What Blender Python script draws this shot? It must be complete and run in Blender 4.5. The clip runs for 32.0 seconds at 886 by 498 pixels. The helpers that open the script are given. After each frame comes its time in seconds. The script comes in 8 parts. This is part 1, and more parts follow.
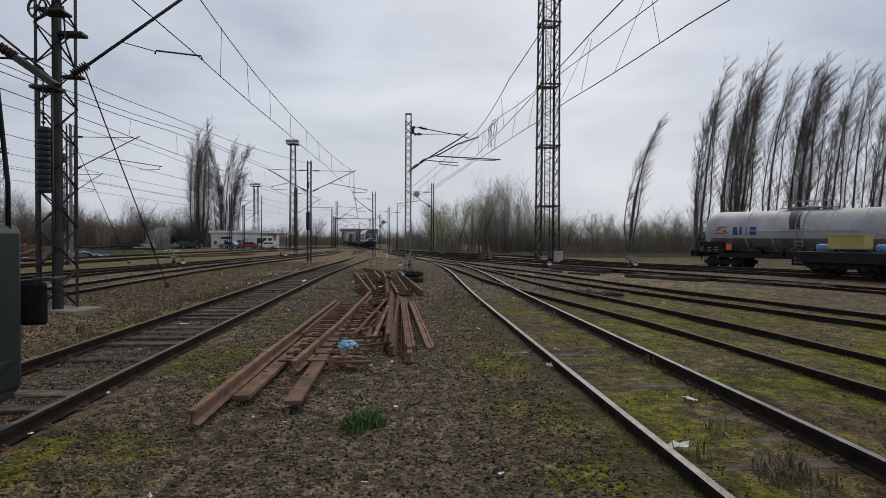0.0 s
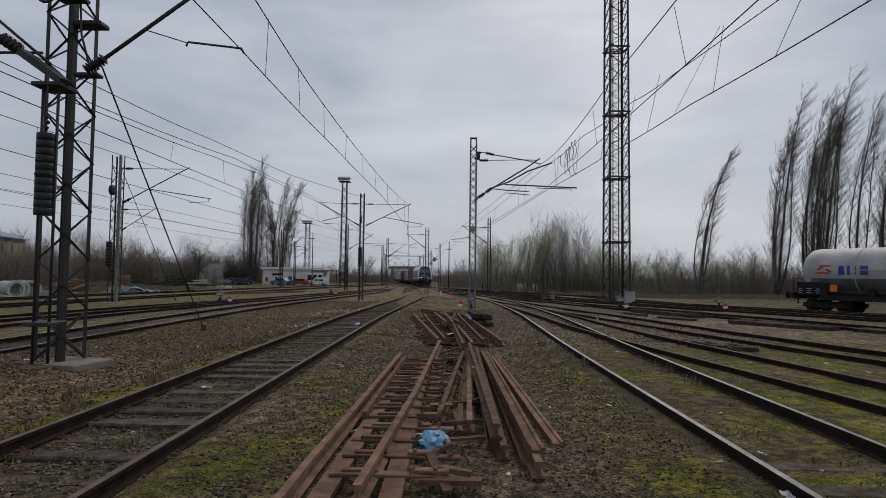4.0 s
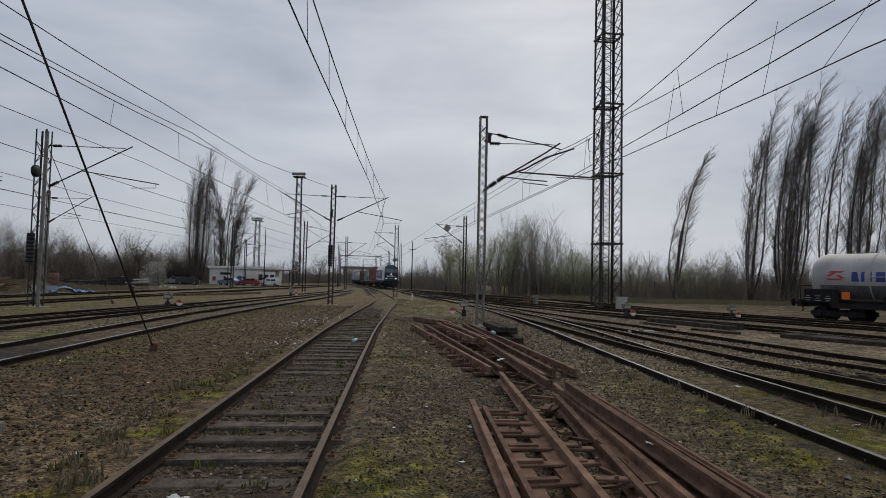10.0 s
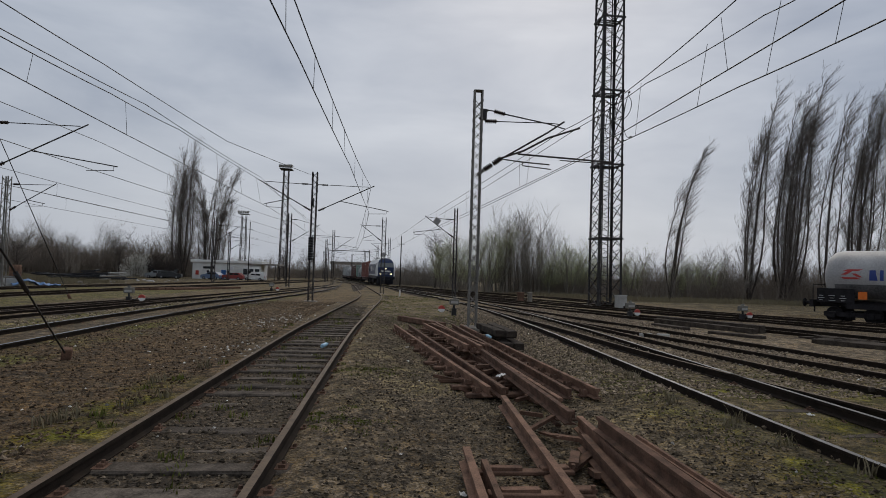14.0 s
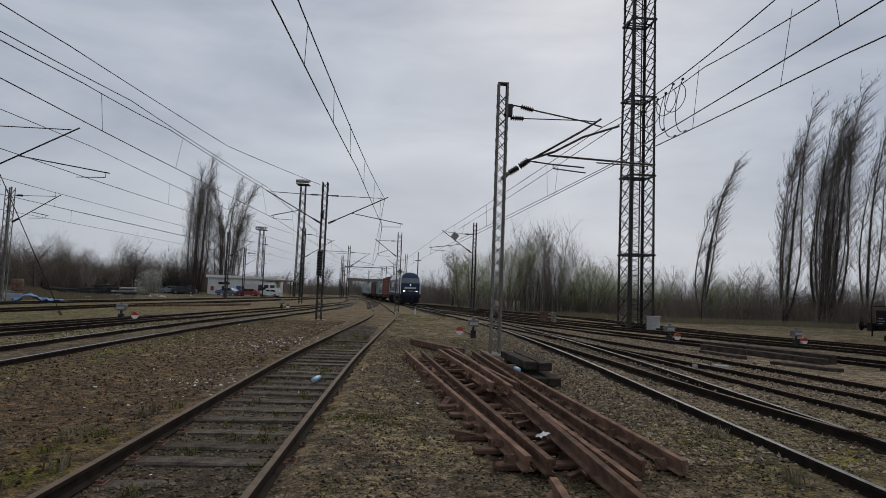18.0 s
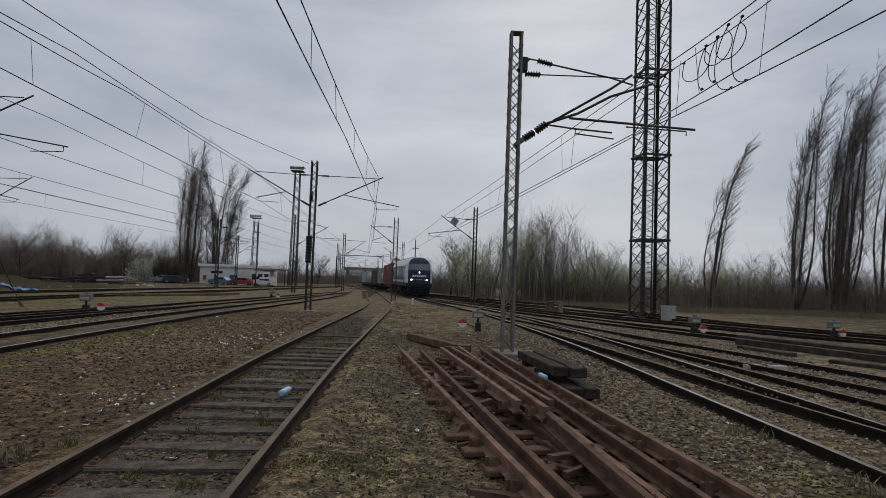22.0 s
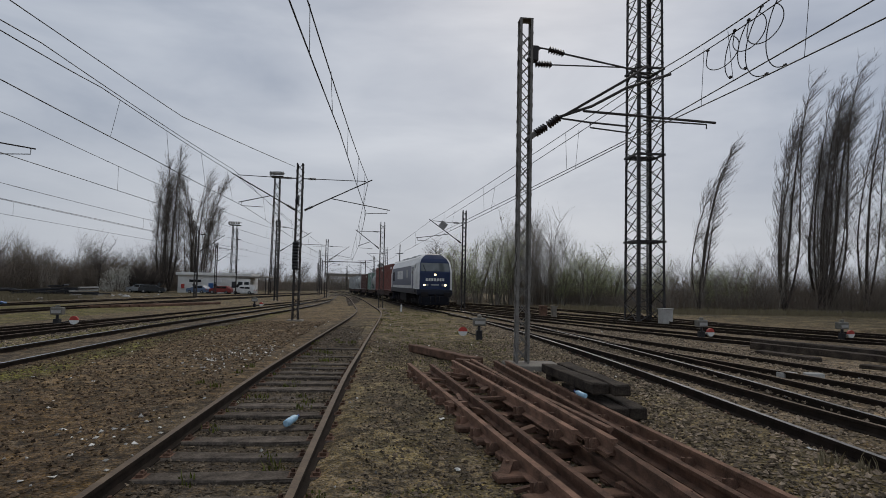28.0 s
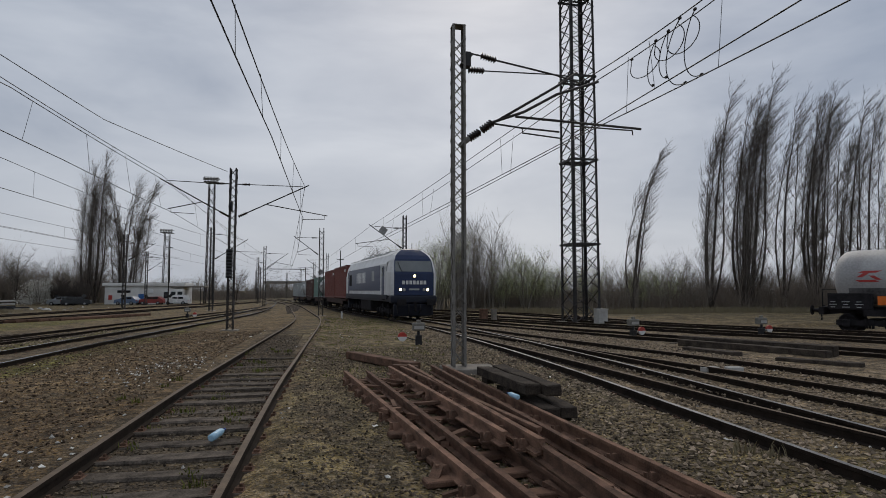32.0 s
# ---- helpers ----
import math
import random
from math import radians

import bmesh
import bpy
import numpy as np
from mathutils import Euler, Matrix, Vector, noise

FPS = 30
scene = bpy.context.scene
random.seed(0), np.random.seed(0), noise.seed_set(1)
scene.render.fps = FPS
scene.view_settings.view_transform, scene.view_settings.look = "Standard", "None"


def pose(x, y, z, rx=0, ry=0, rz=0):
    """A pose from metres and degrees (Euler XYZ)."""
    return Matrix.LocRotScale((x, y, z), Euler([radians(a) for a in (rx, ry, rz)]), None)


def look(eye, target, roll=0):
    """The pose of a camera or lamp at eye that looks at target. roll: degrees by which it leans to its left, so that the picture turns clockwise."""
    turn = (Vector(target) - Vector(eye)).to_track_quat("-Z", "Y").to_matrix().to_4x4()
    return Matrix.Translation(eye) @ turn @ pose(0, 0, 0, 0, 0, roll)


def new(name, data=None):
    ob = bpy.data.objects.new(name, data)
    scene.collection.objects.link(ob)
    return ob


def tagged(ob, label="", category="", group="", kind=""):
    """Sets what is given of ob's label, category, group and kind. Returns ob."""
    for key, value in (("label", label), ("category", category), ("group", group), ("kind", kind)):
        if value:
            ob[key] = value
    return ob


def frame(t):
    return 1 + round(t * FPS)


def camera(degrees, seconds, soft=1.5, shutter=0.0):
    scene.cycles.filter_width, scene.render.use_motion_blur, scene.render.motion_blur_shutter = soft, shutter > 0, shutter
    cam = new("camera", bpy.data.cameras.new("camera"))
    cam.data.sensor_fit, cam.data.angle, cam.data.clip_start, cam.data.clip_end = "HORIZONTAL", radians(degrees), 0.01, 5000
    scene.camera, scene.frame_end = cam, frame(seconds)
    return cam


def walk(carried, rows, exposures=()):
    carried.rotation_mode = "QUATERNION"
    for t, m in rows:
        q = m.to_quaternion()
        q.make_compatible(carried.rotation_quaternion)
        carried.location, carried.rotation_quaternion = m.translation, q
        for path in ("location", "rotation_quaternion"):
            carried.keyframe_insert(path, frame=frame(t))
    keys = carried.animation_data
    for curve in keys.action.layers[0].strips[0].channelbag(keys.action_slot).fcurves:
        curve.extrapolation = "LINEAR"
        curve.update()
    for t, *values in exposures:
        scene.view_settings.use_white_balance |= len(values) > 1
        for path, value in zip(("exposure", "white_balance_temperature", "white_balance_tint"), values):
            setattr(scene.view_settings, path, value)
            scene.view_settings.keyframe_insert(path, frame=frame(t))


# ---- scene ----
cam = camera(74.1, 32.0, 0.9)
METRES, EYE, TILT, LEAN, TURN = 20.0, 1.65, 2.0, 0.0, -7.4
PATH = [
    (0, (0.565, 1.848, 1.801), (0.705, 3.843, 1.762), 0.3),
    (0.5, (0.478, 2.381, 1.756), (0.602, 4.377, 1.709), 2.1),
    (1, (0.488, 2.556, 1.871), (0.606, 4.552, 1.814), 2.0),
    (1.5, (0.367, 3.179, 1.779), (0.413, 5.177, 1.858), 2.6),
    (2, (0.153, 3.591, 1.752), (0.203, 5.588, 1.862), 2.4),
    (2.5, (0.034, 4.069, 1.744), (0.092, 6.066, 1.843), 1.9),
    (4.5, (-0.309, 5.39, 1.837), (-0.367, 7.388, 1.925), 1.2),
    (5, (-0.632, 5.913, 1.897), (-0.731, 7.909, 1.991), 2.4),
    (5.5, (-0.699, 6.073, 1.824), (-0.87, 8.063, 1.914), 0.6),
    (6, (-0.872, 6.435, 1.841), (-1.171, 8.411, 1.921), 1.0),
    (6.5, (-1.153, 6.816, 1.825), (-1.5, 8.784, 1.911), 3.0),
    (7, (-1.335, 7.073, 1.795), (-1.604, 9.054, 1.837), 1.2),
    (7.5, (-1.565, 7.455, 1.821), (-1.779, 9.443, 1.874), 1.0),
    (8, (-1.753, 7.75, 1.878), (-1.842, 9.743, 2.016), 3.3),
    (8.5, (-1.957, 7.977, 1.836), (-1.895, 9.97, 1.991), 1.2),
    (9, (-2.03, 8.397, 1.857), (-1.885, 10.387, 1.99), 1.1),
    (9.5, (-1.856, 8.492, 1.882), (-1.715, 10.481, 2.035), 1.7),
    (10, (-2.082, 9.02, 1.821), (-1.935, 11.013, 1.916), 1.3),
    (10.5, (-2.021, 9.237, 1.802), (-1.852, 11.229, 1.84), 0.8),
    (11, (-1.969, 9.595, 1.795), (-1.862, 11.592, 1.806), 1.5),
    (11.5, (-2.072, 10.082, 1.824), (-1.979, 12.079, 1.863), 2.1),
    (12, (-2.138, 10.312, 1.783), (-1.92, 12.294, 1.929), -0.6),
    (12.5, (-2.012, 10.634, 1.752), (-1.76, 12.615, 1.861), -0.1),
    (13, (-1.909, 10.857, 1.8), (-1.707, 12.837, 1.999), 1.6),
    (13.5, (-1.857, 11.152, 1.761), (-1.683, 13.14, 1.896), 1.6),
    (15.5, (-1.782, 12.419, 1.802), (-1.516, 14.401, 1.847), 1.2),
    (16, (-1.738, 12.655, 1.761), (-1.434, 14.631, 1.813), 0.2),
    (16.5, (-1.654, 12.93, 1.795), (-1.444, 14.915, 1.915), 1.1),
    (17, (-1.764, 13.286, 1.766), (-1.602, 15.276, 1.893), 0.4),
    (17.5, (-1.766, 13.568, 1.761), (-1.621, 15.56, 1.861), 0.5),
    (18, (-1.634, 13.889, 1.786), (-1.516, 15.881, 1.926), 2.2),
    (18.5, (-1.573, 14.204, 1.815), (-1.436, 16.195, 1.94), 2.4),
    (19, (-1.67, 14.542, 1.725), (-1.473, 16.528, 1.85), -0.1),
    (19.5, (-1.523, 14.844, 1.738), (-1.372, 16.836, 1.828), 0.6),
    (20, (-1.469, 15.222, 1.742), (-1.438, 17.22, 1.822), 0.7),
    (20.5, (-1.632, 15.421, 1.805), (-1.523, 17.414, 1.942), -0.4),
    (21, (-1.635, 15.796, 1.727), (-1.519, 17.79, 1.825), 0.1),
    (21.5, (-1.542, 16.066, 1.763), (-1.392, 18.056, 1.888), 2.7),
    (22, (-1.606, 16.406, 1.737), (-1.477, 18.399, 1.84), 2.1),
    (22.5, (-1.652, 16.697, 1.7), (-1.505, 18.686, 1.851), 0.4),
    (23, (-1.596, 17.002, 1.723), (-1.449, 18.991, 1.873), 0.3),
    (23.5, (-1.715, 17.26, 1.664), (-1.629, 19.253, 1.807), 2.1),
    (24, (-2.09, 17.625, 1.617), (-1.988, 19.617, 1.762), -0.9),
    (24.5, (-2.204, 17.656, 1.648), (-2.143, 19.653, 1.733), -1.2),
    (25, (-2.189, 17.48, 1.7), (-2.116, 19.476, 1.804), 0.2),
    (25.5, (-2.211, 17.474, 1.699), (-2.094, 19.469, 1.781), -0.1),
    (27.5, (-2.141, 17.565, 1.742), (-1.963, 19.554, 1.855), 1.5),
    (28, (-2.127, 17.527, 1.764), (-1.932, 19.514, 1.885), 1.2),
    (28.5, (-2.118, 17.553, 1.748), (-1.871, 19.535, 1.866), 1.5),
    (29, (-2.103, 17.547, 1.764), (-1.773, 19.518, 1.85), 2.3),
    (29.5, (-2.102, 17.585, 1.741), (-1.746, 19.55, 1.85), 2.7),
    (30, (-2.019, 17.527, 1.751), (-1.647, 19.489, 1.869), 1.0),
    (30.5, (-1.993, 17.527, 1.751), (-1.618, 19.486, 1.89), 1.2),
    (31, (-1.947, 17.514, 1.755), (-1.586, 19.475, 1.912), 0.9),
    (31.5, (-1.981, 17.518, 1.743), (-1.607, 19.477, 1.894), 0.2),
    (32, (-1.978, 17.531, 1.763), (-1.59, 19.488, 1.903), -0.0),
]
walk(cam, [(t, look(eye, target, roll)) for t, eye, target, roll in PATH], ((0, 0.23), (1, 0.2), (2, -0.02), (5, -0.02), (10, 0.0), (12, -0.01), (13, -0.07), (16, 0.06), (20, -0.06), (32, -0.02)))

# ---- light: an overcast sky, with the sun far behind the cloud ----
world = bpy.data.worlds.new("overcast")
scene.world = world
world.use_nodes = True
wn, wl = world.node_tree.nodes, world.node_tree.links
wn.clear()
w_out = wn.new("ShaderNodeOutputWorld")
w_bg = wn.new("ShaderNodeBackground")
w_sky = wn.new("ShaderNodeTexSky")
w_sky.sky_type, w_sky.sun_disc = "NISHITA", False
w_sky.sun_elevation, w_sky.sun_rotation = radians(38), radians(16)
w_sky.air_density, w_sky.dust_density = 1.0, 4.0
w_co = wn.new("ShaderNodeTexCoord")
w_map = wn.new("ShaderNodeMapping")
w_map.inputs["Scale"].default_value = (1.0, 1.0, 3.2)
w_n1 = wn.new("ShaderNodeTexNoise")
w_n1.inputs["Scale"].default_value, w_n1.inputs["Detail"].default_value, w_n1.inputs["Roughness"].default_value = 2.3, 5, 0.52
w_n1.inputs["Distortion"].default_value = 0.35
w_ramp = wn.new("ShaderNodeValToRGB")
w_ramp.color_ramp.elements[0].position, w_ramp.color_ramp.elements[0].color = 0.30, (0.335, 0.395, 0.505, 1)
w_ramp.color_ramp.elements[1].position, w_ramp.color_ramp.elements[1].color = 0.70, (0.665, 0.715, 0.80, 1)
w_sep = wn.new("ShaderNodeSeparateXYZ")
w_hor = wn.new("ShaderNodeMapRange")
w_hor.inputs[1].default_value, w_hor.inputs[2].default_value = 0.02, 0.36
w_hor.inputs[3].default_value, w_hor.inputs[4].default_value = 0.5, 0.0
w_hor.interpolation_type = "SMOOTHSTEP"
w_mix = wn.new("ShaderNodeMix")
w_mix.data_type = "RGBA"
w_mix.inputs[7].default_value = (0.66, 0.69, 0.745, 1)
w_sk2 = wn.new("ShaderNodeVectorMath")
w_sk2.operation = "SCALE"
w_sk2.inputs["Scale"].default_value = 0.06
w_add = wn.new("ShaderNodeMix")
w_add.data_type, w_add.inputs[0].default_value = "RGBA", 0.12
wl.new(w_co.outputs["Generated"], w_map.inputs["Vector"])
wl.new(w_map.outputs["Vector"], w_n1.inputs["Vector"])
wl.new(w_n1.outputs["Fac"], w_ramp.inputs["Fac"])
wl.new(w_co.outputs["Generated"], w_sep.inputs["Vector"])
wl.new(w_sep.outputs["Z"], w_hor.inputs["Value"])
wl.new(w_hor.outputs["Result"], w_mix.inputs[0])
wl.new(w_ramp.outputs["Color"], w_mix.inputs[6])
wl.new(w_sky.outputs["Color"], w_sk2.inputs[0])
wl.new(w_mix.outputs[2], w_add.inputs[6])
wl.new(w_sk2.outputs["Vector"], w_add.inputs[7])
# the cloud is thinner, and brighter, towards the side of the sun
w_side = wn.new("ShaderNodeMapRange")
w_side.interpolation_type = "SMOOTHSTEP"
w_side.inputs[1].default_value, w_side.inputs[2].default_value = -0.75, 0.55
w_side.inputs[3].default_value, w_side.inputs[4].default_value = 0.95, 1.02
wl.new(w_sep.outputs["X"], w_side.inputs["Value"])
w_mul = wn.new("ShaderNodeVectorMath")
w_mul.operation = "SCALE"
wl.new(w_add.outputs[2], w_mul.inputs[0])
wl.new(w_side.outputs["Result"], w_mul.inputs["Scale"])
wl.new(w_mul.outputs["Vector"], w_bg.inputs["Color"])
w_bg.inputs["Strength"].default_value = 0.92
wl.new(w_bg.outputs["Background"], w_out.inputs["Surface"])

sun = new("sun", bpy.data.lights.new("sun", "SUN"))
sun.data.energy, sun.data.angle, sun.data.color = 1.0, radians(40), (1.0, 0.89, 0.74)
sun.matrix_world = look((0, 0, 60), (-13, -45, 14))


# ---- mesh helpers ----
def box(bm, c, s, r=(0, 0, 0), mat=0):
    m = pose(*c, *r) @ Matrix.Diagonal((*s, 1))
    made = bmesh.ops.create_cube(bm, size=1, matrix=m)
    for v in made["verts"]:
        for f in v.link_faces:
            f.material_index = mat
    return made["verts"]


def rounded(bm, c, s, bevel=0.02, r=(0, 0, 0), seg=2):
    tmp = bmesh.new()
    bmesh.ops.create_cube(tmp, size=1, matrix=Matrix.Diagonal((*s, 1)))
    bmesh.ops.bevel(tmp, geom=tmp.edges[:], offset=bevel, segments=seg, affect="EDGES", profile=0.5)
    tmp.transform(pose(*c, *r))
    me = bpy.data.meshes.new("tmp")
    tmp.to_mesh(me)
    tmp.free()
    bm.from_mesh(me)
    bpy.data.meshes.remove(me)


def across(p, q):
    """The frame whose z runs from p to q."""
    d = (Vector(q) - Vector(p))
    up = Vector((0, 0, 1)) if abs(d.normalized().z) < 0.95 else Vector((0, 1, 0))
    x = up.cross(d).normalized()
    y = d.normalized().cross(x)
    return x, y, d


def beam(bm, p, q, w=0.05, h=0.05):
    x, y, d = across(p, q)
    p = Vector(p)
    vs = [bm.verts.new(p + d * k + x * (a * w / 2) + y * (b * h / 2)) for k in (0, 1) for a, b in ((-1, -1), (1, -1), (1, 1), (-1, 1))]
    for f in ((3, 2, 1, 0), (4, 5, 6, 7), (0, 1, 5, 4), (1, 2, 6, 5), (2, 3, 7, 6), (3, 0, 4, 7)):
        bm.faces.new([vs[k] for k in f])


def tube(bm, p, q, r=0.02, n=8, r2=None):
    x, y, d = across(p, q)
    p = Vector(p)
    r2 = r if r2 is None else r2
    rings = [[bm.verts.new(p + d * k + (x * math.cos(a * 2 * math.pi / n) + y * math.sin(a * 2 * math.pi / n)) * rr) for a in range(n)] for k, rr in ((0, r), (1, r2))]
    for a in range(n):
        f = bm.faces.new((rings[0][a], rings[0][(a + 1) % n], rings[1][(a + 1) % n], rings[1][a]))
        f.smooth = n > 6
    bm.faces.new(rings[0][::-1])
    bm.faces.new(rings[1])


def pipe(bm, pts, r=0.02, n=6):
    """One bent tube through the points."""
    pts = [Vector(p) for p in pts]
    rings, x = [], None
    for k, p in enumerate(pts):
        d = (pts[min(k + 1, len(pts) - 1)] - pts[max(k - 1, 0)]).normalized()
        if x is None:
            x = (Vector((0, 0, 1)) if abs(d.z) < 0.9 else Vector((0, 1, 0))).cross(d)
        x = (x - d * x.dot(d)).normalized()
        y = d.cross(x)
        rings.append([bm.verts.new(p + (x * math.cos(a * 2 * math.pi / n) + y * math.sin(a * 2 * math.pi / n)) * r) for a in range(n)])
    for r0, r1 in zip(rings, rings[1:]):
        for a in range(n):
            f = bm.faces.new((r0[a], r0[(a + 1) % n], r1[(a + 1) % n], r1[a]))
            f.smooth = n > 4
    bm.faces.new(rings[0][::-1])
    bm.faces.new(rings[-1])


def sweep(bm, profile, pts, closed=True, top=None):
    """A profile (x across, z up) carried along the points; faces that look up get the material index `top`."""
    pts = [Vector(p) for p in pts]
    rings = []
    for k, p in enumerate(pts):
        d = (pts[min(k + 1, len(pts) - 1)] - pts[max(k - 1, 0)])
        d.z = 0
        d.normalize()
        side = Vector((d.y, -d.x, 0))
        rings.append([bm.verts.new(p + side * a + Vector((0, 0, b))) for a, b in profile])
    n = len(profile)
    for r0, r1 in zip(rings, rings[1:]):
        for a in range(n if closed else n - 1):
            f = bm.faces.new((r0[a], r0[(a + 1) % n], r1[(a + 1) % n], r1[a]))
            if top is not None and a == top:
                f.material_index = 1
    if closed:
        bm.faces.new(rings[0])
        bm.faces.new(rings[-1][::-1])


def revolve(bm, profile, n=16, m=None):
    """A profile of (radius, height) turned round z, then moved by m."""
    m = m or Matrix()
    rings = [[bm.verts.new(m @ Vector((r * math.cos(a * 2 * math.pi / n), r * math.sin(a * 2 * math.pi / n), z))) for a in range(n)] for r, z in profile]
    for r0, r1 in zip(rings, rings[1:]):
        for a in range(n):
            f = bm.faces.new((r0[a], r0[(a + 1) % n], r1[(a + 1) % n], r1[a]))
            f.smooth = True
    bm.faces.new(rings[0][::-1])
    bm.faces.new(rings[-1])


def mesh_of(name, bm, *mats):
    bmesh.ops.recalc_face_normals(bm, faces=bm.faces[:])
    me = bpy.data.meshes.new(name)
    bm.to_mesh(me)
    bm.free()
    for m in mats:
        me.materials.append(m)
    return me


def part(name, bm, mats, parent, label=""):
    mats = mats if isinstance(mats, (list, tuple)) else (mats,)
    ob = new(name, mesh_of(name, bm, *mats))
    ob.parent = parent
    if label:
        tagged(ob, label)
    return ob


def piece(name, me, parent, m):
    ob = new(name, me)
    ob.parent = parent
    ob.matrix_basis = m
    return ob


def slope(y):
    """The yard falls gently away with distance."""
    d = max(0.0, min(y, 165.0) - 27.0)
    return -0.008 * d * d / (d + 6.0)


def lowered(m):
    m = m or Matrix()
    return Matrix.Translation((0, 0, slope(m.translation.y))) @ m


def thing(name, label, category, m=None, group="", kind=""):
    ob = new(name)
    ob.empty_display_size = 0.2
    ob.matrix_basis = lowered(m)
    return tagged(ob, label, category, group, kind)


def solid(name, bm, mats, label, category, m=None, group="", kind=""):
    mats = mats if isinstance(mats, (list, tuple)) else (mats,)
    ob = new(name, mesh_of(name, bm, *mats))
    ob.matrix_basis = lowered(m)
    return tagged(ob, label, category, group, kind)


def arrays(name, verts, faces, *mats):
    me = bpy.data.meshes.new(name)
    me.from_pydata(verts, [], faces)
    for m in mats:
        me.materials.append(m)
    return me


# ---- materials ----
def surface(name, base, dark=None, rough=0.7, metal=0.0, scale=8.0, bump=0.2, fine=60.0, bump_size=0.01, low=0.35, high=0.65, rnd=0.0, spec=None):
    """A principled surface: two colours mixed by coarse and fine noise, with relief; rnd varies it from object to object."""
    m = bpy.data.materials.new(name)
    m.use_nodes = True
    n, l = m.node_tree.nodes, m.node_tree.links
    b = n["Principled BSDF"]
    co = n.new("ShaderNodeTexCoord")
    a = n.new("ShaderNodeTexNoise")
    a.inputs["Scale"].default_value, a.inputs["Detail"].default_value = scale, 6
    f = n.new("ShaderNodeTexNoise")
    f.inputs["Scale"].default_value, f.inputs["Detail"].default_value = fine, 3
    add = n.new("ShaderNodeMath")
    add.operation = "MULTIPLY_ADD"
    add.inputs[1].default_value, add.inputs[2].default_value = 0.4, 0.0
    add2 = n.new("ShaderNodeMath")
    add2.operation = "MULTIPLY_ADD"
    add2.inputs[1].default_value = 0.6
    l.new(co.outputs["Object"], a.inputs["Vector"])
    l.new(co.outputs["Object"], f.inputs["Vector"])
    l.new(f.outputs["Fac"], add.inputs[0])
    l.new(a.outputs["Fac"], add2.inputs[0])
    l.new(add.outputs[0], add2.inputs[2])
    ramp = n.new("ShaderNodeValToRGB")
    dark = dark or tuple(c * 0.6 for c in base)
    ramp.color_ramp.elements[0].position, ramp.color_ramp.elements[0].color = low, (*dark, 1)
    ramp.color_ramp.elements[1].position, ramp.color_ramp.elements[1].color = high, (*base, 1)
    l.new(add2.outputs[0], ramp.inputs["Fac"])
    out = ramp.outputs["Color"]
    if rnd:
        info = n.new("ShaderNodeObjectInfo")
        mr = n.new("ShaderNodeMapRange")
        mr.inputs[3].default_value, mr.inputs[4].default_value = 1 - rnd, 1 + rnd
        l.new(info.outputs["Random"], mr.inputs["Value"])
        hsv = n.new("ShaderNodeHueSaturation")
        l.new(mr.outputs["Result"], hsv.inputs["Value"])
        l.new(out, hsv.inputs["Color"])
        out = hsv.outputs["Color"]
    l.new(out, b.inputs["Base Color"])
    b.inputs["Roughness"].default_value, b.inputs["Metallic"].default_value = rough, metal
    b.inputs["Specular IOR Level"].default_value = spec if spec is not None else 0.1 if rough > 0.7 else 0.3
    if bump:
        bu = n.new("ShaderNodeBump")
        bu.inputs["Strength"].default_value, bu.inputs["Distance"].default_value = bump, bump_size
        l.new(f.outputs["Fac"], bu.inputs["Height"])
        l.new(bu.outputs["Normal"], b.inputs["Normal"])
    return m


def glow(name, colour, strength):
    m = bpy.data.materials.new(name)
    m.use_nodes = True
    b = m.node_tree.nodes["Principled BSDF"]
    b.inputs["Base Color"].default_value = (*colour, 1)
    b.inputs["Emission Color"].default_value = (*colour, 1)
    b.inputs["Emission Strength"].default_value = strength
    return m


M_RAIL = surface("rail_side_rust", (0.034, 0.025, 0.019), (0.014, 0.011, 0.009), rough=0.92, scale=6, fine=90, bump=0.3, bump_size=0.003)
M_HEAD = surface("rail_head_steel", (0.26, 0.255, 0.25), (0.1, 0.088, 0.075), rough=0.36, metal=0.75, scale=5, fine=50, bump=0.05)
M_HEAD_DULL = surface("rail_head_dull", (0.15, 0.104, 0.064), (0.07, 0.046, 0.029), rough=0.7, metal=0.0, scale=5, fine=50, bump=0.1)
M_HEAD_OILY = surface("rail_head_oily", (0.1, 0.1, 0.105), (0.05, 0.048, 0.047), rough=0.22, metal=0.3, scale=5, fine=50, bump=0.05, spec=0.6)
M_RUST = surface("rust", (0.285, 0.165, 0.112), (0.092, 0.058, 0.043), rough=0.85, scale=5, fine=70, bump=0.5, bump_size=0.004, rnd=0.18)
M_RUST_DARK = surface("rust_dark", (0.2, 0.116, 0.08), (0.062, 0.04, 0.03), rough=0.88, scale=6, fine=80, bump=0.5, bump_size=0.004, rnd=0.2)
M_SLEEPER = surface("old_sleeper_wood", (0.15, 0.124, 0.1), (0.034, 0.028, 0.023), rough=0.92, scale=7, fine=45, bump=0.7, bump_size=0.012, rnd=0.3)
M_TIMBER = surface("tarred_timber", (0.085, 0.068, 0.054), (0.022, 0.018, 0.015), rough=0.9, scale=5, fine=40, bump=0.7, bump_size=0.012, rnd=0.2)
M_MAST = surface("mast_dark_paint", (0.062, 0.054, 0.05), (0.033, 0.028, 0.026), rough=0.65, scale=4, fine=50, bump=0.15, bump_size=0.002)
M_MAST_BLACK = surface("mast_black_paint", (0.042, 0.038, 0.037), (0.022, 0.02, 0.02), rough=0.6, scale=4, fine=50, bump=0.15, bump_size=0.002)
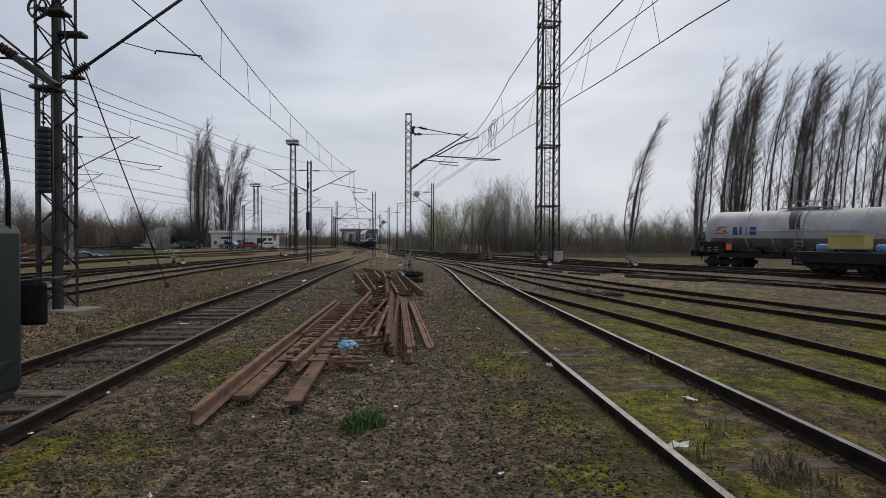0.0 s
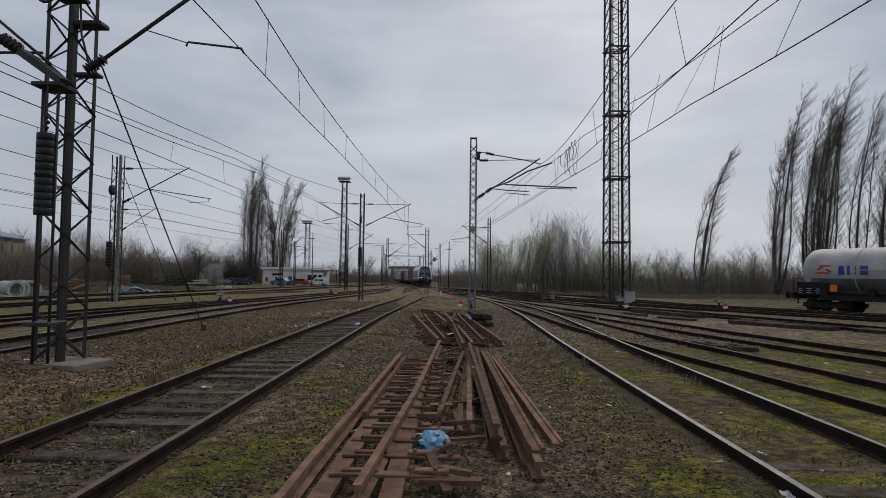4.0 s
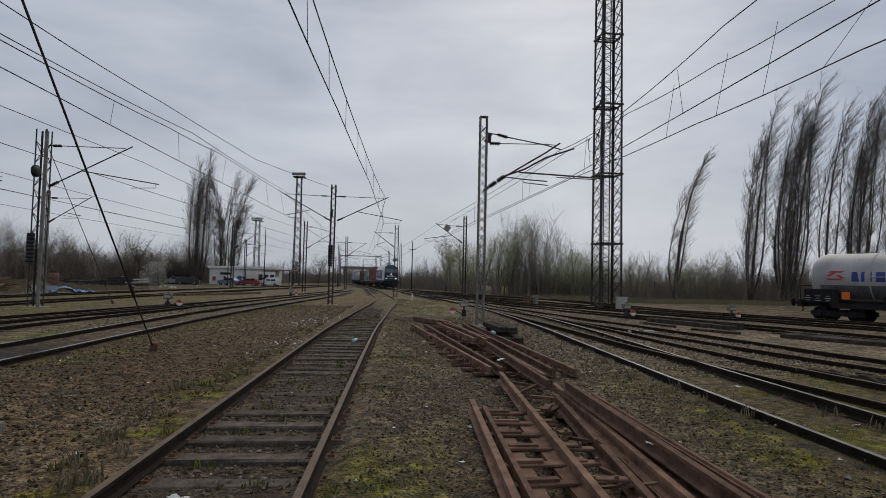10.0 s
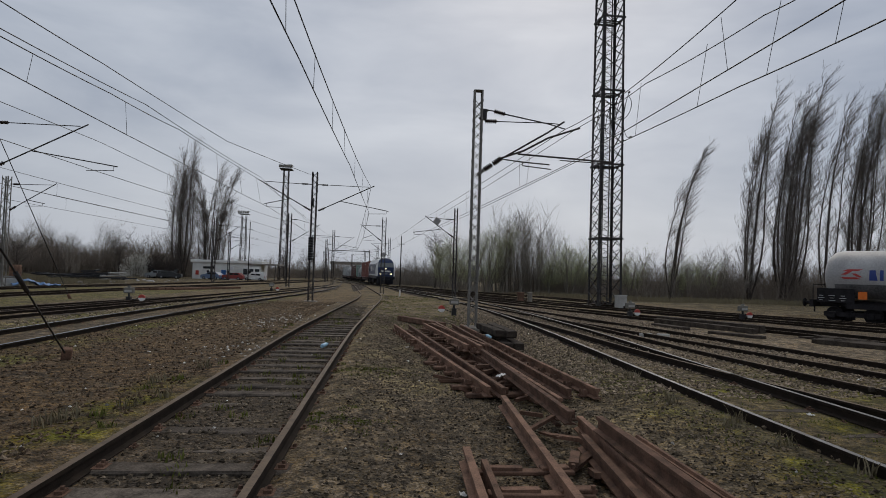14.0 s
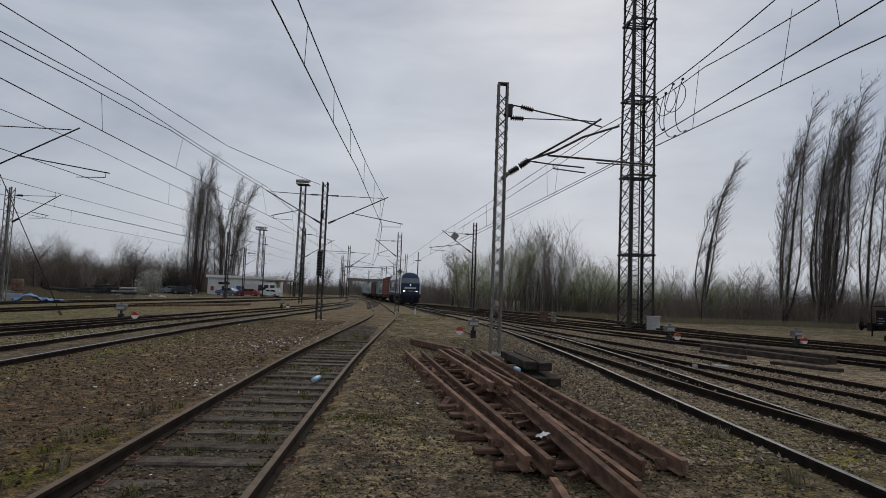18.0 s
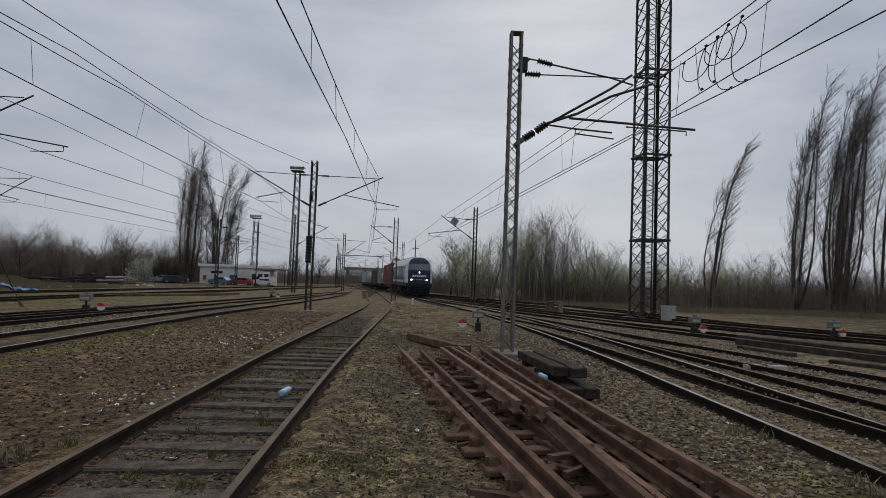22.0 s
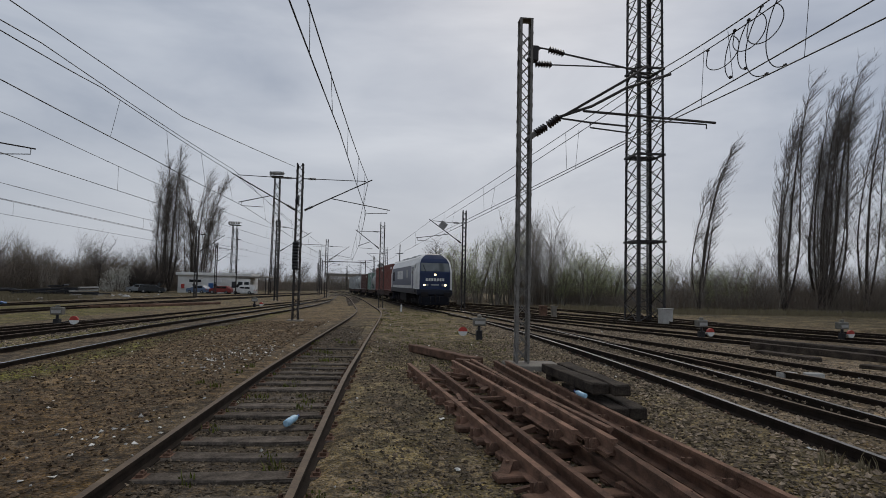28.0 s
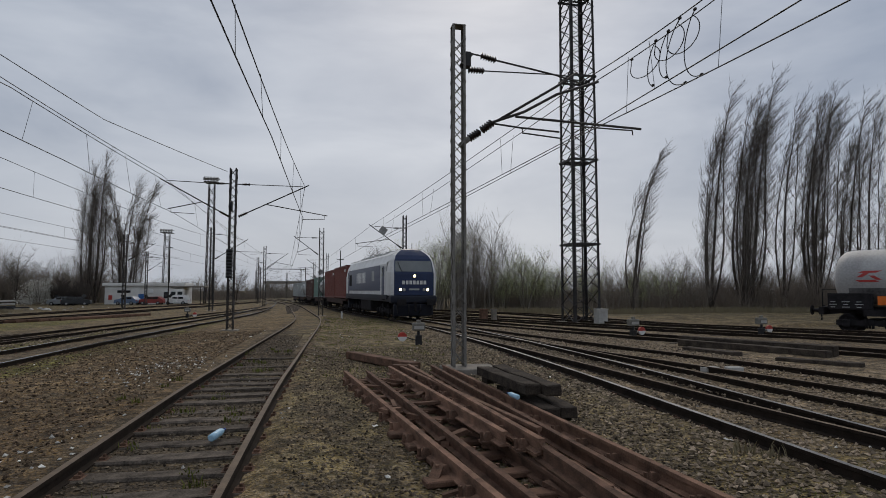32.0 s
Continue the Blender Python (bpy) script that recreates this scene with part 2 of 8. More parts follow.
M_GALV = surface("galvanised_steel", (0.34, 0.34, 0.335), (0.22, 0.21, 0.2), rough=0.55, metal=0.35, scale=4, fine=40, bump=0.1, bump_size=0.002)
M_MAST_PALE = surface("weathered_mast_paint", (0.25, 0.24, 0.22), (0.13, 0.12, 0.108), rough=0.75, scale=3, fine=40, bump=0.15, bump_size=0.002)
M_CABLE = surface("cable", (0.05, 0.048, 0.047), (0.03, 0.03, 0.03), rough=0.6, bump=0)
M_PORCELAIN = surface("brown_insulator", (0.035, 0.024, 0.02), (0.02, 0.014, 0.012), rough=0.25, bump=0)
M_CONCRETE = surface("concrete", (0.27, 0.245, 0.21), (0.15, 0.135, 0.115), rough=0.9, scale=3, fine=40, bump=0.4, bump_size=0.006)
M_CONCRETE_PALE = surface("pale_concrete", (0.5, 0.49, 0.46), (0.32, 0.31, 0.29), rough=0.9, scale=2, fine=40, bump=0.3, bump_size=0.006)
M_BARK = surface("bark", (0.115, 0.098, 0.085), (0.055, 0.046, 0.04), rough=0.95, scale=3, fine=30, bump=0.5, bump_size=0.02)
M_TWIG = surface("twigs", (0.185, 0.16, 0.14), (0.1, 0.086, 0.076), rough=0.95, scale=0.6, fine=3, bump=0)
M_TWIG_PALE = surface("pale_twigs", (0.27, 0.24, 0.2), (0.16, 0.14, 0.118), rough=0.95, scale=0.5, fine=3, bump=0)
M_BRUSH = surface("brush_twigs", (0.29, 0.245, 0.2), (0.15, 0.126, 0.104), rough=0.95, scale=0.12, fine=1.5, bump=0)
M_BUD = surface("spring_leaves", (0.5, 0.53, 0.28), (0.34, 0.37, 0.18), rough=0.8, scale=0.7, fine=5, bump=0)
M_BLOSSOM = surface("blossom", (0.6, 0.58, 0.52), (0.38, 0.36, 0.31), rough=0.9, scale=2, fine=9, bump=0)
M_GRASS = surface("grass_blades", (0.15, 0.16, 0.038), (0.08, 0.09, 0.022), rough=0.8, scale=4, fine=30, bump=0)
M_WEED = surface("weed_leaves", (0.12, 0.19, 0.055), (0.05, 0.1, 0.028), rough=0.7, scale=4, fine=30, bump=0)
M_STRAW = surface("dry_grass", (0.24, 0.205, 0.13), (0.13, 0.107, 0.066), rough=0.9, scale=4, fine=30, bump=0)
M_WHITE = surface("white_litter", (0.78, 0.77, 0.74), (0.5, 0.48, 0.44), rough=0.7, scale=9, fine=60, bump=0.3)
M_BLUE = surface("blue_plastic", (0.2, 0.42, 0.62), (0.1, 0.24, 0.4), rough=0.35, scale=14, fine=60, bump=0.5, bump_size=0.02)
M_SIGNAL_RED = surface("signal_red", (0.5, 0.06, 0.045), (0.3, 0.045, 0.035), rough=0.5, scale=8)
M_PAINT_WHITE = surface("white_paint", (0.74, 0.74, 0.72), (0.52, 0.51, 0.49), rough=0.5, scale=2, fine=30, bump=0.05)
M_BLACK = surface("black_metal", (0.025, 0.025, 0.027), (0.012, 0.012, 0.013), rough=0.5, scale=5)


# ---- ground ----
def ground_material():
    m = bpy.data.materials.new("yard_ground")
    m.use_nodes = True
    n, l = m.node_tree.nodes, m.node_tree.links
    b = n["Principled BSDF"]
    co = n.new("ShaderNodeTexCoord")
    sep = n.new("ShaderNodeSeparateXYZ")
    l.new(co.outputs["Object"], sep.inputs[0])

    def noise_of(scale, detail=4, rough=0.55):
        a = n.new("ShaderNodeTexNoise")
        a.inputs["Scale"].default_value, a.inputs["Detail"].default_value, a.inputs["Roughness"].default_value = scale, detail, rough
        l.new(co.outputs["Object"], a.inputs["Vector"])
        return a.outputs["Fac"]

    def math_of(op, a, c, k=None):
        x = n.new("ShaderNodeMath")
        x.operation = op
        for s, v in zip(x.inputs, (a, c, k)):
            if v is None:
                continue
            if isinstance(v, (int, float)):
                s.default_value = v
            else:
                l.new(v, s)
        return x.outputs[0]

    def ramp_of(v, lo, hi, a=0.0, c=1.0):
        r = n.new("ShaderNodeMapRange")
        r.interpolation_type = "SMOOTHSTEP"
        for s, k in zip(r.inputs[1:5], (lo, hi, a, c)):
            s.default_value = k
        l.new(v, r.inputs[0])
        return r.outputs[0]

    def mix(f, a, c):
        x = n.new("ShaderNodeMix")
        x.data_type = "RGBA"
        for s, v in ((x.inputs[0], f), (x.inputs[6], a), (x.inputs[7], c)):
            if isinstance(v, tuple):
                s.default_value = (*v, 1)
            elif isinstance(v, (int, float)):
                s.default_value = v
            else:
                l.new(v, s)
        return x.outputs[2]

    big, mid, small, tiny = noise_of(0.16, 3), noise_of(0.9, 5, 0.62), noise_of(7, 4), noise_of(42, 3)
    wob = math_of("MULTIPLY_ADD", math_of("ADD", math_of("MULTIPLY", big, 5.0), math_of("MULTIPLY", mid, 2.2)), 1.0, -3.6)
    x = math_of("ADD", sep.outputs[0], wob)
    y = math_of("ADD", sep.outputs[1], math_of("MULTIPLY", wob, 1.8))

    def zone(x0, x1, y0, y1, soft=1.0):
        a = math_of("MULTIPLY", ramp_of(x, x0 - soft, x0 + soft), ramp_of(x, x1 - soft, x1 + soft, 1, 0))
        c = math_of("MULTIPLY", ramp_of(y, y0 - 2 * soft, y0 + 2 * soft), ramp_of(y, y1 - 2 * soft, y1 + 2 * soft, 1, 0))
        return math_of("MULTIPLY", a, c)

    gravel = mix(ramp_of(small, 0.36, 0.64), (0.047, 0.0375, 0.027), (0.178, 0.141, 0.1))
    gravel = mix(math_of("MULTIPLY", ramp_of(mid, 0.45, 0.75), 0.6), gravel, (0.082, 0.067, 0.048))
    red = mix(ramp_of(small, 0.36, 0.64), (0.046, 0.033, 0.0205), (0.135, 0.095, 0.06))
    col = mix(math_of("MULTIPLY", zone(-9.2, -4.4, 10, 62), ramp_of(mid, 0.28, 0.5)), gravel, red)
    ballast = mix(ramp_of(small, 0.36, 0.64), (0.1, 0.08, 0.056), (0.3, 0.243, 0.178))
    col = mix(math_of("MULTIPLY", zone(1.4, 12.5, 19.5, 46), ramp_of(mid, 0.3, 0.55, 0.25, 0.75)), col, ballast)
    col = mix(math_of("MULTIPLY", zone(-12.4, -10.8, 28, 60, 0.6), ramp_of(mid, 0.35, 0.6, 0.0, 0.4)), col, ballast)
    tan = mix(ramp_of(small, 0.36, 0.64), (0.085, 0.064, 0.04), (0.25, 0.19, 0.125))
    col = mix(math_of("MULTIPLY", zone(-9.6, -4.6, 3, 17), ramp_of(mid, 0.3, 0.6, 0.35, 0.8)), col, tan)
    col = mix(math_of("MULTIPLY", ramp_of(sep.outputs[1], 34, 58), ramp_of(mid, 0.3, 0.6, 0.2, 0.55)), col, (0.2, 0.16, 0.1))
    col = mix(math_of("MULTIPLY", zone(-8.6, -4.4, 26, 80, 1.2), ramp_of(mid, 0.3, 0.6, 0.25, 0.65)), col, tan)
    stain = mix(ramp_of(small, 0.36, 0.64), (0.042, 0.028, 0.013), (0.14, 0.095, 0.05))
    col = mix(math_of("MULTIPLY", ramp_of(noise_of(1.7, 4, 0.6), 0.5, 0.66), 0.42), col, stain)
    # moss and thin grass
    moss = mix(ramp_of(small, 0.3, 0.7), (0.052, 0.055, 0.007), (0.138, 0.138, 0.011))
    patch = math_of("ADD", math_of("MULTIPLY", noise_of(0.55, 2), 0.65), math_of("MULTIPLY", mid, 0.35))
    xr = math_of("ADD", sep.outputs[0], math_of("MULTIPLY_ADD", noise_of(0.7, 3), 0.9, -0.45))

    def band(x0, x1, y0, y1, soft=0.25):
        a = math_of("MULTIPLY", ramp_of(xr, x0 - soft, x0 + soft), ramp_of(xr, x1 - soft, x1 + soft, 1, 0))
        c = math_of("MULTIPLY", ramp_of(sep.outputs[1], y0 - 1.5, y0 + 1.5), ramp_of(sep.outputs[1], y1 - 2, y1 + 2, 1, 0))
        return math_of("MULTIPLY", a, c)

    ochre = mix(ramp_of(small, 0.3, 0.7), (0.044, 0.034, 0.013), (0.098, 0.073, 0.026))
    col = mix(math_of("MULTIPLY", band(1.4, 15, -4, 24, 0.6), ramp_of(patch, 0.34, 0.56, 0.62, 0.1)), col, ochre)
    col = mix(math_of("MULTIPLY", band(-4.3, -2.8, -8, 46, 0.1), 0.6), col, (0.042, 0.034, 0.027))
    near_right = math_of("MULTIPLY", band(1.5, 11.5, -4, 22, 0.4), ramp_of(patch, 0.44, 0.58, 0.04, 0.72))
    strips = math_of("MULTIPLY", band(-2.6, -1.4, 3, 15), ramp_of(patch, 0.44, 0.58, 0.0, 0.85))
    beside = math_of("MULTIPLY", band(-5.5, -4.5, 7, 20), ramp_of(patch, 0.46, 0.58, 0.0, 0.75))
    left_far = math_of("MULTIPLY", zone(-24, -11, 14, 60), ramp_of(mid, 0.45, 0.66, 0.0, 0.6))
    middle = math_of("MULTIPLY", zone(-2.6, 2.6, 19, 75), ramp_of(mid, 0.36, 0.6, 0.15, 0.7))
    col = mix(near_right, col, moss)
    col = mix(strips, col, moss)
    # oily dirt along the rails of the main track
    for x0, x1 in ((2.2, 2.95), (3.95, 4.45)):
        col = mix(math_of("MULTIPLY", band(x0, x1, -4, 40, 0.15), ramp_of(mid, 0.35, 0.6, 0.25, 0.7)), col, (0.034, 0.029, 0.022))
    col = mix(beside, col, moss)
    # thin grass beside the left tracks, oil soaked into their beds
    turf = mix(ramp_of(small, 0.3, 0.7), (0.05, 0.049, 0.016), (0.15, 0.142, 0.05))
    for x0, x1, lo in ((-12.2, -10.9, 0.2), (-8.9, -7.9, 0.0), (-20.0, -16.2, 0.3), (-25.5, -22.6, 0.2)):
        col = mix(math_of("MULTIPLY", band(x0, x1, 6, 62, 0.3), ramp_of(patch, 0.38, 0.56, lo, 0.8)), col, turf)
    for x0, x1 in ((-10.75, -9.0), (-14.9, -12.9)):
        col = mix(math_of("MULTIPLY", band(x0, x1, -4, 23, 0.15), ramp_of(mid, 0.3, 0.6, 0.45, 0.92)), col, (0.017, 0.016, 0.015))
    thin = mix(ramp_of(small, 0.36, 0.64), (0.09, 0.074, 0.042), (0.24, 0.197, 0.12))
    col = mix(left_far, col, thin)
    col = mix(middle, col, thin)
    # the fields beyond the tracks
    straw = mix(ramp_of(mid, 0.3, 0.7), (0.052, 0.043, 0.026), (0.13, 0.105, 0.066))
    away = math_of("MAXIMUM", ramp_of(math_of("ADD", sep.outputs[0], math_of("MULTIPLY", sep.outputs[1], 0.45)), 42, 50),
                   math_of("MAXIMUM", ramp_of(sep.outputs[0], -31, -27, 1, 0), ramp_of(sep.outputs[1], 190, 240)))
    col = mix(away, col, straw)
    # pale chips
    vor = n.new("ShaderNodeTexVoronoi")
    vor.inputs["Scale"].default_value = 26
    l.new(co.outputs["Object"], vor.inputs["Vector"])
    chip = math_of("MULTIPLY", ramp_of(vor.outputs["Distance"], 0.1, 0.24, 1, 0), ramp_of(vor.outputs["Color"], 0.72, 0.9))
    col = mix(math_of("MULTIPLY", chip, 0.55), col, (0.28, 0.25, 0.205))
    col = mix(math_of("MULTIPLY", ramp_of(tiny, 0.36, 0.5, 1, 0), 0.35), col, (0.02, 0.016, 0.013))
    vor2 = n.new("ShaderNodeTexVoronoi")
    vor2.inputs["Scale"].default_value = 48
    l.new(co.outputs["Object"], vor2.inputs["Vector"])
    grain = n.new("ShaderNodeSeparateColor")
    l.new(vor2.outputs["Color"], grain.inputs[0])
    speck = n.new("ShaderNodeHueSaturation")
    blot = math_of("MULTIPLY", ramp_of(noise_of(2.6, 6, 0.68), 0.36, 0.64, 0.66, 1.34), ramp_of(noise_of(0.45, 4, 0.6), 0.35, 0.65, 0.85, 1.15))
    l.new(math_of("MULTIPLY", ramp_of(grain.outputs[0], 0.0, 1.0, 0.55, 1.45), blot), speck.inputs["Value"])
    l.new(ramp_of(grain.outputs[1], 0.0, 1.0, 1.0, 1.5), speck.inputs["Saturation"])
    l.new(col, speck.inputs["Color"])
    col = speck.outputs["Color"]
    l.new(col, b.inputs["Base Color"])
    b.inputs["Roughness"].default_value = 0.95
    b.inputs["Specular IOR Level"].default_value = 0.2
    h = math_of("ADD", math_of("MULTIPLY", small, 1.0), math_of("MULTIPLY", ramp_of(vor.outputs["Distance"], 0.0, 0.5, 1, 0), 0.9))
    bu = n.new("ShaderNodeBump")
    bu.inputs["Strength"].default_value, bu.inputs["Distance"].default_value = 0.75, 0.03
    l.new(h, bu.inputs["Height"])
    l.new(bu.outputs["Normal"], b.inputs["Normal"])
    return m


M_GROUND = ground_material()


def axis(lo, hi, fine, coarse):
    v = list(np.arange(lo, hi + fine / 2, fine))
    step, a = fine, v[-1]
    while a < coarse:
        step *= 1.35
        a += step
        v.append(a)
    step, a, w = fine, lo, []
    while a > -coarse:
        step *= 1.35
        a -= step
        w.append(a)
    return w[::-1] + v


def dip(x, y):
    """The ground falls a little towards the tank wagon's siding."""
    s = min(1.0, max(0.0, (x * 0.879 + y * 0.477 - 35.4) / 3.0))
    f = min(1.0, max(0.0, (62 - y) / 14))
    return slope(y) - 0.3 * s * s * (3 - 2 * s) * f


def ground_height(x, y):
    h = 0.035 * noise.noise((x * 0.35, y * 0.35, 1.7)) + 0.018 * noise.noise((x * 1.3, y * 1.3, 4.1))
    h += 0.15 * math.exp(-((x + 7.4) / 1.5) ** 2 - ((y - 14.6) / 3.5) ** 2)
    h += dip(x, y)
    if x < -31 or x + 0.45 * y > 46:
        h += 0.25 * noise.noise((x * 0.05, y * 0.05, 7))
    if abs(x + 3.55) < 0.85 and y < 34:
        return -0.003 + 0.7 * h
    if abs(x - 3.45) < 0.82 and y < 38:
        return 0.02 + 0.5 * h
    d = min(abs(x + 3.55), abs(x - 3.4))
    raised = min(1.0, max(0.0, (2.35 - d) / 1.1))
    outer = 0.055 * max(min(1.0, max(0.0, (x - 4.4) / 1.0)), min(1.0, max(0.0, (-6.2 - x) / 1.2)))
    return raised * (0.07 + 0.55 * h + 0.45 * dip(x, y)) + (1 - raised) * (h + outer)


def make_ground():
    xs, ys = axis(-14, 14, 0.28, 2600), axis(0, 48, 0.28, 2600)
    verts = [(x, y, ground_height(x, y)) for y in ys for x in xs]
    w = len(xs)
    faces = [(j * w + i, j * w + i + 1, (j + 1) * w + i + 1, (j + 1) * w + i) for j in range(len(ys) - 1) for i in range(w - 1)]
    me = arrays("ground", verts, faces, M_GROUND)
    me.polygons.foreach_set("use_smooth", [True] * len(faces))
    tagged(new("ground", me), "brown gravel yard ground with moss patches and dry grass beyond", "ground", kind="structure")


make_ground()


# ---- tracks ----
def curve(pts, step=1.0):
    """A smooth line through the points, in even steps."""
    P = [Vector((x, y, 0)) for x, y in pts]
    P = [P[0] * 2 - P[1]] + P + [P[-1] * 2 - P[-2]]
    fine = []
    for a, b, c, d in zip(P, P[1:], P[2:], P[3:]):
        k = max(2, int((c - b).length / 0.4))
        for i in range(k):
            t = i / k
            fine.append(0.5 * ((2 * b) + (c - a) * t + (2 * a - 5 * b + 4 * c - d) * t * t + (3 * b - a - 3 * c + d) * t ** 3))
    fine.append(P[-2])
    out, left = [fine[0]], step
    for p, q in zip(fine, fine[1:]):
        d = (q - p).length
        while d >= left > 0:
            p = p + (q - p) * (left / d)
            d -= left
            left = step
            out.append(p)
        left -= d
    return out


def offset(pts, d):
    out = []
    for k, p in enumerate(pts):
        v = pts[min(k + 1, len(pts) - 1)] - pts[max(k - 1, 0)]
        v.normalize()
        out.append(p + Vector((v.y, -v.x, 0)) * d)
    return out


RAIL = [(-0.0625, 0.021), (0.0625, 0.021), (0.0625, 0.033), (0.012, 0.05), (0.012, 0.125), (0.035, 0.135), (0.033, 0.168), (-0.033, 0.168), (-0.035, 0.135), (-0.012, 0.125), (-0.012, 0.05), (-0.0625, 0.033)]
SLEEPER_N = 0


def sleeper_mesh(k):
    r = random.Random(k)
    bm = bmesh.new()
    rounded(bm, (0, 0, -0.045), (2.5 + r.uniform(-0.06, 0.06), 0.235 + r.uniform(-0.02, 0.02), 0.15), 0.018, seg=1)
    bmesh.ops.subdivide_edges(bm, edges=[e for e in bm.edges if e.calc_length() > 1.5], cuts=4)
    for v in bm.verts:
        v.co += Vector((0, r.uniform(-0.012, 0.012), r.uniform(-0.01, 0.006)))
    return mesh_of("sleeper", bm, M_SLEEPER)


SLEEPERS = [sleeper_mesh(k) for k in range(5)]


def fastening_mesh():
    bm = bmesh.new()
    box(bm, (0, 0, 0.026), (0.3, 0.16, 0.016))
    for s in (-1, 1):
        box(bm, (s * 0.1, 0, 0.045), (0.06, 0.09, 0.03))
        tube(bm, (s * 0.11, 0, 0.05), (s * 0.11, 0, 0.085), 0.018, 6)
    return mesh_of("fastening", bm, M_RUST_DARK)


FASTENING = fastening_mesh()


def track(label, pts, head, near=None, step=1.0, gap=0.62, skip=None, sink=0.0, bury=0.0):
    """Two rails on sleepers along a line. near: the stretch of y in which sleepers are single pieces; the rest is joined."""
    t = thing("railway_track", label, "railway track", kind="structure")
    line = curve(pts, step)
    for s in (-0.755, 0.755):
        bm = bmesh.new()
        sweep(bm, RAIL, [p + Vector((0, 0, dip(p.x, p.y) - sink)) for p in offset(line, s)], top=6)
        part("rail", bm, (M_RAIL, head), t)
    fine, far = curve(pts, gap), []
    r = random.Random(len(pts) + int(pts[0][0] * 7))
    for k, p in enumerate(fine[:-1]):
        if skip and skip[0] < p.y < skip[1]:
            continue
        d = fine[k + 1] - p
        m = Matrix.Translation(p + Vector((0, 0, r.choice((-0.03, -0.012, 0, 0, 0.004)) + r.uniform(-0.008, 0.004) - sink - bury + dip(p.x, p.y)))) @ Matrix.Rotation(math.atan2(d.y, d.x) - math.pi / 2 + r.uniform(-0.02, 0.02), 4, "Z")
        if near and near[0] <= p.y <= near[1]:
            piece("sleeper", r.choice(SLEEPERS), t, m)
            for s in (-0.755, 0.755):
                piece("fastening", FASTENING, t, m @ pose(s, 0, 0))
        elif p.y < 190:
            far.append(m)
    if far:
        bm = bmesh.new()
        for m in far:
            bmesh.ops.create_cube(bm, size=1, matrix=m @ Matrix.Translation((0, 0, -0.012)) @ Matrix.Diagonal((2.5, 0.235, 0.14, 1)))
        tagged(part("sleepers", bm, M_SLEEPER, t), kind="stuff")
    return t


L_LINE = [(-3.55, -8), (-3.55, 12), (-3.53, 26), (-3.41, 32), (-3.22, 40), (-3.08, 46), (-3.03, 52), (-3.2, 58), (-3.75, 66), (-4.85, 82), (-6.0, 97), (-7.9, 117), (-10.4, 140), (-13.6, 165), (-20, 205), (-30, 270)]
T_LINE = [(3.4, -8), (3.4, 12), (3.44, 19), (3.55, 24), (3.67, 29), (3.7, 34), (3.6, 40), (3.35, 46), (3.0, 51.6), (2.45, 57), (1.75, 62.6), (0.85, 70.5), (-0.2, 81), (-1.6, 94), (-2.75, 105), (-4.0, 117), (-5.35, 129), (-6.8, 140), (-10.2, 165), (-16, 203), (-27, 270)]
R_LINE = [(8.0, -8), (6.85, 5), (6.5, 9), (6.25, 12.5), (5.85, 15.5), (5.4, 18.5), (4.95, 21.5), (4.6, 25), (4.4, 29), (4.2, 32.5), (3.95, 37), (3.7, 41)]
E_LINE = [(15, -2), (12.2, 8), (10.3, 13.8), (8.2, 21.5), (7.25, 25.8), (6.2, 31), (5.2, 36), (4.1, 43), (3.1, 49.5), (2.4, 54.5)]
F_LINE = [(22, 5), (15.6, 22), (12.4, 30.5), (10.2, 36), (7.9, 42.5), (5.7, 51), (3.3, 60), (1.2, 70)]
G_LINE = [(28, 11), (20.8, 25), (18.2, 30), (15.2, 36), (12.2, 42.5), (9.4, 49.5), (6.3, 58), (3, 70), (0.3, 82)]
H_LINE = [(34, 9), (25.5, 25), (18.6, 38), (15.5, 44.5), (12, 53), (8.5, 63), (4, 77), (0, 92)]
W_LINE = [(40, 11), (29.8, 27.6), (22.05, 42.5), (19.3, 48.0), (15.8, 56.2), (11.3, 68), (5.3, 85), (-1, 106)]
M_LINE = [(-9.9, -8), (-9.85, 20), (-9.75, 38), (-9.3, 48), (-8.8, 57), (-8.5, 68), (-8.7, 80), (-9.6, 98), (-11.4, 124), (-14.5, 160)]
N_LINE = [(-15.6, -6), (-14.35, 18), (-13.45, 31), (-12.85, 40), (-12.0, 52), (-10.9, 66), (-9.8, 82), (-9.5, 95)]
S_LINE = [(-17.9, 4), (-16.6, 15), (-15.6, 23), (-14.6, 31), (-13.6, 38.5), (-12.75, 44)]
O_LINE = [(-22.5, -5), (-21.3, 30), (-20.9, 55), (-19.6, 85), (-17.5, 130), (-17, 170)]
P_LINE = [(-28, -5), (-26.8, 40), (-26, 70), (-24, 110), (-20.5, 160)]
track("disused straight track with dull rails on rotten wooden sleepers", L_LINE, M_HEAD_DULL, (0, 48), bury=-0.006)
track("main track with polished rails through a turnout, moss between sleepers", T_LINE, M_HEAD, (2, 42), bury=0.012)
track("diverging turnout track with dark rails in moss", R_LINE, M_HEAD_DULL, (4, 26), skip=(20, 60), bury=0.03)
track("track with dark rails in pale ballast", E_LINE, M_HEAD_DULL, (8, 40), bury=0.03)
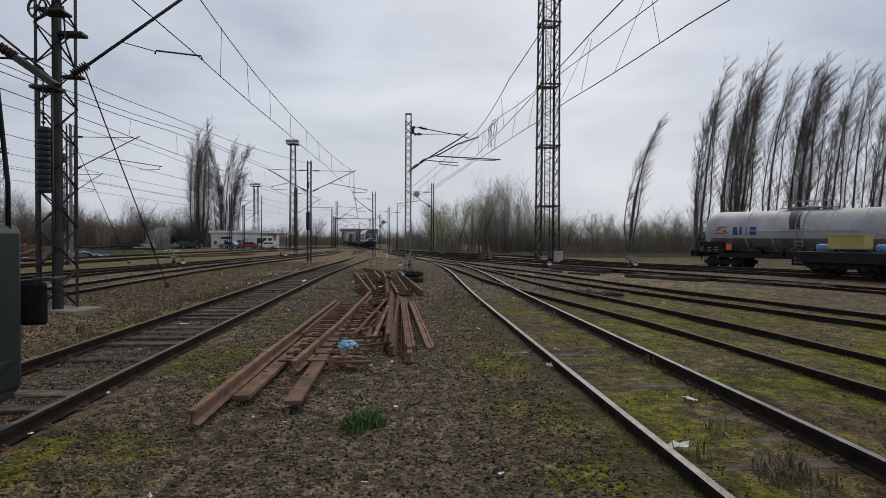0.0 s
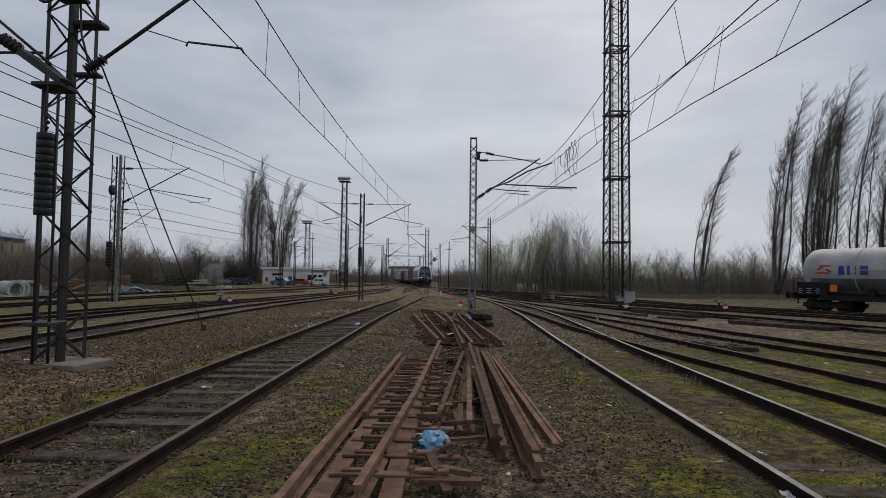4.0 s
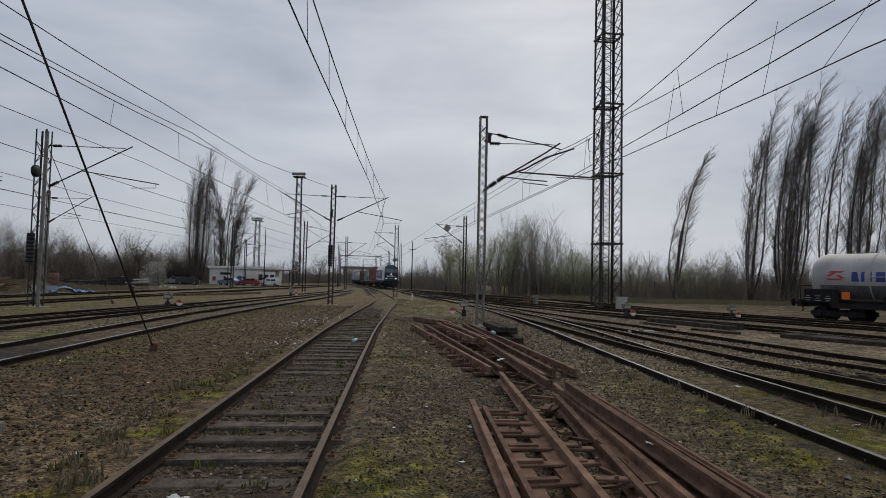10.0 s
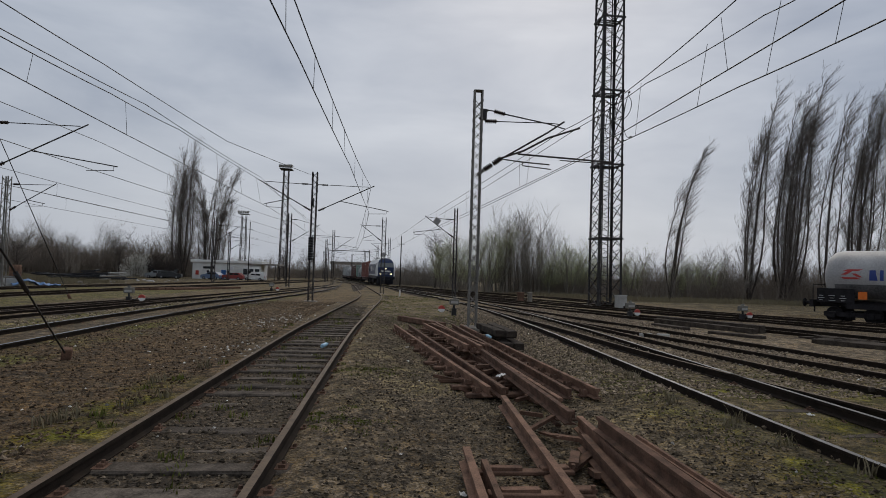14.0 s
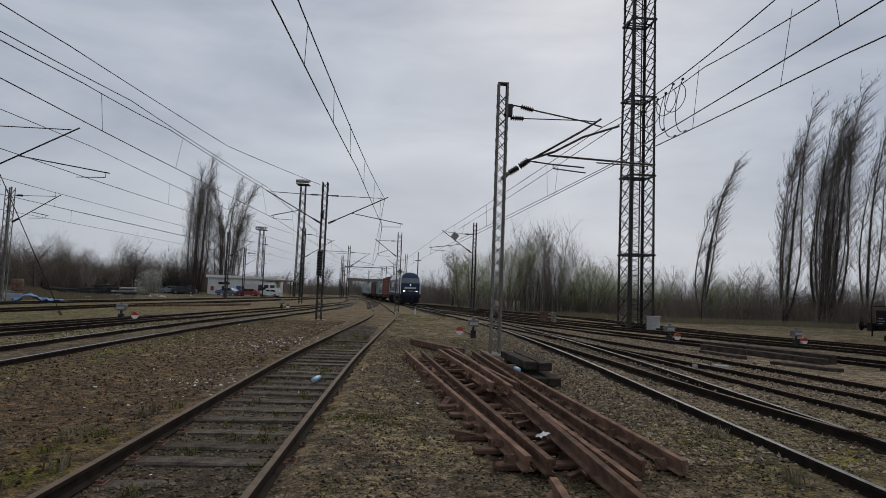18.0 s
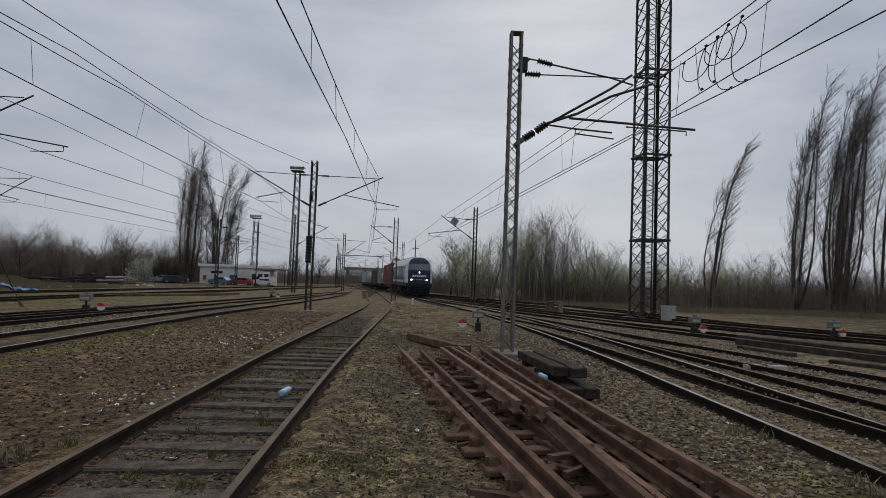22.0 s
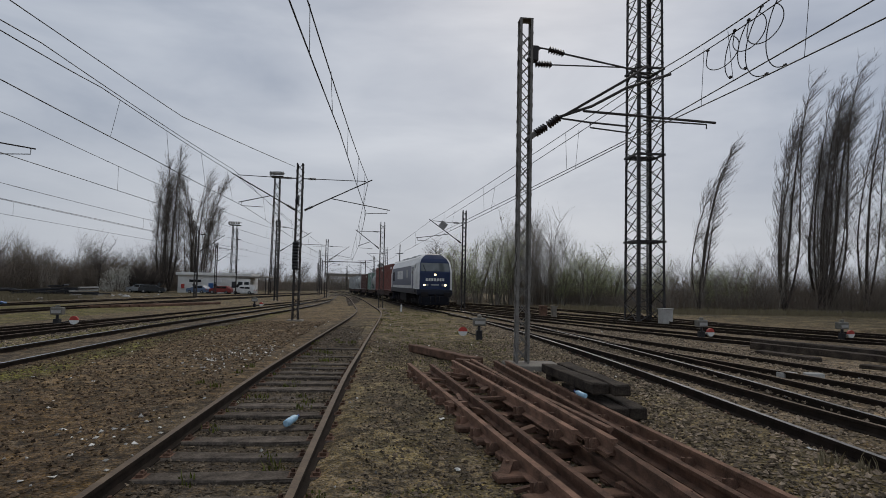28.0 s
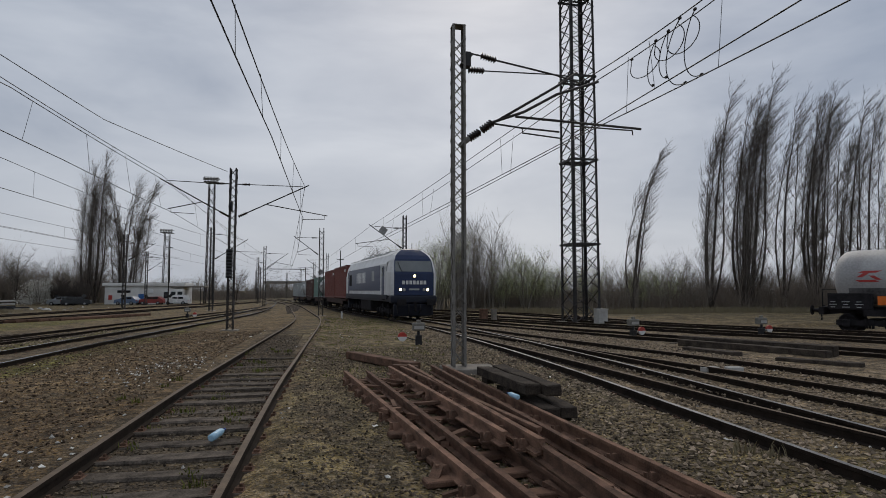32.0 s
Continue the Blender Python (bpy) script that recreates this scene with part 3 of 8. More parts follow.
for line, text in ((F_LINE, "yard track with dark rails"), (G_LINE, "yard track with dark rails"), (H_LINE, "yard track with dark rails"), (W_LINE, "siding with standing tank wagon"), (N_LINE, "yard track with dark rails in thin grass"), (S_LINE, "diverging yard track with dark oily rails"), (O_LINE, "yard track with dark rails in thin grass"), (P_LINE, "yard track with dark rails beside the waste ground")):
    track(text, line, M_HEAD_DULL, step=2.0)
track("oily black track with dark rails", M_LINE, M_HEAD_OILY, (12, 40))


# ---- masts, arms and wires ----
def lattice(parent, w, d, h, leg, mat, pitch, base=0.0, taper=1.0, lace=0.035, cross=True, mat_low=None):
    """Four corner legs with diagonal lacing on each side, from base up to h; the parts go under parent."""
    def corner(a, b, z):
        k = 1 - (1 - taper) * (z - base) / (h - base)
        return Vector((a * w / 2 * k, b * d / 2 * k, z))
    for a in (-1, 1):
        for b in (-1, 1):
            bm = bmesh.new()
            for u, v in ((0, 1), (1, 0)):
                p, q = corner(a, b, base), corner(a, b, h)
                shift = Vector((-a * leg / 2 * u, -b * leg / 2 * v, 0))
                beam(bm, p + shift, q + shift, leg if u else leg * 0.14, leg if v else leg * 0.14)
            part("leg", bm, mat, parent)
    for axis_, s in (("x", -1), ("x", 1), ("y", -1), ("y", 1)):
        bm = bmesh.new()
        z, k, zig = base + 0.05, 0, []
        while z < h:
            e = 1 if (k + (s > 0)) % 2 else -1
            zig.append(corner(e, s, z) if axis_ == "x" else corner(s, e, z))
            z += pitch
            k += 1
        pipe(bm, zig, lace * 0.55, 4)
        if cross:
            pipe(bm, [Vector((-p.x, p.y, p.z)) if axis_ == "x" else Vector((p.x, -p.y, p.z)) for p in zig], lace * 0.55, 4)
        part("lacing", bm, mat, parent)


def insulator(bm, p, q, r=0.075, n=6):
    """One turned body with n sheds."""
    x, y, d = across(p, q)
    m = Matrix((x, y, d.normalized())).transposed().to_4x4()
    m.translation = Vector(p)
    step, prof = d.length / n, [(r * 0.45, 0.0)]
    for k in range(n):
        z = (k + 0.5) * step
        prof += [(r * 0.45, z - 0.3 * step), (r, z - 0.24 * step), (r * 0.62, z + 0.24 * step), (r * 0.45, z + 0.3 * step)]
    revolve(bm, prof + [(r * 0.45, d.length)], 10, m)


def bar(parent, pts, r=0.025, mat=None, name="arm_tube", n=8):
    bm = bmesh.new()
    pipe(bm, pts, r, n)
    part(name, bm, mat or M_MAST, parent)


def ins(parent, p, q, r=0.075, n=6):
    bm = bmesh.new()
    insulator(bm, p, q, r, n)
    part("insulator", bm, M_PORCELAIN, parent, "dark ribbed insulator")


def plinth(parent, sx, sy, h, cx=0.0, cy=0.0):
    bm = bmesh.new()
    rounded(bm, (cx, cy, h / 2 - 0.2), (sx, sy, h + 0.4), 0.025)
    part("plinth", bm, M_CONCRETE, parent, "worn concrete footing")


def clamp(parent, c, s):
    bm = bmesh.new()
    rounded(bm, c, s, 0.012, seg=1)
    part("bracket", bm, M_MAST_BLACK, parent)


# the slim lattice mast beside the main track, with its two-armed cantilever
cm = thing("catenary_mast", "slim grey lattice catenary mast with cantilever beside rusty rails", "mast", pose(0.86, 30.1, 0))
lattice(cm, 0.29, 0.24, 7.7, 0.05, M_MAST_PALE, 0.33, 0.1, lace=0.024)
bm = bmesh.new()
rounded(bm, (0, 0, 7.71), (0.31, 0.26, 0.03), 0.008, seg=1)
part("cap", bm, M_MAST_PALE, cm)
plinth(cm, 1.15, 0.9, 0.12, 0.22, -0.05)
Q = lambda x, z, y=0.0: (x - 0.86, y, z)
clamp(cm, (0.2, 0, 6.95), (0.16, 0.2, 0.34))
bar(cm, [Q(0.92, 6.8), Q(1.17, 7.11)], 0.045, M_MAST)
bar(cm, [Q(1.17, 7.11), Q(1.39, 7.08)], 0.02)
ins(cm, Q(1.39, 7.08), Q(1.75, 7.0), 0.085)
bar(cm, [Q(1.75, 7.0), Q(3.2, 6.76), Q(3.75, 6.62)], 0.022)
bar(cm, [Q(0.95, 6.8), Q(1.12, 6.78)], 0.02)
ins(cm, Q(1.12, 6.78, 0.12), Q(1.5, 6.78, 0.12), 0.085)
bar(cm, [Q(1.5, 6.78, 0.12), Q(3.2, 6.82, 0.12), Q(3.6, 6.8, 0.12)], 0.016)
bar(cm, [Q(0.9, 4.98), Q(1.11, 5.16)], 0.06, M_MAST_PALE)
ins(cm, Q(1.11, 5.16), Q(1.36, 5.33), 0.1, 5)
ins(cm, Q(1.4, 5.36), Q(1.66, 5.56), 0.1, 5)
bar(cm, [Q(1.66, 5.56), Q(2.4, 5.84), Q(3.2, 6.3), Q(4.25, 6.68)], 0.032)
bar(cm, [Q(1.8, 5.62), Q(3.2, 6.49), Q(3.72, 6.86)], 0.03)
bar(cm, [Q(1.66, 5.53), Q(2.3, 5.47), Q(3.25, 5.42)], 0.022)
bar(cm, [Q(2.2, 5.72), Q(5.32, 5.6)], 0.03)
bar(cm, [Q(2.36, 5.46), Q(2.36, 5.35), Q(3.3, 5.27)], 0.018)
bar(cm, [Q(3.6, 5.58), Q(5.1, 5.55), Q(5.1, 5.45)], 0.018)

# the floodlight tower
tw = thing("lattice_tower", "tall black four-legged lattice tower beside yard tracks", "tower", pose(12.5, 49.5, 0, 0, 0, 3))
lattice(tw, 1.64, 1.64, 27, 0.14, M_MAST_BLACK, 0.98, 0.0, 0.86, 0.072)
for z in (4.55, 9.45, 14.4, 19.4, 24.4):
    k = 1.64 * (1 - 0.14 * z / 27)
    bm = bmesh.new()
    for a, b in ((-1, 0), (1, 0), (0, -1), (0, 1)):
        box(bm, (a * k / 2, b * k / 2, z), (0.08 if a else k + 0.16, 0.08 if b else k + 0.16, 0.12))
    box(bm, (0, 0, z - 0.02), (k, 0.1, 0.05))
    box(bm, (0, 0.3, z - 0.02), (k, 0.1, 0.05))
    part("platform_frame", bm, M_MAST_BLACK, tw)
for s in (-0.22, 0.22):
    bm = bmesh.new()
    beam(bm, (s, 0.1, 0), (s, 0.1, 26.6), 0.06, 0.06)
    part("ladder_rail", bm, M_MAST_BLACK, tw)
bm = bmesh.new()
tube(bm, (-0.22, 0, 0), (0.22, 0, 0), 0.014, 4)
rung = mesh_of("rung", bm, M_MAST_BLACK)
for k in range(88):
    piece("rung", rung, tw, pose(0, 0.1, 0.3 + 0.3 * k))
for a in (-1, 1):
    for b in (-1, 1):
        bm = bmesh.new()
        rounded(bm, (a * 0.82, b * 0.82, -0.05), (0.5, 0.5, 0.3), 0.03)
        part("footing", bm, M_CONCRETE, tw)

# the dark left mast with tensioning weights, arms to both sides and a guy wire
LX, LY = -7.25, 15.42
lm = thing("catenary_mast", "heavy dark lattice catenary mast with black tension weights", "mast", pose(LX + 0.2, LY, 0, 0, 0, -11) @ Matrix.Scale(0.965, 4))
lattice(lm, 0.58, 0.58, 11.0, 0.075, M_MAST_BLACK, 0.46, 0.15, 1.0, 0.05, cross=False)
bm = bmesh.new()
for u, v, w, h in ((0.0, 0.0, 0.02, 0.1), (-0.05, 0.0, 0.018, 0.11), (0.05, 0.0, 0.018, 0.11)):
    beam(bm, (0.24 + u, -0.24, 0.1), (0.24 + u, -0.24, 11.0), h if u == 0 else w, w if u == 0 else h)
part("corner_post", bm, M_MAST_BLACK, lm, "thick dark steel corner post")
plinth(lm, 1.2, 0.95, 0.21, 0.25, -0.1)
R11 = Matrix.Rotation(radians(11), 4, "Z")


def LQ(x, y, z):
    return R11 @ Vector((x - LX, y - LY, z))


for k in range(11):
    bm = bmesh.new()
    revolve(bm, [(0.128, 0.0), (0.134, 0.006), (0.134, 0.114), (0.128, 0.12)], 16, Matrix.Translation(LQ(-6.84, 14.22, 2.76 + k * 0.125)))
    part("tension_weight", bm, M_BLACK, lm, "black ribbed tension weight" if k == 0 else "")
bm = bmesh.new()
revolve(bm, [(0.136, 0), (0.146, 0.01), (0.146, 0.03), (0.136, 0.04)], 16, Matrix.Translation(LQ(-6.84, 14.22, 3.42)))
part("clamp_band", bm, M_MAST_BLACK, lm)
for s in (-0.13, 0.13):
    bar(lm, [LQ(-6.84 + s, 14.3, 0.3), LQ(-6.84 + s, 14.3, 5.0)], 0.024, M_MAST_BLACK, "guide_rod")
bar(lm, [LQ(-6.84, 14.22, 4.13), LQ(-6.84, 14.22, 5.1)], 0.014, M_CABLE, "weight_rope")
bm = bmesh.new()
for k in range(3):
    revolve(bm, [(0.02, 0), (0.045, 0.03), (0.02, 0.06)], 8, Matrix.Translation(LQ(-6.84 + 0.02 * (k % 2), 14.22, 4.2 + k * 0.09)))
part("shackle", bm, M_MAST_BLACK, lm)
for z, sx in ((4.98, 0.62), (0.95, 0.56)):
    bm = bmesh.new()
    rounded(bm, LQ(-6.88, 14.45, z), (sx * 0.8, 0.5, 0.07), 0.012, (0, 0, 11), 1)
    part("guide_bracket", bm, M_MAST_BLACK, lm)
bm = bmesh.new()
beam(bm, LQ(-7.6, 14.6, 5.66), LQ(-6.62, 14.3, 5.02), 0.17, 0.12)
part("lever", bm, M_MAST_BLACK, lm)
ins(lm, LQ(-7.95, 14.62, 5.9), LQ(-7.6, 14.6, 5.68), 0.12, 4)
bar(lm, [LQ(-9.8, 14.65, 7.0), LQ(-7.95, 14.62, 5.9)], 0.04, M_MAST)
bar(lm, [LQ(-9.6, 14.8, 7.5), LQ(-8.3, 14.7, 6.42), LQ(-7.0, 14.5, 5.4)], 0.026, M_MAST)
bar(lm, [LQ(-10.9, 14.8, 5.72), LQ(-7.3, 14.7, 5.68)], 0.026, M_MAST)
bar(lm, [LQ(-10.7, 14.8, 5.7), LQ(-10.7, 14.8, 5.52), LQ(-9.9, 14.8, 5.5)], 0.018, M_MAST)
bm = bmesh.new()
wheel = [(0.04, -0.03), (0.07, -0.03), (0.07, 0.03), (0.04, 0.03)]
revolve(bm, wheel, 10, Matrix.Translation(LQ(-7.02, 14.35, 6.65)) @ Matrix.Rotation(radians(90), 4, "X"))
for k in range(6):
    a = k * math.pi / 3
    c = LQ(-7.02, 14.35, 6.65)
    beam(bm, c + Vector((0.06 * math.cos(a), 0, 0.06 * math.sin(a))), c + Vector((0.2 * math.cos(a), 0, 0.2 * math.sin(a))), 0.025, 0.02)
pipe(bm, [LQ(-7.02, 14.35, 6.65) + Vector((0.21 * math.cos(k * math.pi / 10), 0, 0.21 * math.sin(k * math.pi / 10))) for k in range(21)], 0.028, 6)
part("pulley_wheel", bm, M_MAST_BLACK, lm)
bm = bmesh.new()
rounded(bm, LQ(-6.85, 14.7, 6.68), (0.5, 0.4, 0.06), 0.012, (0, 0, 11), 1)
part("wheel_bracket", bm, M_MAST_BLACK, lm)
bm = bmesh.new()
rounded(bm, LQ(-6.6, 14.9, 5.35), (0.45, 0.2, 0.06), 0.012, (0, 0, 11), 1)
part("arm_bracket", bm, M_MAST_BLACK, lm)
bm = bmesh.new()
rounded(bm, LQ(-6.72, 15.1, 6.35), (0.55, 0.3, 0.08), 0.012, (0, 0, 11), 1)
part("arm_bracket", bm, M_MAST_BLACK, lm)
ins(lm, LQ(-6.45, 14.6, 5.34), LQ(-6.12, 14.6, 5.56), 0.105, 7)
bar(lm, [LQ(-6.12, 14.6, 5.56), LQ(-3.9, 14.6, 7.22)], 0.034, M_MAST)
bar(lm, [LQ(-5.42, 14.6, 6.06), LQ(-4.88, 15.0, 6.0)], 0.01, M_MAST)
bar(lm, [LQ(-4.9, 15.02, 5.95), LQ(-4.88, 15.04, 6.03), LQ(-3.96, 15.22, 5.99), LQ(-3.92, 15.22, 5.9)], 0.02, M_MAST)
bar(lm, [LQ(-6.4, 14.62, 5.4), LQ(-6.75, 14.9, 6.1), LQ(-6.8, 14.9, 6.9)], 0.02, M_MAST_BLACK, "jumper")

guy = thing("guy_wire", "black guy wire with turnbuckle anchored in red gravel", "cable")
bar(guy, [(-6.08, 14.7, 5.3), (-7.42, 22.4, 0.15)], 0.016, M_CABLE, "wire", 6)
bar(guy, [(-7.04, 20.24, 1.59), (-7.11, 20.66, 1.31)], 0.035, M_MAST_BLACK, "turnbuckle", 6)
bm = bmesh.new()
rounded(bm, (-7.43, 22.45, 0.08), (0.16, 0.16, 0.36), 0.03, (12, 6, 20))
part("anchor_stub", bm, M_RUST_DARK, guy)


def t_mast(x, y, h, arms, weights=None, w=0.35, label="brown lattice catenary mast with cantilever arms", mat=M_MAST, rot=0.0, k=1.0):
    """A lattice mast with arms in the plane across the tracks: (tip x, tip z, stay z, lower x, lower z, rod tip x, rod z), in metres from the mast."""
    t = thing("catenary_mast", label, "mast", pose(x, y, 0, 0, 0, rot) @ Matrix.Scale(k, 4), "catenary masts")
    lattice(t, w, w, h, 0.065, mat, w * 1.15, 0.0, 1.0, 0.04, cross=False)
    plinth(t, w + 0.5, w + 0.5, 0.08)
    for tx, tz, sz, lx, lz, rx, rz in arms:
        s = 1 if tx > 0 else -1
        ins(t, (s * 0.45, 0, sz), (s * 0.85, 0, sz), 0.08)
        bar(t, [(s * w / 2, 0, sz), (s * 0.45, 0, sz)], 0.03)
        bar(t, [(s * 0.85, 0, sz), (tx * 0.96, 0, tz)], 0.02)
        a, b = Vector((lx, 0, lz)), Vector((tx, 0, tz))
        d = (b - a).normalized()
        ins(t, a + d * 0.1, a + d * 0.6, 0.09, 5)
        bar(t, [a + d * 0.6, b + d * 0.2], 0.032)
        mid = a + d * ((b - a).length * 0.42)
        bar(t, [mid, (rx, 0, rz)], 0.024)
        bar(t, [(rx - s * 0.15, 0, rz), (rx - s * 0.15, 0, rz - 0.18), (rx - s * 1.3, 0, rz - 0.22)], 0.016)
    if weights:
        for wx, z0, z1 in weights:
            n = int((z1 - z0) / 0.16)
            for k in range(n):
                bm = bmesh.new()
                tube(bm, (wx, -w / 2 - 0.2, z0 + k * (z1 - z0) / n), (wx, -w / 2 - 0.2, z0 + (k + 0.93) * (z1 - z0) / n), 0.17, 12)
                part("tension_weight", bm, M_BLACK, t)
            bar(t, [(wx, -w / 2 - 0.2, z1), (wx, -w / 2 - 0.2, h * 0.76)], 0.015, M_CABLE, "weight_rope")
            bm = bmesh.new()
            revolve(bm, [(0.05, -0.06), (0.3, -0.06), (0.3, -0.03), (0.22, 0), (0.3, 0.03), (0.3, 0.06), (0.05, 0.06)], 14, pose(wx, -w / 2 - 0.1, h * 0.76, 0, 90, 0))
            part("pulley_wheel", bm, M_BLACK, t)
    return t


t_mast(-6.31, 46.1, 8.55, [(-3.45, 7.8, 7.73, -0.12, 5.95, -3.2, 6.32), (3.72, 7.7, 7.72, 0.2, 5.95, 4.9, 6.14)], [(-0.05, 2.75, 4.25)], k=0.885)
t_mast(-18.9, 37.7, 8.65, [(4.0, 7.9, 7.9, 0.25, 5.85, 5.5, 6.17)], [(-0.1, 2.2, 3.6)], 0.5, "grey lattice catenary mast with weights beside weedy tracks", k=0.966)
bm = bmesh.new()
beam(bm, (-18.62, 37.42, 0), (-18.62, 37.42, 8.2), 0.13, 0.1)
solid("steel_post", bm, M_MAST_PALE, "pale weathered steel post beside a lattice mast", "post")
guy = thing("guy_wire", "black guy wire from a grey mast to weedy ground", "cable")
bar(guy, [(-18.75, 37.9, 7.4), (-17.5, 42.1, 0.05)], 0.018, M_CABLE, "wire", 6)
bar(guy, [(-17.52, 42.02, 0.18), (-17.47, 42.2, -0.12)], 0.07, M_RUST_DARK, "anchor_stub", 6)
t_mast(-28.8, 55.2, 7.85, [(3.15, 7.35, 7.3, 0.2, 5.4, 2.6, 6.0)], None, 0.42, "grey lattice catenary mast beside the waste ground", mat=M_MAST_PALE)
t_mast(3.58, 60, 7.75, [(-2.55, 6.9, 6.78, -0.15, 5.2, -3.7, 5.55)], None, 0.3, mat=M_MAST_BLACK, k=0.96)
t_mast(-2.39, 64, 8.0, [(-2.3, 7.1, 7.1, -0.2, 5.5, -2.2, 5.75)], None, 0.42, k=0.855)
t_mast(-13.5, 81, 8.6, [(3.3, 7.3, 7.9, 0.2, 5.3, 5.0, 6.1)], None, 0.4, mat=M_MAST_BLACK)
for x, y, h, s in ((-10.5, 103, 8.5, 1), (-1.9, 112, 8.2, -1), (-14.2, 128, 8.5, 1), (-4.4, 138, 8.2, -1), (-17.5, 160, 8.5, 1), (-8.4, 170, 8.2, -1), (-22, 195, 8.5, 1), (-14, 205, 8.2, -1), (-24.5, 90, 8.6, 1), (-30, 118, 8.6, 1)):
    t_mast(x, y, h, [(3.0 * s, h - 1.1, h - 1.0, 0.2 * s, h - 3.1, 3.8 * s, h - 2.7)], None, 0.36)
# a plate hung on the arm of the mast past the turnout
bm = bmesh.new()
rounded(bm, (0, 0, 0), (0.52, 0.03, 0.52), 0.01, seg=1)
solid("signal_plate", bm, M_GALV, "grey square plate hung cornerwise on a mast arm", "sign", pose(2.0, 59.9, 6.3, 0, 35, 0))
for x, y in ((-1.3, 111.9), (-2.75, 137.9)):
    bm = bmesh.new()
    rounded(bm, (0, 0, 0), (0.7, 0.03, 0.7), 0.01, seg=1)
    beam(bm, (0, 0, 0.3), (0, 0, 1.0), 0.05, 0.03)
    solid("signal_plate", bm, M_GALV, "grey square plate hung cornerwise on a mast arm", "sign", pose(x - 1.6, y - 0.25, 5.2, 0, 45, 0), "signal plates")

# slender poles and the gantry far down the line
for x, y, h in ((-0.2, 96, 7.5), (-25.2, 112, 10), (-33, 118, 9)):
    pole = thing("pole", "slender dark pole beside the tracks", "pole", pose(x, y, 0), "poles")
    bm = bmesh.new()
    tube(bm, (0, 0, 0), (0, 0, h), 0.1, 8, 0.06)
    part("shaft", bm, M_MAST_BLACK, pole)
    bm = bmesh.new()
    box(bm, (0, 0, h - 1.2), (0.9, 0.08, 0.08))
    part("crossarm", bm, M_MAST_BLACK, pole)
for y, x0, x1, z in ((150, -16, -6.5, 7.3),):
    gantry = thing("gantry", "thin grey signal gantry beam across the far tracks", "gantry", pose(0, y, 0), "gantries")
    for x in (x0, x1):
        bm = bmesh.new()
        beam(bm, (x, 0, 0), (x, 0, z + 0.4), 0.16, 0.16)
        part("upright", bm, M_MAST, gantry)
    bm = bmesh.new()
    beam(bm, (x0, 0, z), (x1, 0, z), 0.12, 0.16)
    part("beam", bm, M_MAST, gantry)


def floodlight(x, y, h, w):
    t = thing("floodlight_tower", "far lattice floodlight tower with a lamp platform", "tower", pose(x, y, 0), "floodlight towers")
    lattice(t, w, w, h, 0.14, M_MAST, w * 1.2, 0, 0.7, 0.08)
    bm = bmesh.new()
    rounded(bm, (0, 0, h + 0.1), (w * 1.6, w * 1.6, 0.16), 0.03)
    part("platform", bm, M_MAST, t)
    for k in range(5):
        bm = bmesh.new()
        rounded(bm, ((k - 2) * w * 0.36, -w * 0.7, h + 0.62), (0.55, 0.35, 0.6), 0.06, (20, 0, 0))
        part("floodlamp", bm, M_GALV, t)
    bm = bmesh.new()
    for a, b in ((-1, 0), (1, 0), (0, 1), (0, -1)):
        beam(bm, (a * w * 0.8 or -w * 0.8, b * w * 0.8 or -w * 0.8, h + 1.0), (a * w * 0.8 or w * 0.8, b * w * 0.8 or w * 0.8, h + 1.0), 0.06, 0.06)
    part("railing", bm, M_MAST, t)


floodlight(-24.6, 140, 23.9, 1.6)
floodlight(-46.6, 196, 19.0, 1.9)
floodlight(-96, 150, 22.6, 2.0)


def wire(pts, sag=0.0, r=0.013, label="thin overhead wire above the tracks", n=12):
    """A wire through the supports, hanging by sag between them."""
    out = []
    for p, q in zip(pts, pts[1:]):
        p, q = Vector(p), Vector(q)
        for k in range(n):
            t = k / n
            out.append(p.lerp(q, t) - Vector((0, 0, sag * 4 * t * (1 - t))))
    out.append(Vector(pts[-1]))
    bm = bmesh.new()
    pipe(bm, out, r, 4)
    solid("overhead_wire", bm, M_CABLE, label, "cable", group="overhead wires")
    return out


def droppers(top, low, every, x=0.0):
    bm = bmesh.new()
    t = [Vector(p) for p in top]
    for k, p in enumerate(low):
        if k % every == every // 2:
            q = min(t, key=lambda v: abs(v.y - p.y))
            tube(bm, p, (p.x * 0.5 + q.x * 0.5, q.y, q.z), 0.006, 4)
    solid("droppers", bm, M_CABLE, "thin wire droppers between overhead wires", "cable", kind="stuff")


def catenary(low, high, sag=0.7, r=0.013):
    a = wire(low, 0.03, r)
    b = wire(high, sag, r)
    droppers(b, a, 4)


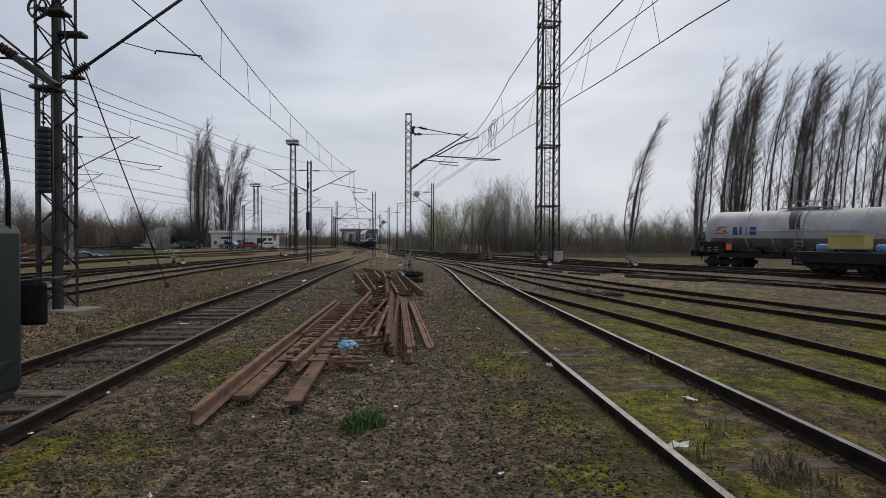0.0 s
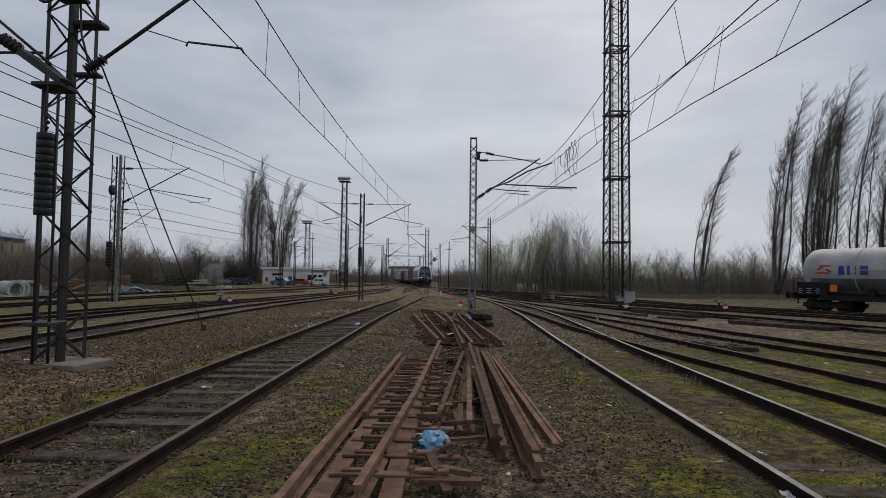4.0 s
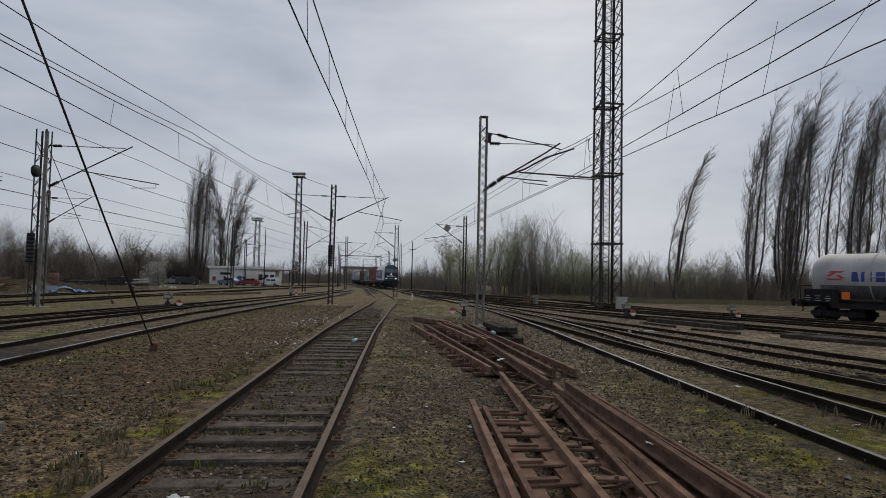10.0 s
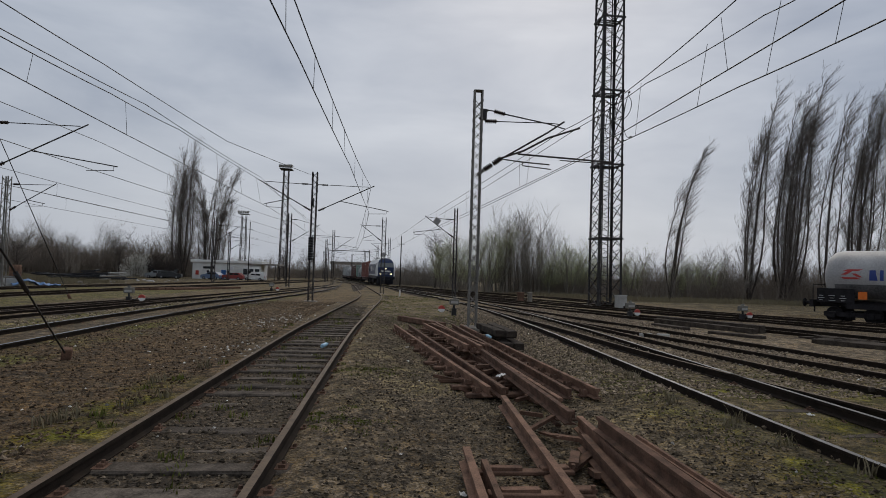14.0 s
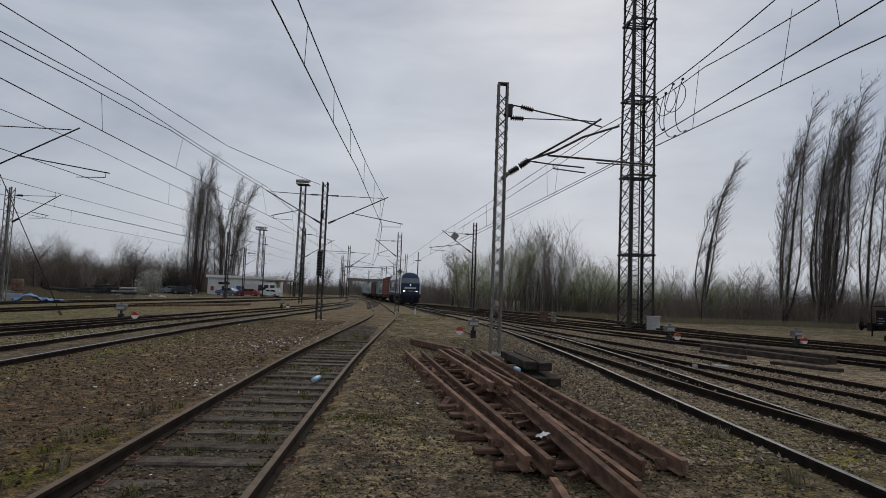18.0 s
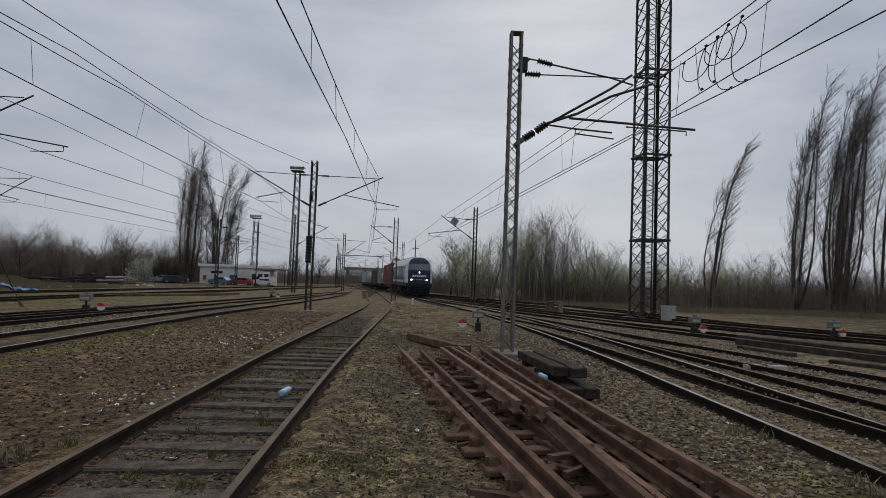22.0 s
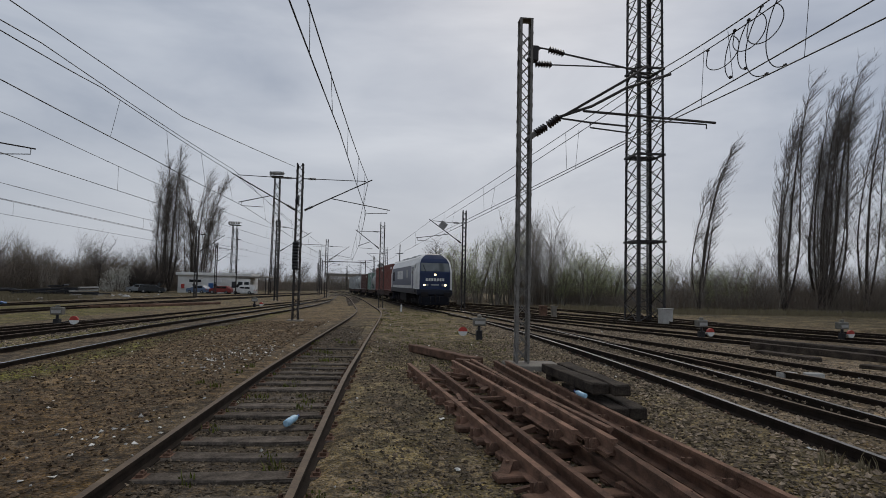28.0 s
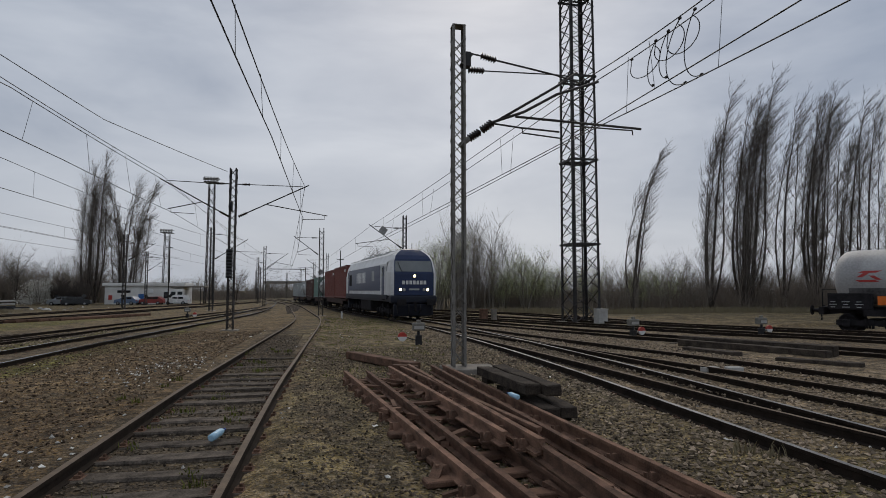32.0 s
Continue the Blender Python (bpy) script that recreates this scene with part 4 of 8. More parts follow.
catenary([(-4.2, -30, 5.6), (-3.74, 14.87, 5.6), (-3.55, 22, 5.5), (-3.32, 32, 5.45), (-3.12, 46.1, 5.2), (-4.2, 64, 4.75), (-7.6, 112, 4.7), (-14, 165, 4.6)], [(-4.4, -30, 7.0), (-3.82, 14.63, 6.97), (-3.65, 19.5, 6.45), (-3.48, 27, 6.28), (-3.28, 36, 6.32), (-3.05, 46.1, 6.7), (-4.36, 64, 5.85), (-7.6, 112, 5.9), (-14, 165, 5.8)], 0.03)
catenary([(4.6, -22, 5.6), (3.95, 12, 5.5), (3.85, 30.1, 5.45), (1.15, 60, 5.2), (-3.0, 112, 4.8), (-8, 150, 4.7)], [(4.4, -22, 7.2), (3.9, 10, 6.95), (3.75, 19.2, 6.55), (3.72, 25, 6.28), (3.75, 30.1, 6.6), (1.1, 60, 6.4), (-3.0, 112, 6.0), (-8, 150, 5.9)], 0.06)
catenary([(8.6, -15, 5.5), (5.48, 11.7, 5.5), (5.0, 17.5, 5.5), (4.7, 22, 5.5), (4.06, 30, 5.5), (1.6, 60, 5.2)], [(9.2, -15, 7.3), (5.55, 19.8, 6.98), (5.2, 22, 6.93), (4.65, 26, 6.86), (4.25, 30.1, 6.72), (2.2, 60, 6.6)], 0.05)
catenary([(-9.6, -40, 5.5), (-9.5, 22, 5.5), (-9.45, 36, 5.5), (-8.9, 46.1, 5.3), (-9.6, 81, 5.0), (-10, 128, 4.9)], [(-9.6, -25, 6.9), (-9.55, 0, 6.05), (-9.5, 14, 5.86), (-9.5, 22, 6.05), (-9.5, 28, 6.36), (-9.45, 33, 6.6), (-9.36, 46.1, 6.8), (-9.9, 81, 6.4), (-10, 128, 6.1)], 0.03)
wire([(-9.3, -40, 6.4), (-9.3, 10, 6.35), (-9.3, 22, 6.6), (-9.3, 27, 6.86), (-9.3, 38.5, 7.42), (-6.6, 46.1, 7.3)], 0.02)
wire([(-9.9, -40, 6.2), (-9.9, 20, 6.3), (-9.8, 31, 6.9), (-9.4, 46, 7.0), (-10.6, 81, 6.6)], 0.06)
catenary([(-14.5, -40, 5.5), (-14.5, 38, 5.7), (-13, 81, 5.8), (-13, 128, 5.6)], [(-14.5, -40, 6.8), (-14.5, 38, 7.0), (-13, 81, 7.1), (-13, 128, 6.9)], 0.4)
catenary([(-21, -40, 5.5), (-21, 38, 5.5), (-20, 90, 5.6), (-18, 150, 5.6)], [(-21, -40, 6.4), (-21, 38, 6.3), (-20, 90, 6.7), (-18, 150, 6.7)], 0.2)
catenary([(-26.5, -40, 5.6), (-26.5, 46, 5.65), (-25, 118, 5.7)], [(-26.5, -40, 6.6), (-26.5, 46, 6.6), (-25, 118, 6.9)], 0.2)


def coil():
    """Loose round loops of jumper cable hung between the overhead wires."""
    t = thing("jumper_cable", "loose loops of black jumper cable hung between overhead wires", "cable")

    def at(y, z, off=0.0):
        return (5.75 - 0.083 * (y - 12) + off, y, z)

    def loop(y0, z0, y1, z1, drop):
        """A round loop that leaves one clamp, swings out and under, and rises to the next."""
        cy, w = (y0 + y1) / 2, (y1 - y0) / 2 * 1.18
        pts = [at(y0, z0)]
        for k in range(1, 24):
            a = radians(58 - 254 * k / 24)
            s = k / 24
            top = z0 + (z1 - z0) * s
            pts.append(at(cy - w * math.cos(a), top - drop * (1 - math.sin(a)) * 0.52, 0.05 * math.sin(math.pi * s)))
        pts.append(at(y1, z1))
        bar(t, pts, 0.01, M_CABLE, "loop", 5)

    def lead(y0, z0, y1, z1, belly):
        """A cable that bows back from its clamp and hangs down to the wire below."""
        pts = []
        for k in range(17):
            s = k / 16
            pts.append(at(y0 + (y1 - y0) * s ** 3 + belly * math.sin(math.pi * s ** 0.8), z0 + (z1 - z0) * math.sin(math.pi / 2 * s), 0.04 * math.sin(math.pi * s)))
        bar(t, pts, 0.01, M_CABLE, "lead", 5)

    hung = ((26.78, 6.86), (27.19, 6.88), (27.53, 6.78), (27.92, 6.75), (28.74, 6.68))
    for j, k, drop in ((0, 2, 0.56), (1, 3, 0.52), (3, 4, 0.5)):
        loop(*hung[j], *hung[k], drop)
    for j, y, z, belly in ((0, 26.66, 5.6, 0.38), (1, 27.09, 5.6, 0.5), (2, 27.63, 5.9, 0.36), (3, 28.05, 5.88, 0.34)):
        lead(*hung[j], y, z, belly)
        clamp(t, at(y, z), (0.05, 0.07, 0.05))
    for y, z in hung:
        clamp(t, at(y, z), (0.05, 0.07, 0.05))


coil()


# ---- the train ----
M_NAVY = surface("navy_paint", (0.019, 0.035, 0.092), (0.014, 0.025, 0.07), rough=0.32, scale=2, fine=30, bump=0.03)
M_LOCO_WHITE = surface("loco_white_paint", (0.68, 0.69, 0.69), (0.5, 0.5, 0.49), rough=0.35, scale=1.5, fine=20, bump=0.03)
M_UNDER = surface("underframe_grime", (0.03, 0.028, 0.03), (0.014, 0.013, 0.014), rough=0.8, scale=4, fine=30, bump=0.2)
M_SKIRT = surface("dark_blue_skirt", (0.012, 0.015, 0.026), (0.008, 0.01, 0.018), rough=0.5, scale=3, fine=30, bump=0.05)
M_GLASS = surface("dark_cab_glass", (0.02, 0.024, 0.028), (0.015, 0.018, 0.02), rough=0.06, bump=0, spec=0.8)
# the grey base colour paints the reflected sky into the raked glass
M_SCREEN_SKY = surface("windscreen_sky_grey", (0.11, 0.125, 0.125), (0.08, 0.09, 0.09), rough=0.08, scale=1, bump=0, spec=1.0)
M_LAMP = glow("headlight_glow", (1.0, 0.83, 0.5), 5.0)
M_LAMP_OFF = surface("lamp_glass", (0.4, 0.4, 0.38), (0.3, 0.3, 0.28), rough=0.15, bump=0)
M_CONT_RED = surface("container_red", (0.21, 0.066, 0.05), (0.13, 0.045, 0.036), rough=0.6, scale=1.3, fine=25, bump=0.05)
M_CONT_GREEN = surface("container_green", (0.21, 0.31, 0.265), (0.14, 0.21, 0.18), rough=0.6, scale=1.3, fine=25, bump=0.05)
M_CONT_GREY = surface("container_grey", (0.4, 0.42, 0.41), (0.27, 0.28, 0.275), rough=0.5, scale=1.3, fine=25, bump=0.05)
M_CONT_BROWN = surface("container_brown", (0.11, 0.055, 0.045), (0.065, 0.035, 0.03), rough=0.6, scale=1.3, fine=25, bump=0.05)
M_WAGON = surface("wagon_frame_brown", (0.075, 0.045, 0.038), (0.035, 0.025, 0.022), rough=0.75, scale=3, fine=30, bump=0.1)
ROLLING = []


def wheel_mesh(r=0.46):
    bm = bmesh.new()
    m = Matrix.Rotation(radians(90), 4, "Y")
    for s in (-0.75, 0.75):
        revolve(bm, [(0.08, -0.06), (r - 0.09, -0.05), (r - 0.08, -0.065), (r + 0.03, -0.065 if s > 0 else 0.065), (r, -0.03 if s > 0 else 0.03), (r - 0.01, 0.065), (r - 0.08, 0.065), (r - 0.1, 0.03), (0.08, 0.06)], 20, Matrix.Translation((s, 0, 0)) @ m)
    tube(bm, (-0.9, 0, 0), (0.9, 0, 0), 0.075, 10)
    for k in range(3):
        box(bm, (0.79, math.cos(k * 2.09) * r * 0.55, math.sin(k * 2.09) * r * 0.55), (0.02, 0.1, 0.1))
    return mesh_of("wheelset", bm, M_UNDER)


WHEELSET = wheel_mesh()


def bogie(parent, y, base=1.9, axles=2, name="bogie"):
    """A bogie frame with its wheelsets; each wheelset turns on its axle."""
    ys = [y + (k - (axles - 1) / 2) * base for k in range(axles)]
    bm = bmesh.new()
    for s in (-1, 1):
        box(bm, (s * 1.0, y, 0.66), (0.12, base * (axles - 1) + 0.9, 0.26))
        for yy in ys:
            rounded(bm, (s * 1.03, yy, 0.63), (0.22, 0.36, 0.34), 0.05)
        for k in range(axles - 1):
            yy = (ys[k] + ys[k + 1]) / 2
            for d in (-0.13, 0.0, 0.13):
                tube(bm, (s * 1.03, yy + d, 0.4), (s * 1.03, yy + d, 0.85), 0.06, 8)
    box(bm, (0, y, 0.75), (2.0, 0.5, 0.2))
    b = part(name, bm, M_UNDER, parent)
    for yy in ys:
        w = piece("wheelset", WHEELSET, b, pose(0, yy, 0.63))
        ROLLING.append((w, yy))
    return b


def buffers(parent, y, s, square=True):
    for x in (-0.875, 0.875):
        bm = bmesh.new()
        tube(bm, (x, y, 1.06 + 0.17), (x, y + s * 0.48, 1.06 + 0.17), 0.1, 10)
        tube(bm, (x, y, 1.23), (x, y + s * 0.2, 1.23), 0.15, 10)
        if square:
            rounded(bm, (x, y + s * 0.5, 1.23), (0.55, 0.05, 0.36), 0.03)
        else:
            revolve(bm, [(0.24, -0.03), (0.25, 0), (0.2, 0.03)], 16, pose(x, y + s * 0.5, 1.23, 90, 0, 0))
        part("buffer", bm, M_UNDER, parent)


def coupling(parent, y, s):
    bm = bmesh.new()
    rounded(bm, (0, y + s * 0.15, 1.2), (0.12, 0.35, 0.14), 0.03)
    for k in range(3):
        rounded(bm, (0, y + s * 0.3, 1.1 - k * 0.17), (0.14, 0.05, 0.16), 0.03)
    part("coupling_hook", bm, M_UNDER, parent)


def locomotive():
    t = thing("diesel_locomotive", "navy and white diesel locomotive with lit headlights pulling containers", "locomotive")
    Z = 0.17
    sec = [(1.42, 1.3), (1.43, 2.9), (1.38, 3.35), (1.12, 3.88), (0.7, 4.15), (0.3, 4.24)]
    ring = [(-x, z) for x, z in sec] + [(x, z) for x, z in sec[::-1]]
    bm = bmesh.new()
    rows = [[bm.verts.new((x * k, y, z + Z)) for x, z in ring] for y, k in ((1.15, 1.0), (6, 1.0), (12, 1.0), (18.15, 1.0))]
    for r0, r1 in zip(rows, rows[1:]):
        for a in range(len(ring) - 1):
            bm.faces.new((r0[a], r0[a + 1], r1[a + 1], r1[a]))
        bm.faces.new((r0[-1], r0[0], r1[0], r1[-1]))
    part("body", bm, M_LOCO_WHITE, t, "white painted body shell")

    def rake(z):
        return 0.0 if z < 2.75 else (z - 2.75) * 0.34 if z < 3.55 else 0.27 + (z - 3.55) ** 1.3 * 1.05

    for y0, s in ((0.0, 1), (19.3, -1)):
        zs = [1.45, 2.0, 2.72, 2.8, 3.5, 3.58, 3.82, 4.02, 4.16]
        def half(z):
            return np.interp(z, [1.3, 2.9, 3.35, 3.88, 4.15, 4.24], [1.42, 1.43, 1.38, 1.12, 0.7, 0.3])
        def pt(u, z, lift=0.0):
            h = float(half(z))
            x = {0: 0, 1: min(1.2, h * 0.87), 2: h * 0.945, 3: h * 0.985, 4: h}[abs(u)] * (1 if u > 0 else -1)
            y = {0: 0.0, 1: 0.05, 2: 0.14, 3: 0.34, 4: 1.15}[abs(u)]
            y = min(y + rake(z), 1.15) if abs(u) < 4 else 1.15
            return Vector((x, y0 + s * (y - lift), z + Z))
        for name, cols, mat, text in (("nose_corner", (-4, -3, -2, -1), M_LOCO_WHITE, "white nose corner"), ("nose_corner", (1, 2, 3, 4), M_LOCO_WHITE, "white nose corner"), ("nose_panel", (-1, 0, 1), M_NAVY, "navy blue nose panel")):
            bm = bmesh.new()
            for z0, z1 in zip(zs, zs[1:]):
                for a, b in zip(cols, cols[1:]):
                    f = bm.faces.new([bm.verts.new(p) for p in (pt(a, z0), pt(b, z0), pt(b, z1), pt(a, z1))])
            bmesh.ops.remove_doubles(bm, verts=bm.verts[:], dist=0.001)
            if name == "nose_panel":
                top = bm.faces.new([bm.verts.new(p) for p in (pt(-1, 4.16), pt(1, 4.16), Vector((0.3, y0 + s * 1.15, 4.24 + Z)), Vector((-0.3, y0 + s * 1.15, 4.24 + Z)))])
            part(name, bm, mat, t, text)
        bm = bmesh.new()
        quad = [pt(-1, 2.84, 0.02), pt(0, 2.84, 0.02), pt(1, 2.84, 0.02), pt(1, 3.48, 0.02), pt(0, 3.48, 0.02), pt(-1, 3.48, 0.02)]
        for v in quad:
            v.x *= 0.95
        V = [bm.verts.new(p) for p in quad]
        bm.faces.new((V[0], V[1], V[4], V[5]))
        bm.faces.new((V[1], V[2], V[3], V[4]))
        part("windscreen", bm, M_SCREEN_SKY, t, "raked windscreen with the sky's reflection painted grey")
        bm = bmesh.new()
        a, b = pt(0, 2.86, 0.05), pt(0, 3.35, 0.05)
        beam(bm, a + Vector((-0.75, 0, 0)), b + Vector((-0.95, 0, 0.05)), 0.03, 0.02)
        part("wiper", bm, M_BLACK, t)
        for x, z in ((-0.82, 1.78), (0.82, 1.78), (0, 2.58)):
            bm = bmesh.new()
            p = Vector((x, y0 + s * (0.07 * abs(x) - 0.0), z + Z))
            revolve(bm, [(0.13, 0.0), (0.14, 0.04), (0.11, 0.05)], 16, Matrix.Translation(p) @ Matrix.Rotation(radians(90 * s), 4, "X"))
            housing = part("headlight", bm, M_BLACK, t)
            bm = bmesh.new()
            revolve(bm, [(0.085, 0.045), (0.07, 0.065), (0.02, 0.075)], 14, Matrix.Translation(p) @ Matrix.Rotation(radians(90 * s), 4, "X"))
            part("lens", bm, M_LAMP if s == 1 else M_LAMP_OFF, housing, "lit warm white headlight" if s == 1 else "")
            if x:
                bm = bmesh.new()
                q = p + Vector((-0.22 if x > 0 else 0.22, 0, 0))
                revolve(bm, [(0.09, 0.0), (0.09, 0.05), (0.05, 0.055)], 12, Matrix.Translation(q) @ Matrix.Rotation(radians(90 * s), 4, "X"))
                part("tail_lamp", bm, M_LAMP_OFF, t)
        # lettering and number kept as plain bars
        for k in range(7):
            bm = bmesh.new()
            x = (k - 3) * 0.215
            box(bm, (x, y0 + s * (0.045 * abs(x) - 0.012), 2.2 + Z), (0.155, 0.02, 0.22))
            part("name_bar", bm, M_LOCO_WHITE, t)
        bm = bmesh.new()
        box(bm, (0, y0 - s * 0.006, 1.8 + Z), (0.62, 0.02, 0.1))
        part("number_bar", bm, M_CONT_GREY, t)
        # lower front
        bm = bmesh.new()
        rounded(bm, (0, y0 + s * 0.32, 1.22 + Z), (2.8, 0.72, 0.46), 0.1)
        part("buffer_beam", bm, M_SKIRT, t)
        buffers(t, y0 - s * 0.02, -s)
        coupling(t, y0, -s)
        bm = bmesh.new()
        rounded(bm, (0, y0 + s * 0.2, 0.62 + Z), (2.4, 0.3, 0.75), 0.1, (12 * s, 0, 0))
        part("snowplough", bm, M_SKIRT, t)
        for x in (-1.05, -0.35, 0.35, 1.05):
            bm = bmesh.new()
            pipe(bm, [(x, y0 - s * 0.05, 1.1), (x, y0 - s * 0.1, 0.75), (x * 0.95, y0 + s * 0.05, 0.6)], 0.028, 6)
            part("brake_hose", bm, M_BLACK, t)
        for x in (-1.25, 1.25):
            bm = bmesh.new()
            pipe(bm, [(x, y0 + s * 0.1, 1.55 + Z), (x, y0 - s * 0.05, 1.55 + Z), (x, y0 - s * 0.05, 1.95 + Z), (x, y0 + s * 0.3, 1.95 + Z)], 0.018, 6)
            part("grab_rail", bm, M_LOCO_WHITE, t)
    for s in (-1, 1):
        def side(name, y0, y1, z0, z1, mat, out=0.012, text=""):
            bm = bmesh.new()
            box(bm, (s * (1.43 + out / 2), (y0 + y1) / 2, (z0 + z1) / 2 + Z), (out, y1 - y0, z1 - z0))
            return part(name, bm, mat, t, text)
        side("side_panel", 2.9, 17.2, 1.72, 3.3, M_NAVY, 0.012, "navy blue side panel")
        for k in range(7):
            side("name_bar", 8.6 + k * 0.62, 9.0 + k * 0.62, 2.25, 3.0, M_LOCO_WHITE, 0.022)
        side("logo_bar", 5.0, 5.9, 2.35, 3.0, M_CONT_GREY, 0.022)
        for y in (2.05, 17.25):
            d = side("cab_door", y - 0.32, y + 0.32, 1.4, 3.2, M_NAVY, 0.016, "navy cab door")
            bm = bmesh.new()
            box(bm, (s * 1.452, y, 2.85 + Z), (0.012, 0.42, 0.5))
            part("door_window", bm, M_GLASS, d)
        for y in (15.4,):
            side("grille", y, y + 1.3, 2.1, 2.95, M_UNDER, 0.02)
        side("sill", 0.9, 18.4, 1.22, 1.48, M_SKIRT, 0.03, "dark sill stripe")
        for y in (2.05, 17.25):
            bm = bmesh.new()
            for z in (0.5, 0.85, 1.2):
                box(bm, (s * 1.36, y, z + Z), (0.18, 0.5, 0.04))
            part("steps", bm, M_UNDER, t)
        bm = bmesh.new()
        pipe(bm, [(s * 1.2, 1.6, 3.98 + Z), (s * 1.2, 17.6, 3.98 + Z)], 0.03, 6)
        part("roof_rail", bm, M_LOCO_WHITE, t)
    bm = bmesh.new()
    rounded(bm, (0, 9.65, 0.75 + Z), (2.5, 4.6, 0.85), 0.12)
    part("fuel_tank", bm, M_UNDER, t)
    bm = bmesh.new()
    box(bm, (0, 9.65, 1.2 + Z), (2.75, 18.2, 0.25))
    part("underframe", bm, M_SKIRT, t)
    for y, w in ((5.0, 1.6), (8.5, 2.2), (12.5, 2.2), (15.5, 1.4)):
        bm = bmesh.new()
        rounded(bm, (0, y, 4.22 + Z), (1.1, w, 0.14), 0.03)
        part("roof_hatch", bm, M_CONT_GREY, t)
    bm = bmesh.new()
    tube(bm, (0.3, 1.7, 4.2 + Z), (0.3, 1.7, 4.62 + Z), 0.02, 6)
    part("aerial", bm, M_BLACK, t)
    bogie(t, 3.7, 1.85, 3)
    bogie(t, 15.6, 1.85, 3)

    # the part behind the cab is drawn in to the true length
    def drawn(y):
        return y if y < 2.6 else 2.6 + (y - 2.6) * 0.87
    for ob in t.children:
        for v in ob.data.vertices:
            v.co.y = drawn(v.co.y)
        for w in ob.children:
            if w.name.startswith("wheelset"):
                w.location.y = drawn(w.location.y)
            else:
                for v in w.data.vertices:
                    v.co.y = drawn(v.co.y)
    ROLLING[:] = [(w, drawn(y)) for w, y in ROLLING]
    return t


def flat_wagon(length):
    t = thing("container_wagon", "dark brown container flat wagon behind the locomotive", "wagon", group="container wagons")
    bm = bmesh.new()
    for x in (-1.1, 0, 1.1):
        beam(bm, (x, 0.3, 1.2), (x, length - 0.3, 1.2), 0.34, 0.14)
    for k in range(int(length / 1.8)):
        box(bm, (0, 0.8 + k * 1.8, 1.2), (2.4, 0.16, 0.2))
    part("deck_frame", bm, M_WAGON, t)
    for s in (-1, 1):
        bm = bmesh.new()
        box(bm, (s * 1.2, length / 2, 1.02), (0.06, length - 5.5, 0.4))
        part("side_sill", bm, M_WAGON, t)
    bogie(t, 2.0)
    bogie(t, length - 2.0)
    buffers(t, 0.35, -1, False)
    buffers(t, length - 0.35, 1, False)
    return t


def container(length, mat, label, h=2.59):
    t = thing("shipping_container", label, "container", group="shipping containers")
    base = 1.36
    for s in (-1, 1):
        bm = bmesh.new()
        n = int(length / 0.28)
        pts = []
        for k in range(n):
            y = 0.12 + k * (length - 0.24) / n
            w = (length - 0.24) / n
            pts += [(0, y), (0, y + w * 0.3), (-0.036, y + w * 0.5), (-0.036, y + w * 0.8)]
        pts.append((0, length - 0.12))
        lo = [bm.verts.new((s * (1.2 + a), y, base + 0.14)) for a, y in pts]
        hi = [bm.verts.new((s * (1.2 + a), y, base + h - 0.08)) for a, y in pts]
        for k in range(len(pts) - 1):
            bm.faces.new((lo[k], lo[k + 1], hi[k + 1], hi[k]))
        part("side_wall", bm, mat, t)
        bm = bmesh.new()
        box(bm, (s * 1.19, length / 2, base + 0.07), (0.06, length, 0.15))
        box(bm, (s * 1.19, length / 2, base + h - 0.05), (0.06, length, 0.1))
        part("side_rail", bm, mat, t)
        for y in (0.06, length - 0.06):
            bm = bmesh.new()
            box(bm, (s * 1.16, y, base + h / 2), (0.14, 0.13, h))
            part("corner_post", bm, mat, t)
        bm = bmesh.new()
        box(bm, (s * 1.212, 1.0, base + h - 0.45), (0.01, 0.9, 0.2))
        part("marking_bar", bm, M_PAINT_WHITE, t)
    for y in (0.05, length - 0.05):
        bm = bmesh.new()
        box(bm, (0, y, base + h / 2), (2.3, 0.05, h - 0.1))
        for x in (-0.8, -0.35, 0.35, 0.8):
            tube(bm, (x, y + (0.06 if y > 1 else -0.06), base + 0.1), (x, y + (0.06 if y > 1 else -0.06), base + h - 0.1), 0.025, 6)
        part("end_doors", bm, mat, t)
    bm = bmesh.new()
    box(bm, (0, length / 2, base + h), (2.4, length - 0.05, 0.03))
    part("roof_panel", bm, mat, t)
    return t


def tank_container(length, label):
    t = thing("tank_container", label, "container", group="shipping containers")
    base, h = 1.36, 2.59
    bm = bmesh.new()
    revolve(bm, [(0.3, 0.35), (0.9, 0.45), (1.12, 0.7), (1.14, 1.0), (1.14, length - 1.0), (1.12, length - 0.7), (0.9, length - 0.45), (0.3, length - 0.35)], 24, Matrix.Translation((0, 0, base + h / 2)) @ Matrix.Rotation(radians(-90), 4, "X"))
    part("tank", bm, M_CONT_GREY, t)
    for y in (0.06, length - 0.06):
        bm = bmesh.new()
        for s in (-1, 1):
            beam(bm, (s * 1.15, y, base), (s * 1.15, y, base + h), 0.13, 0.13)
            beam(bm, (s * 1.15, y, base), (0, y, base + h), 0.09, 0.09)
        for z in (0.06, h - 0.06):
            beam(bm, (-1.15, y, base + z), (1.15, y, base + z), 0.12, 0.12)
        part("end_frame", bm, M_CONT_GREY, t)
    for s in (-1, 1):
        bm = bmesh.new()
        beam(bm, (s * 1.15, 0, base + 0.07), (s * 1.15, length, base + 0.07), 0.12, 0.12)
        part("bottom_rail", bm, M_CONT_GREY, t)
    return t


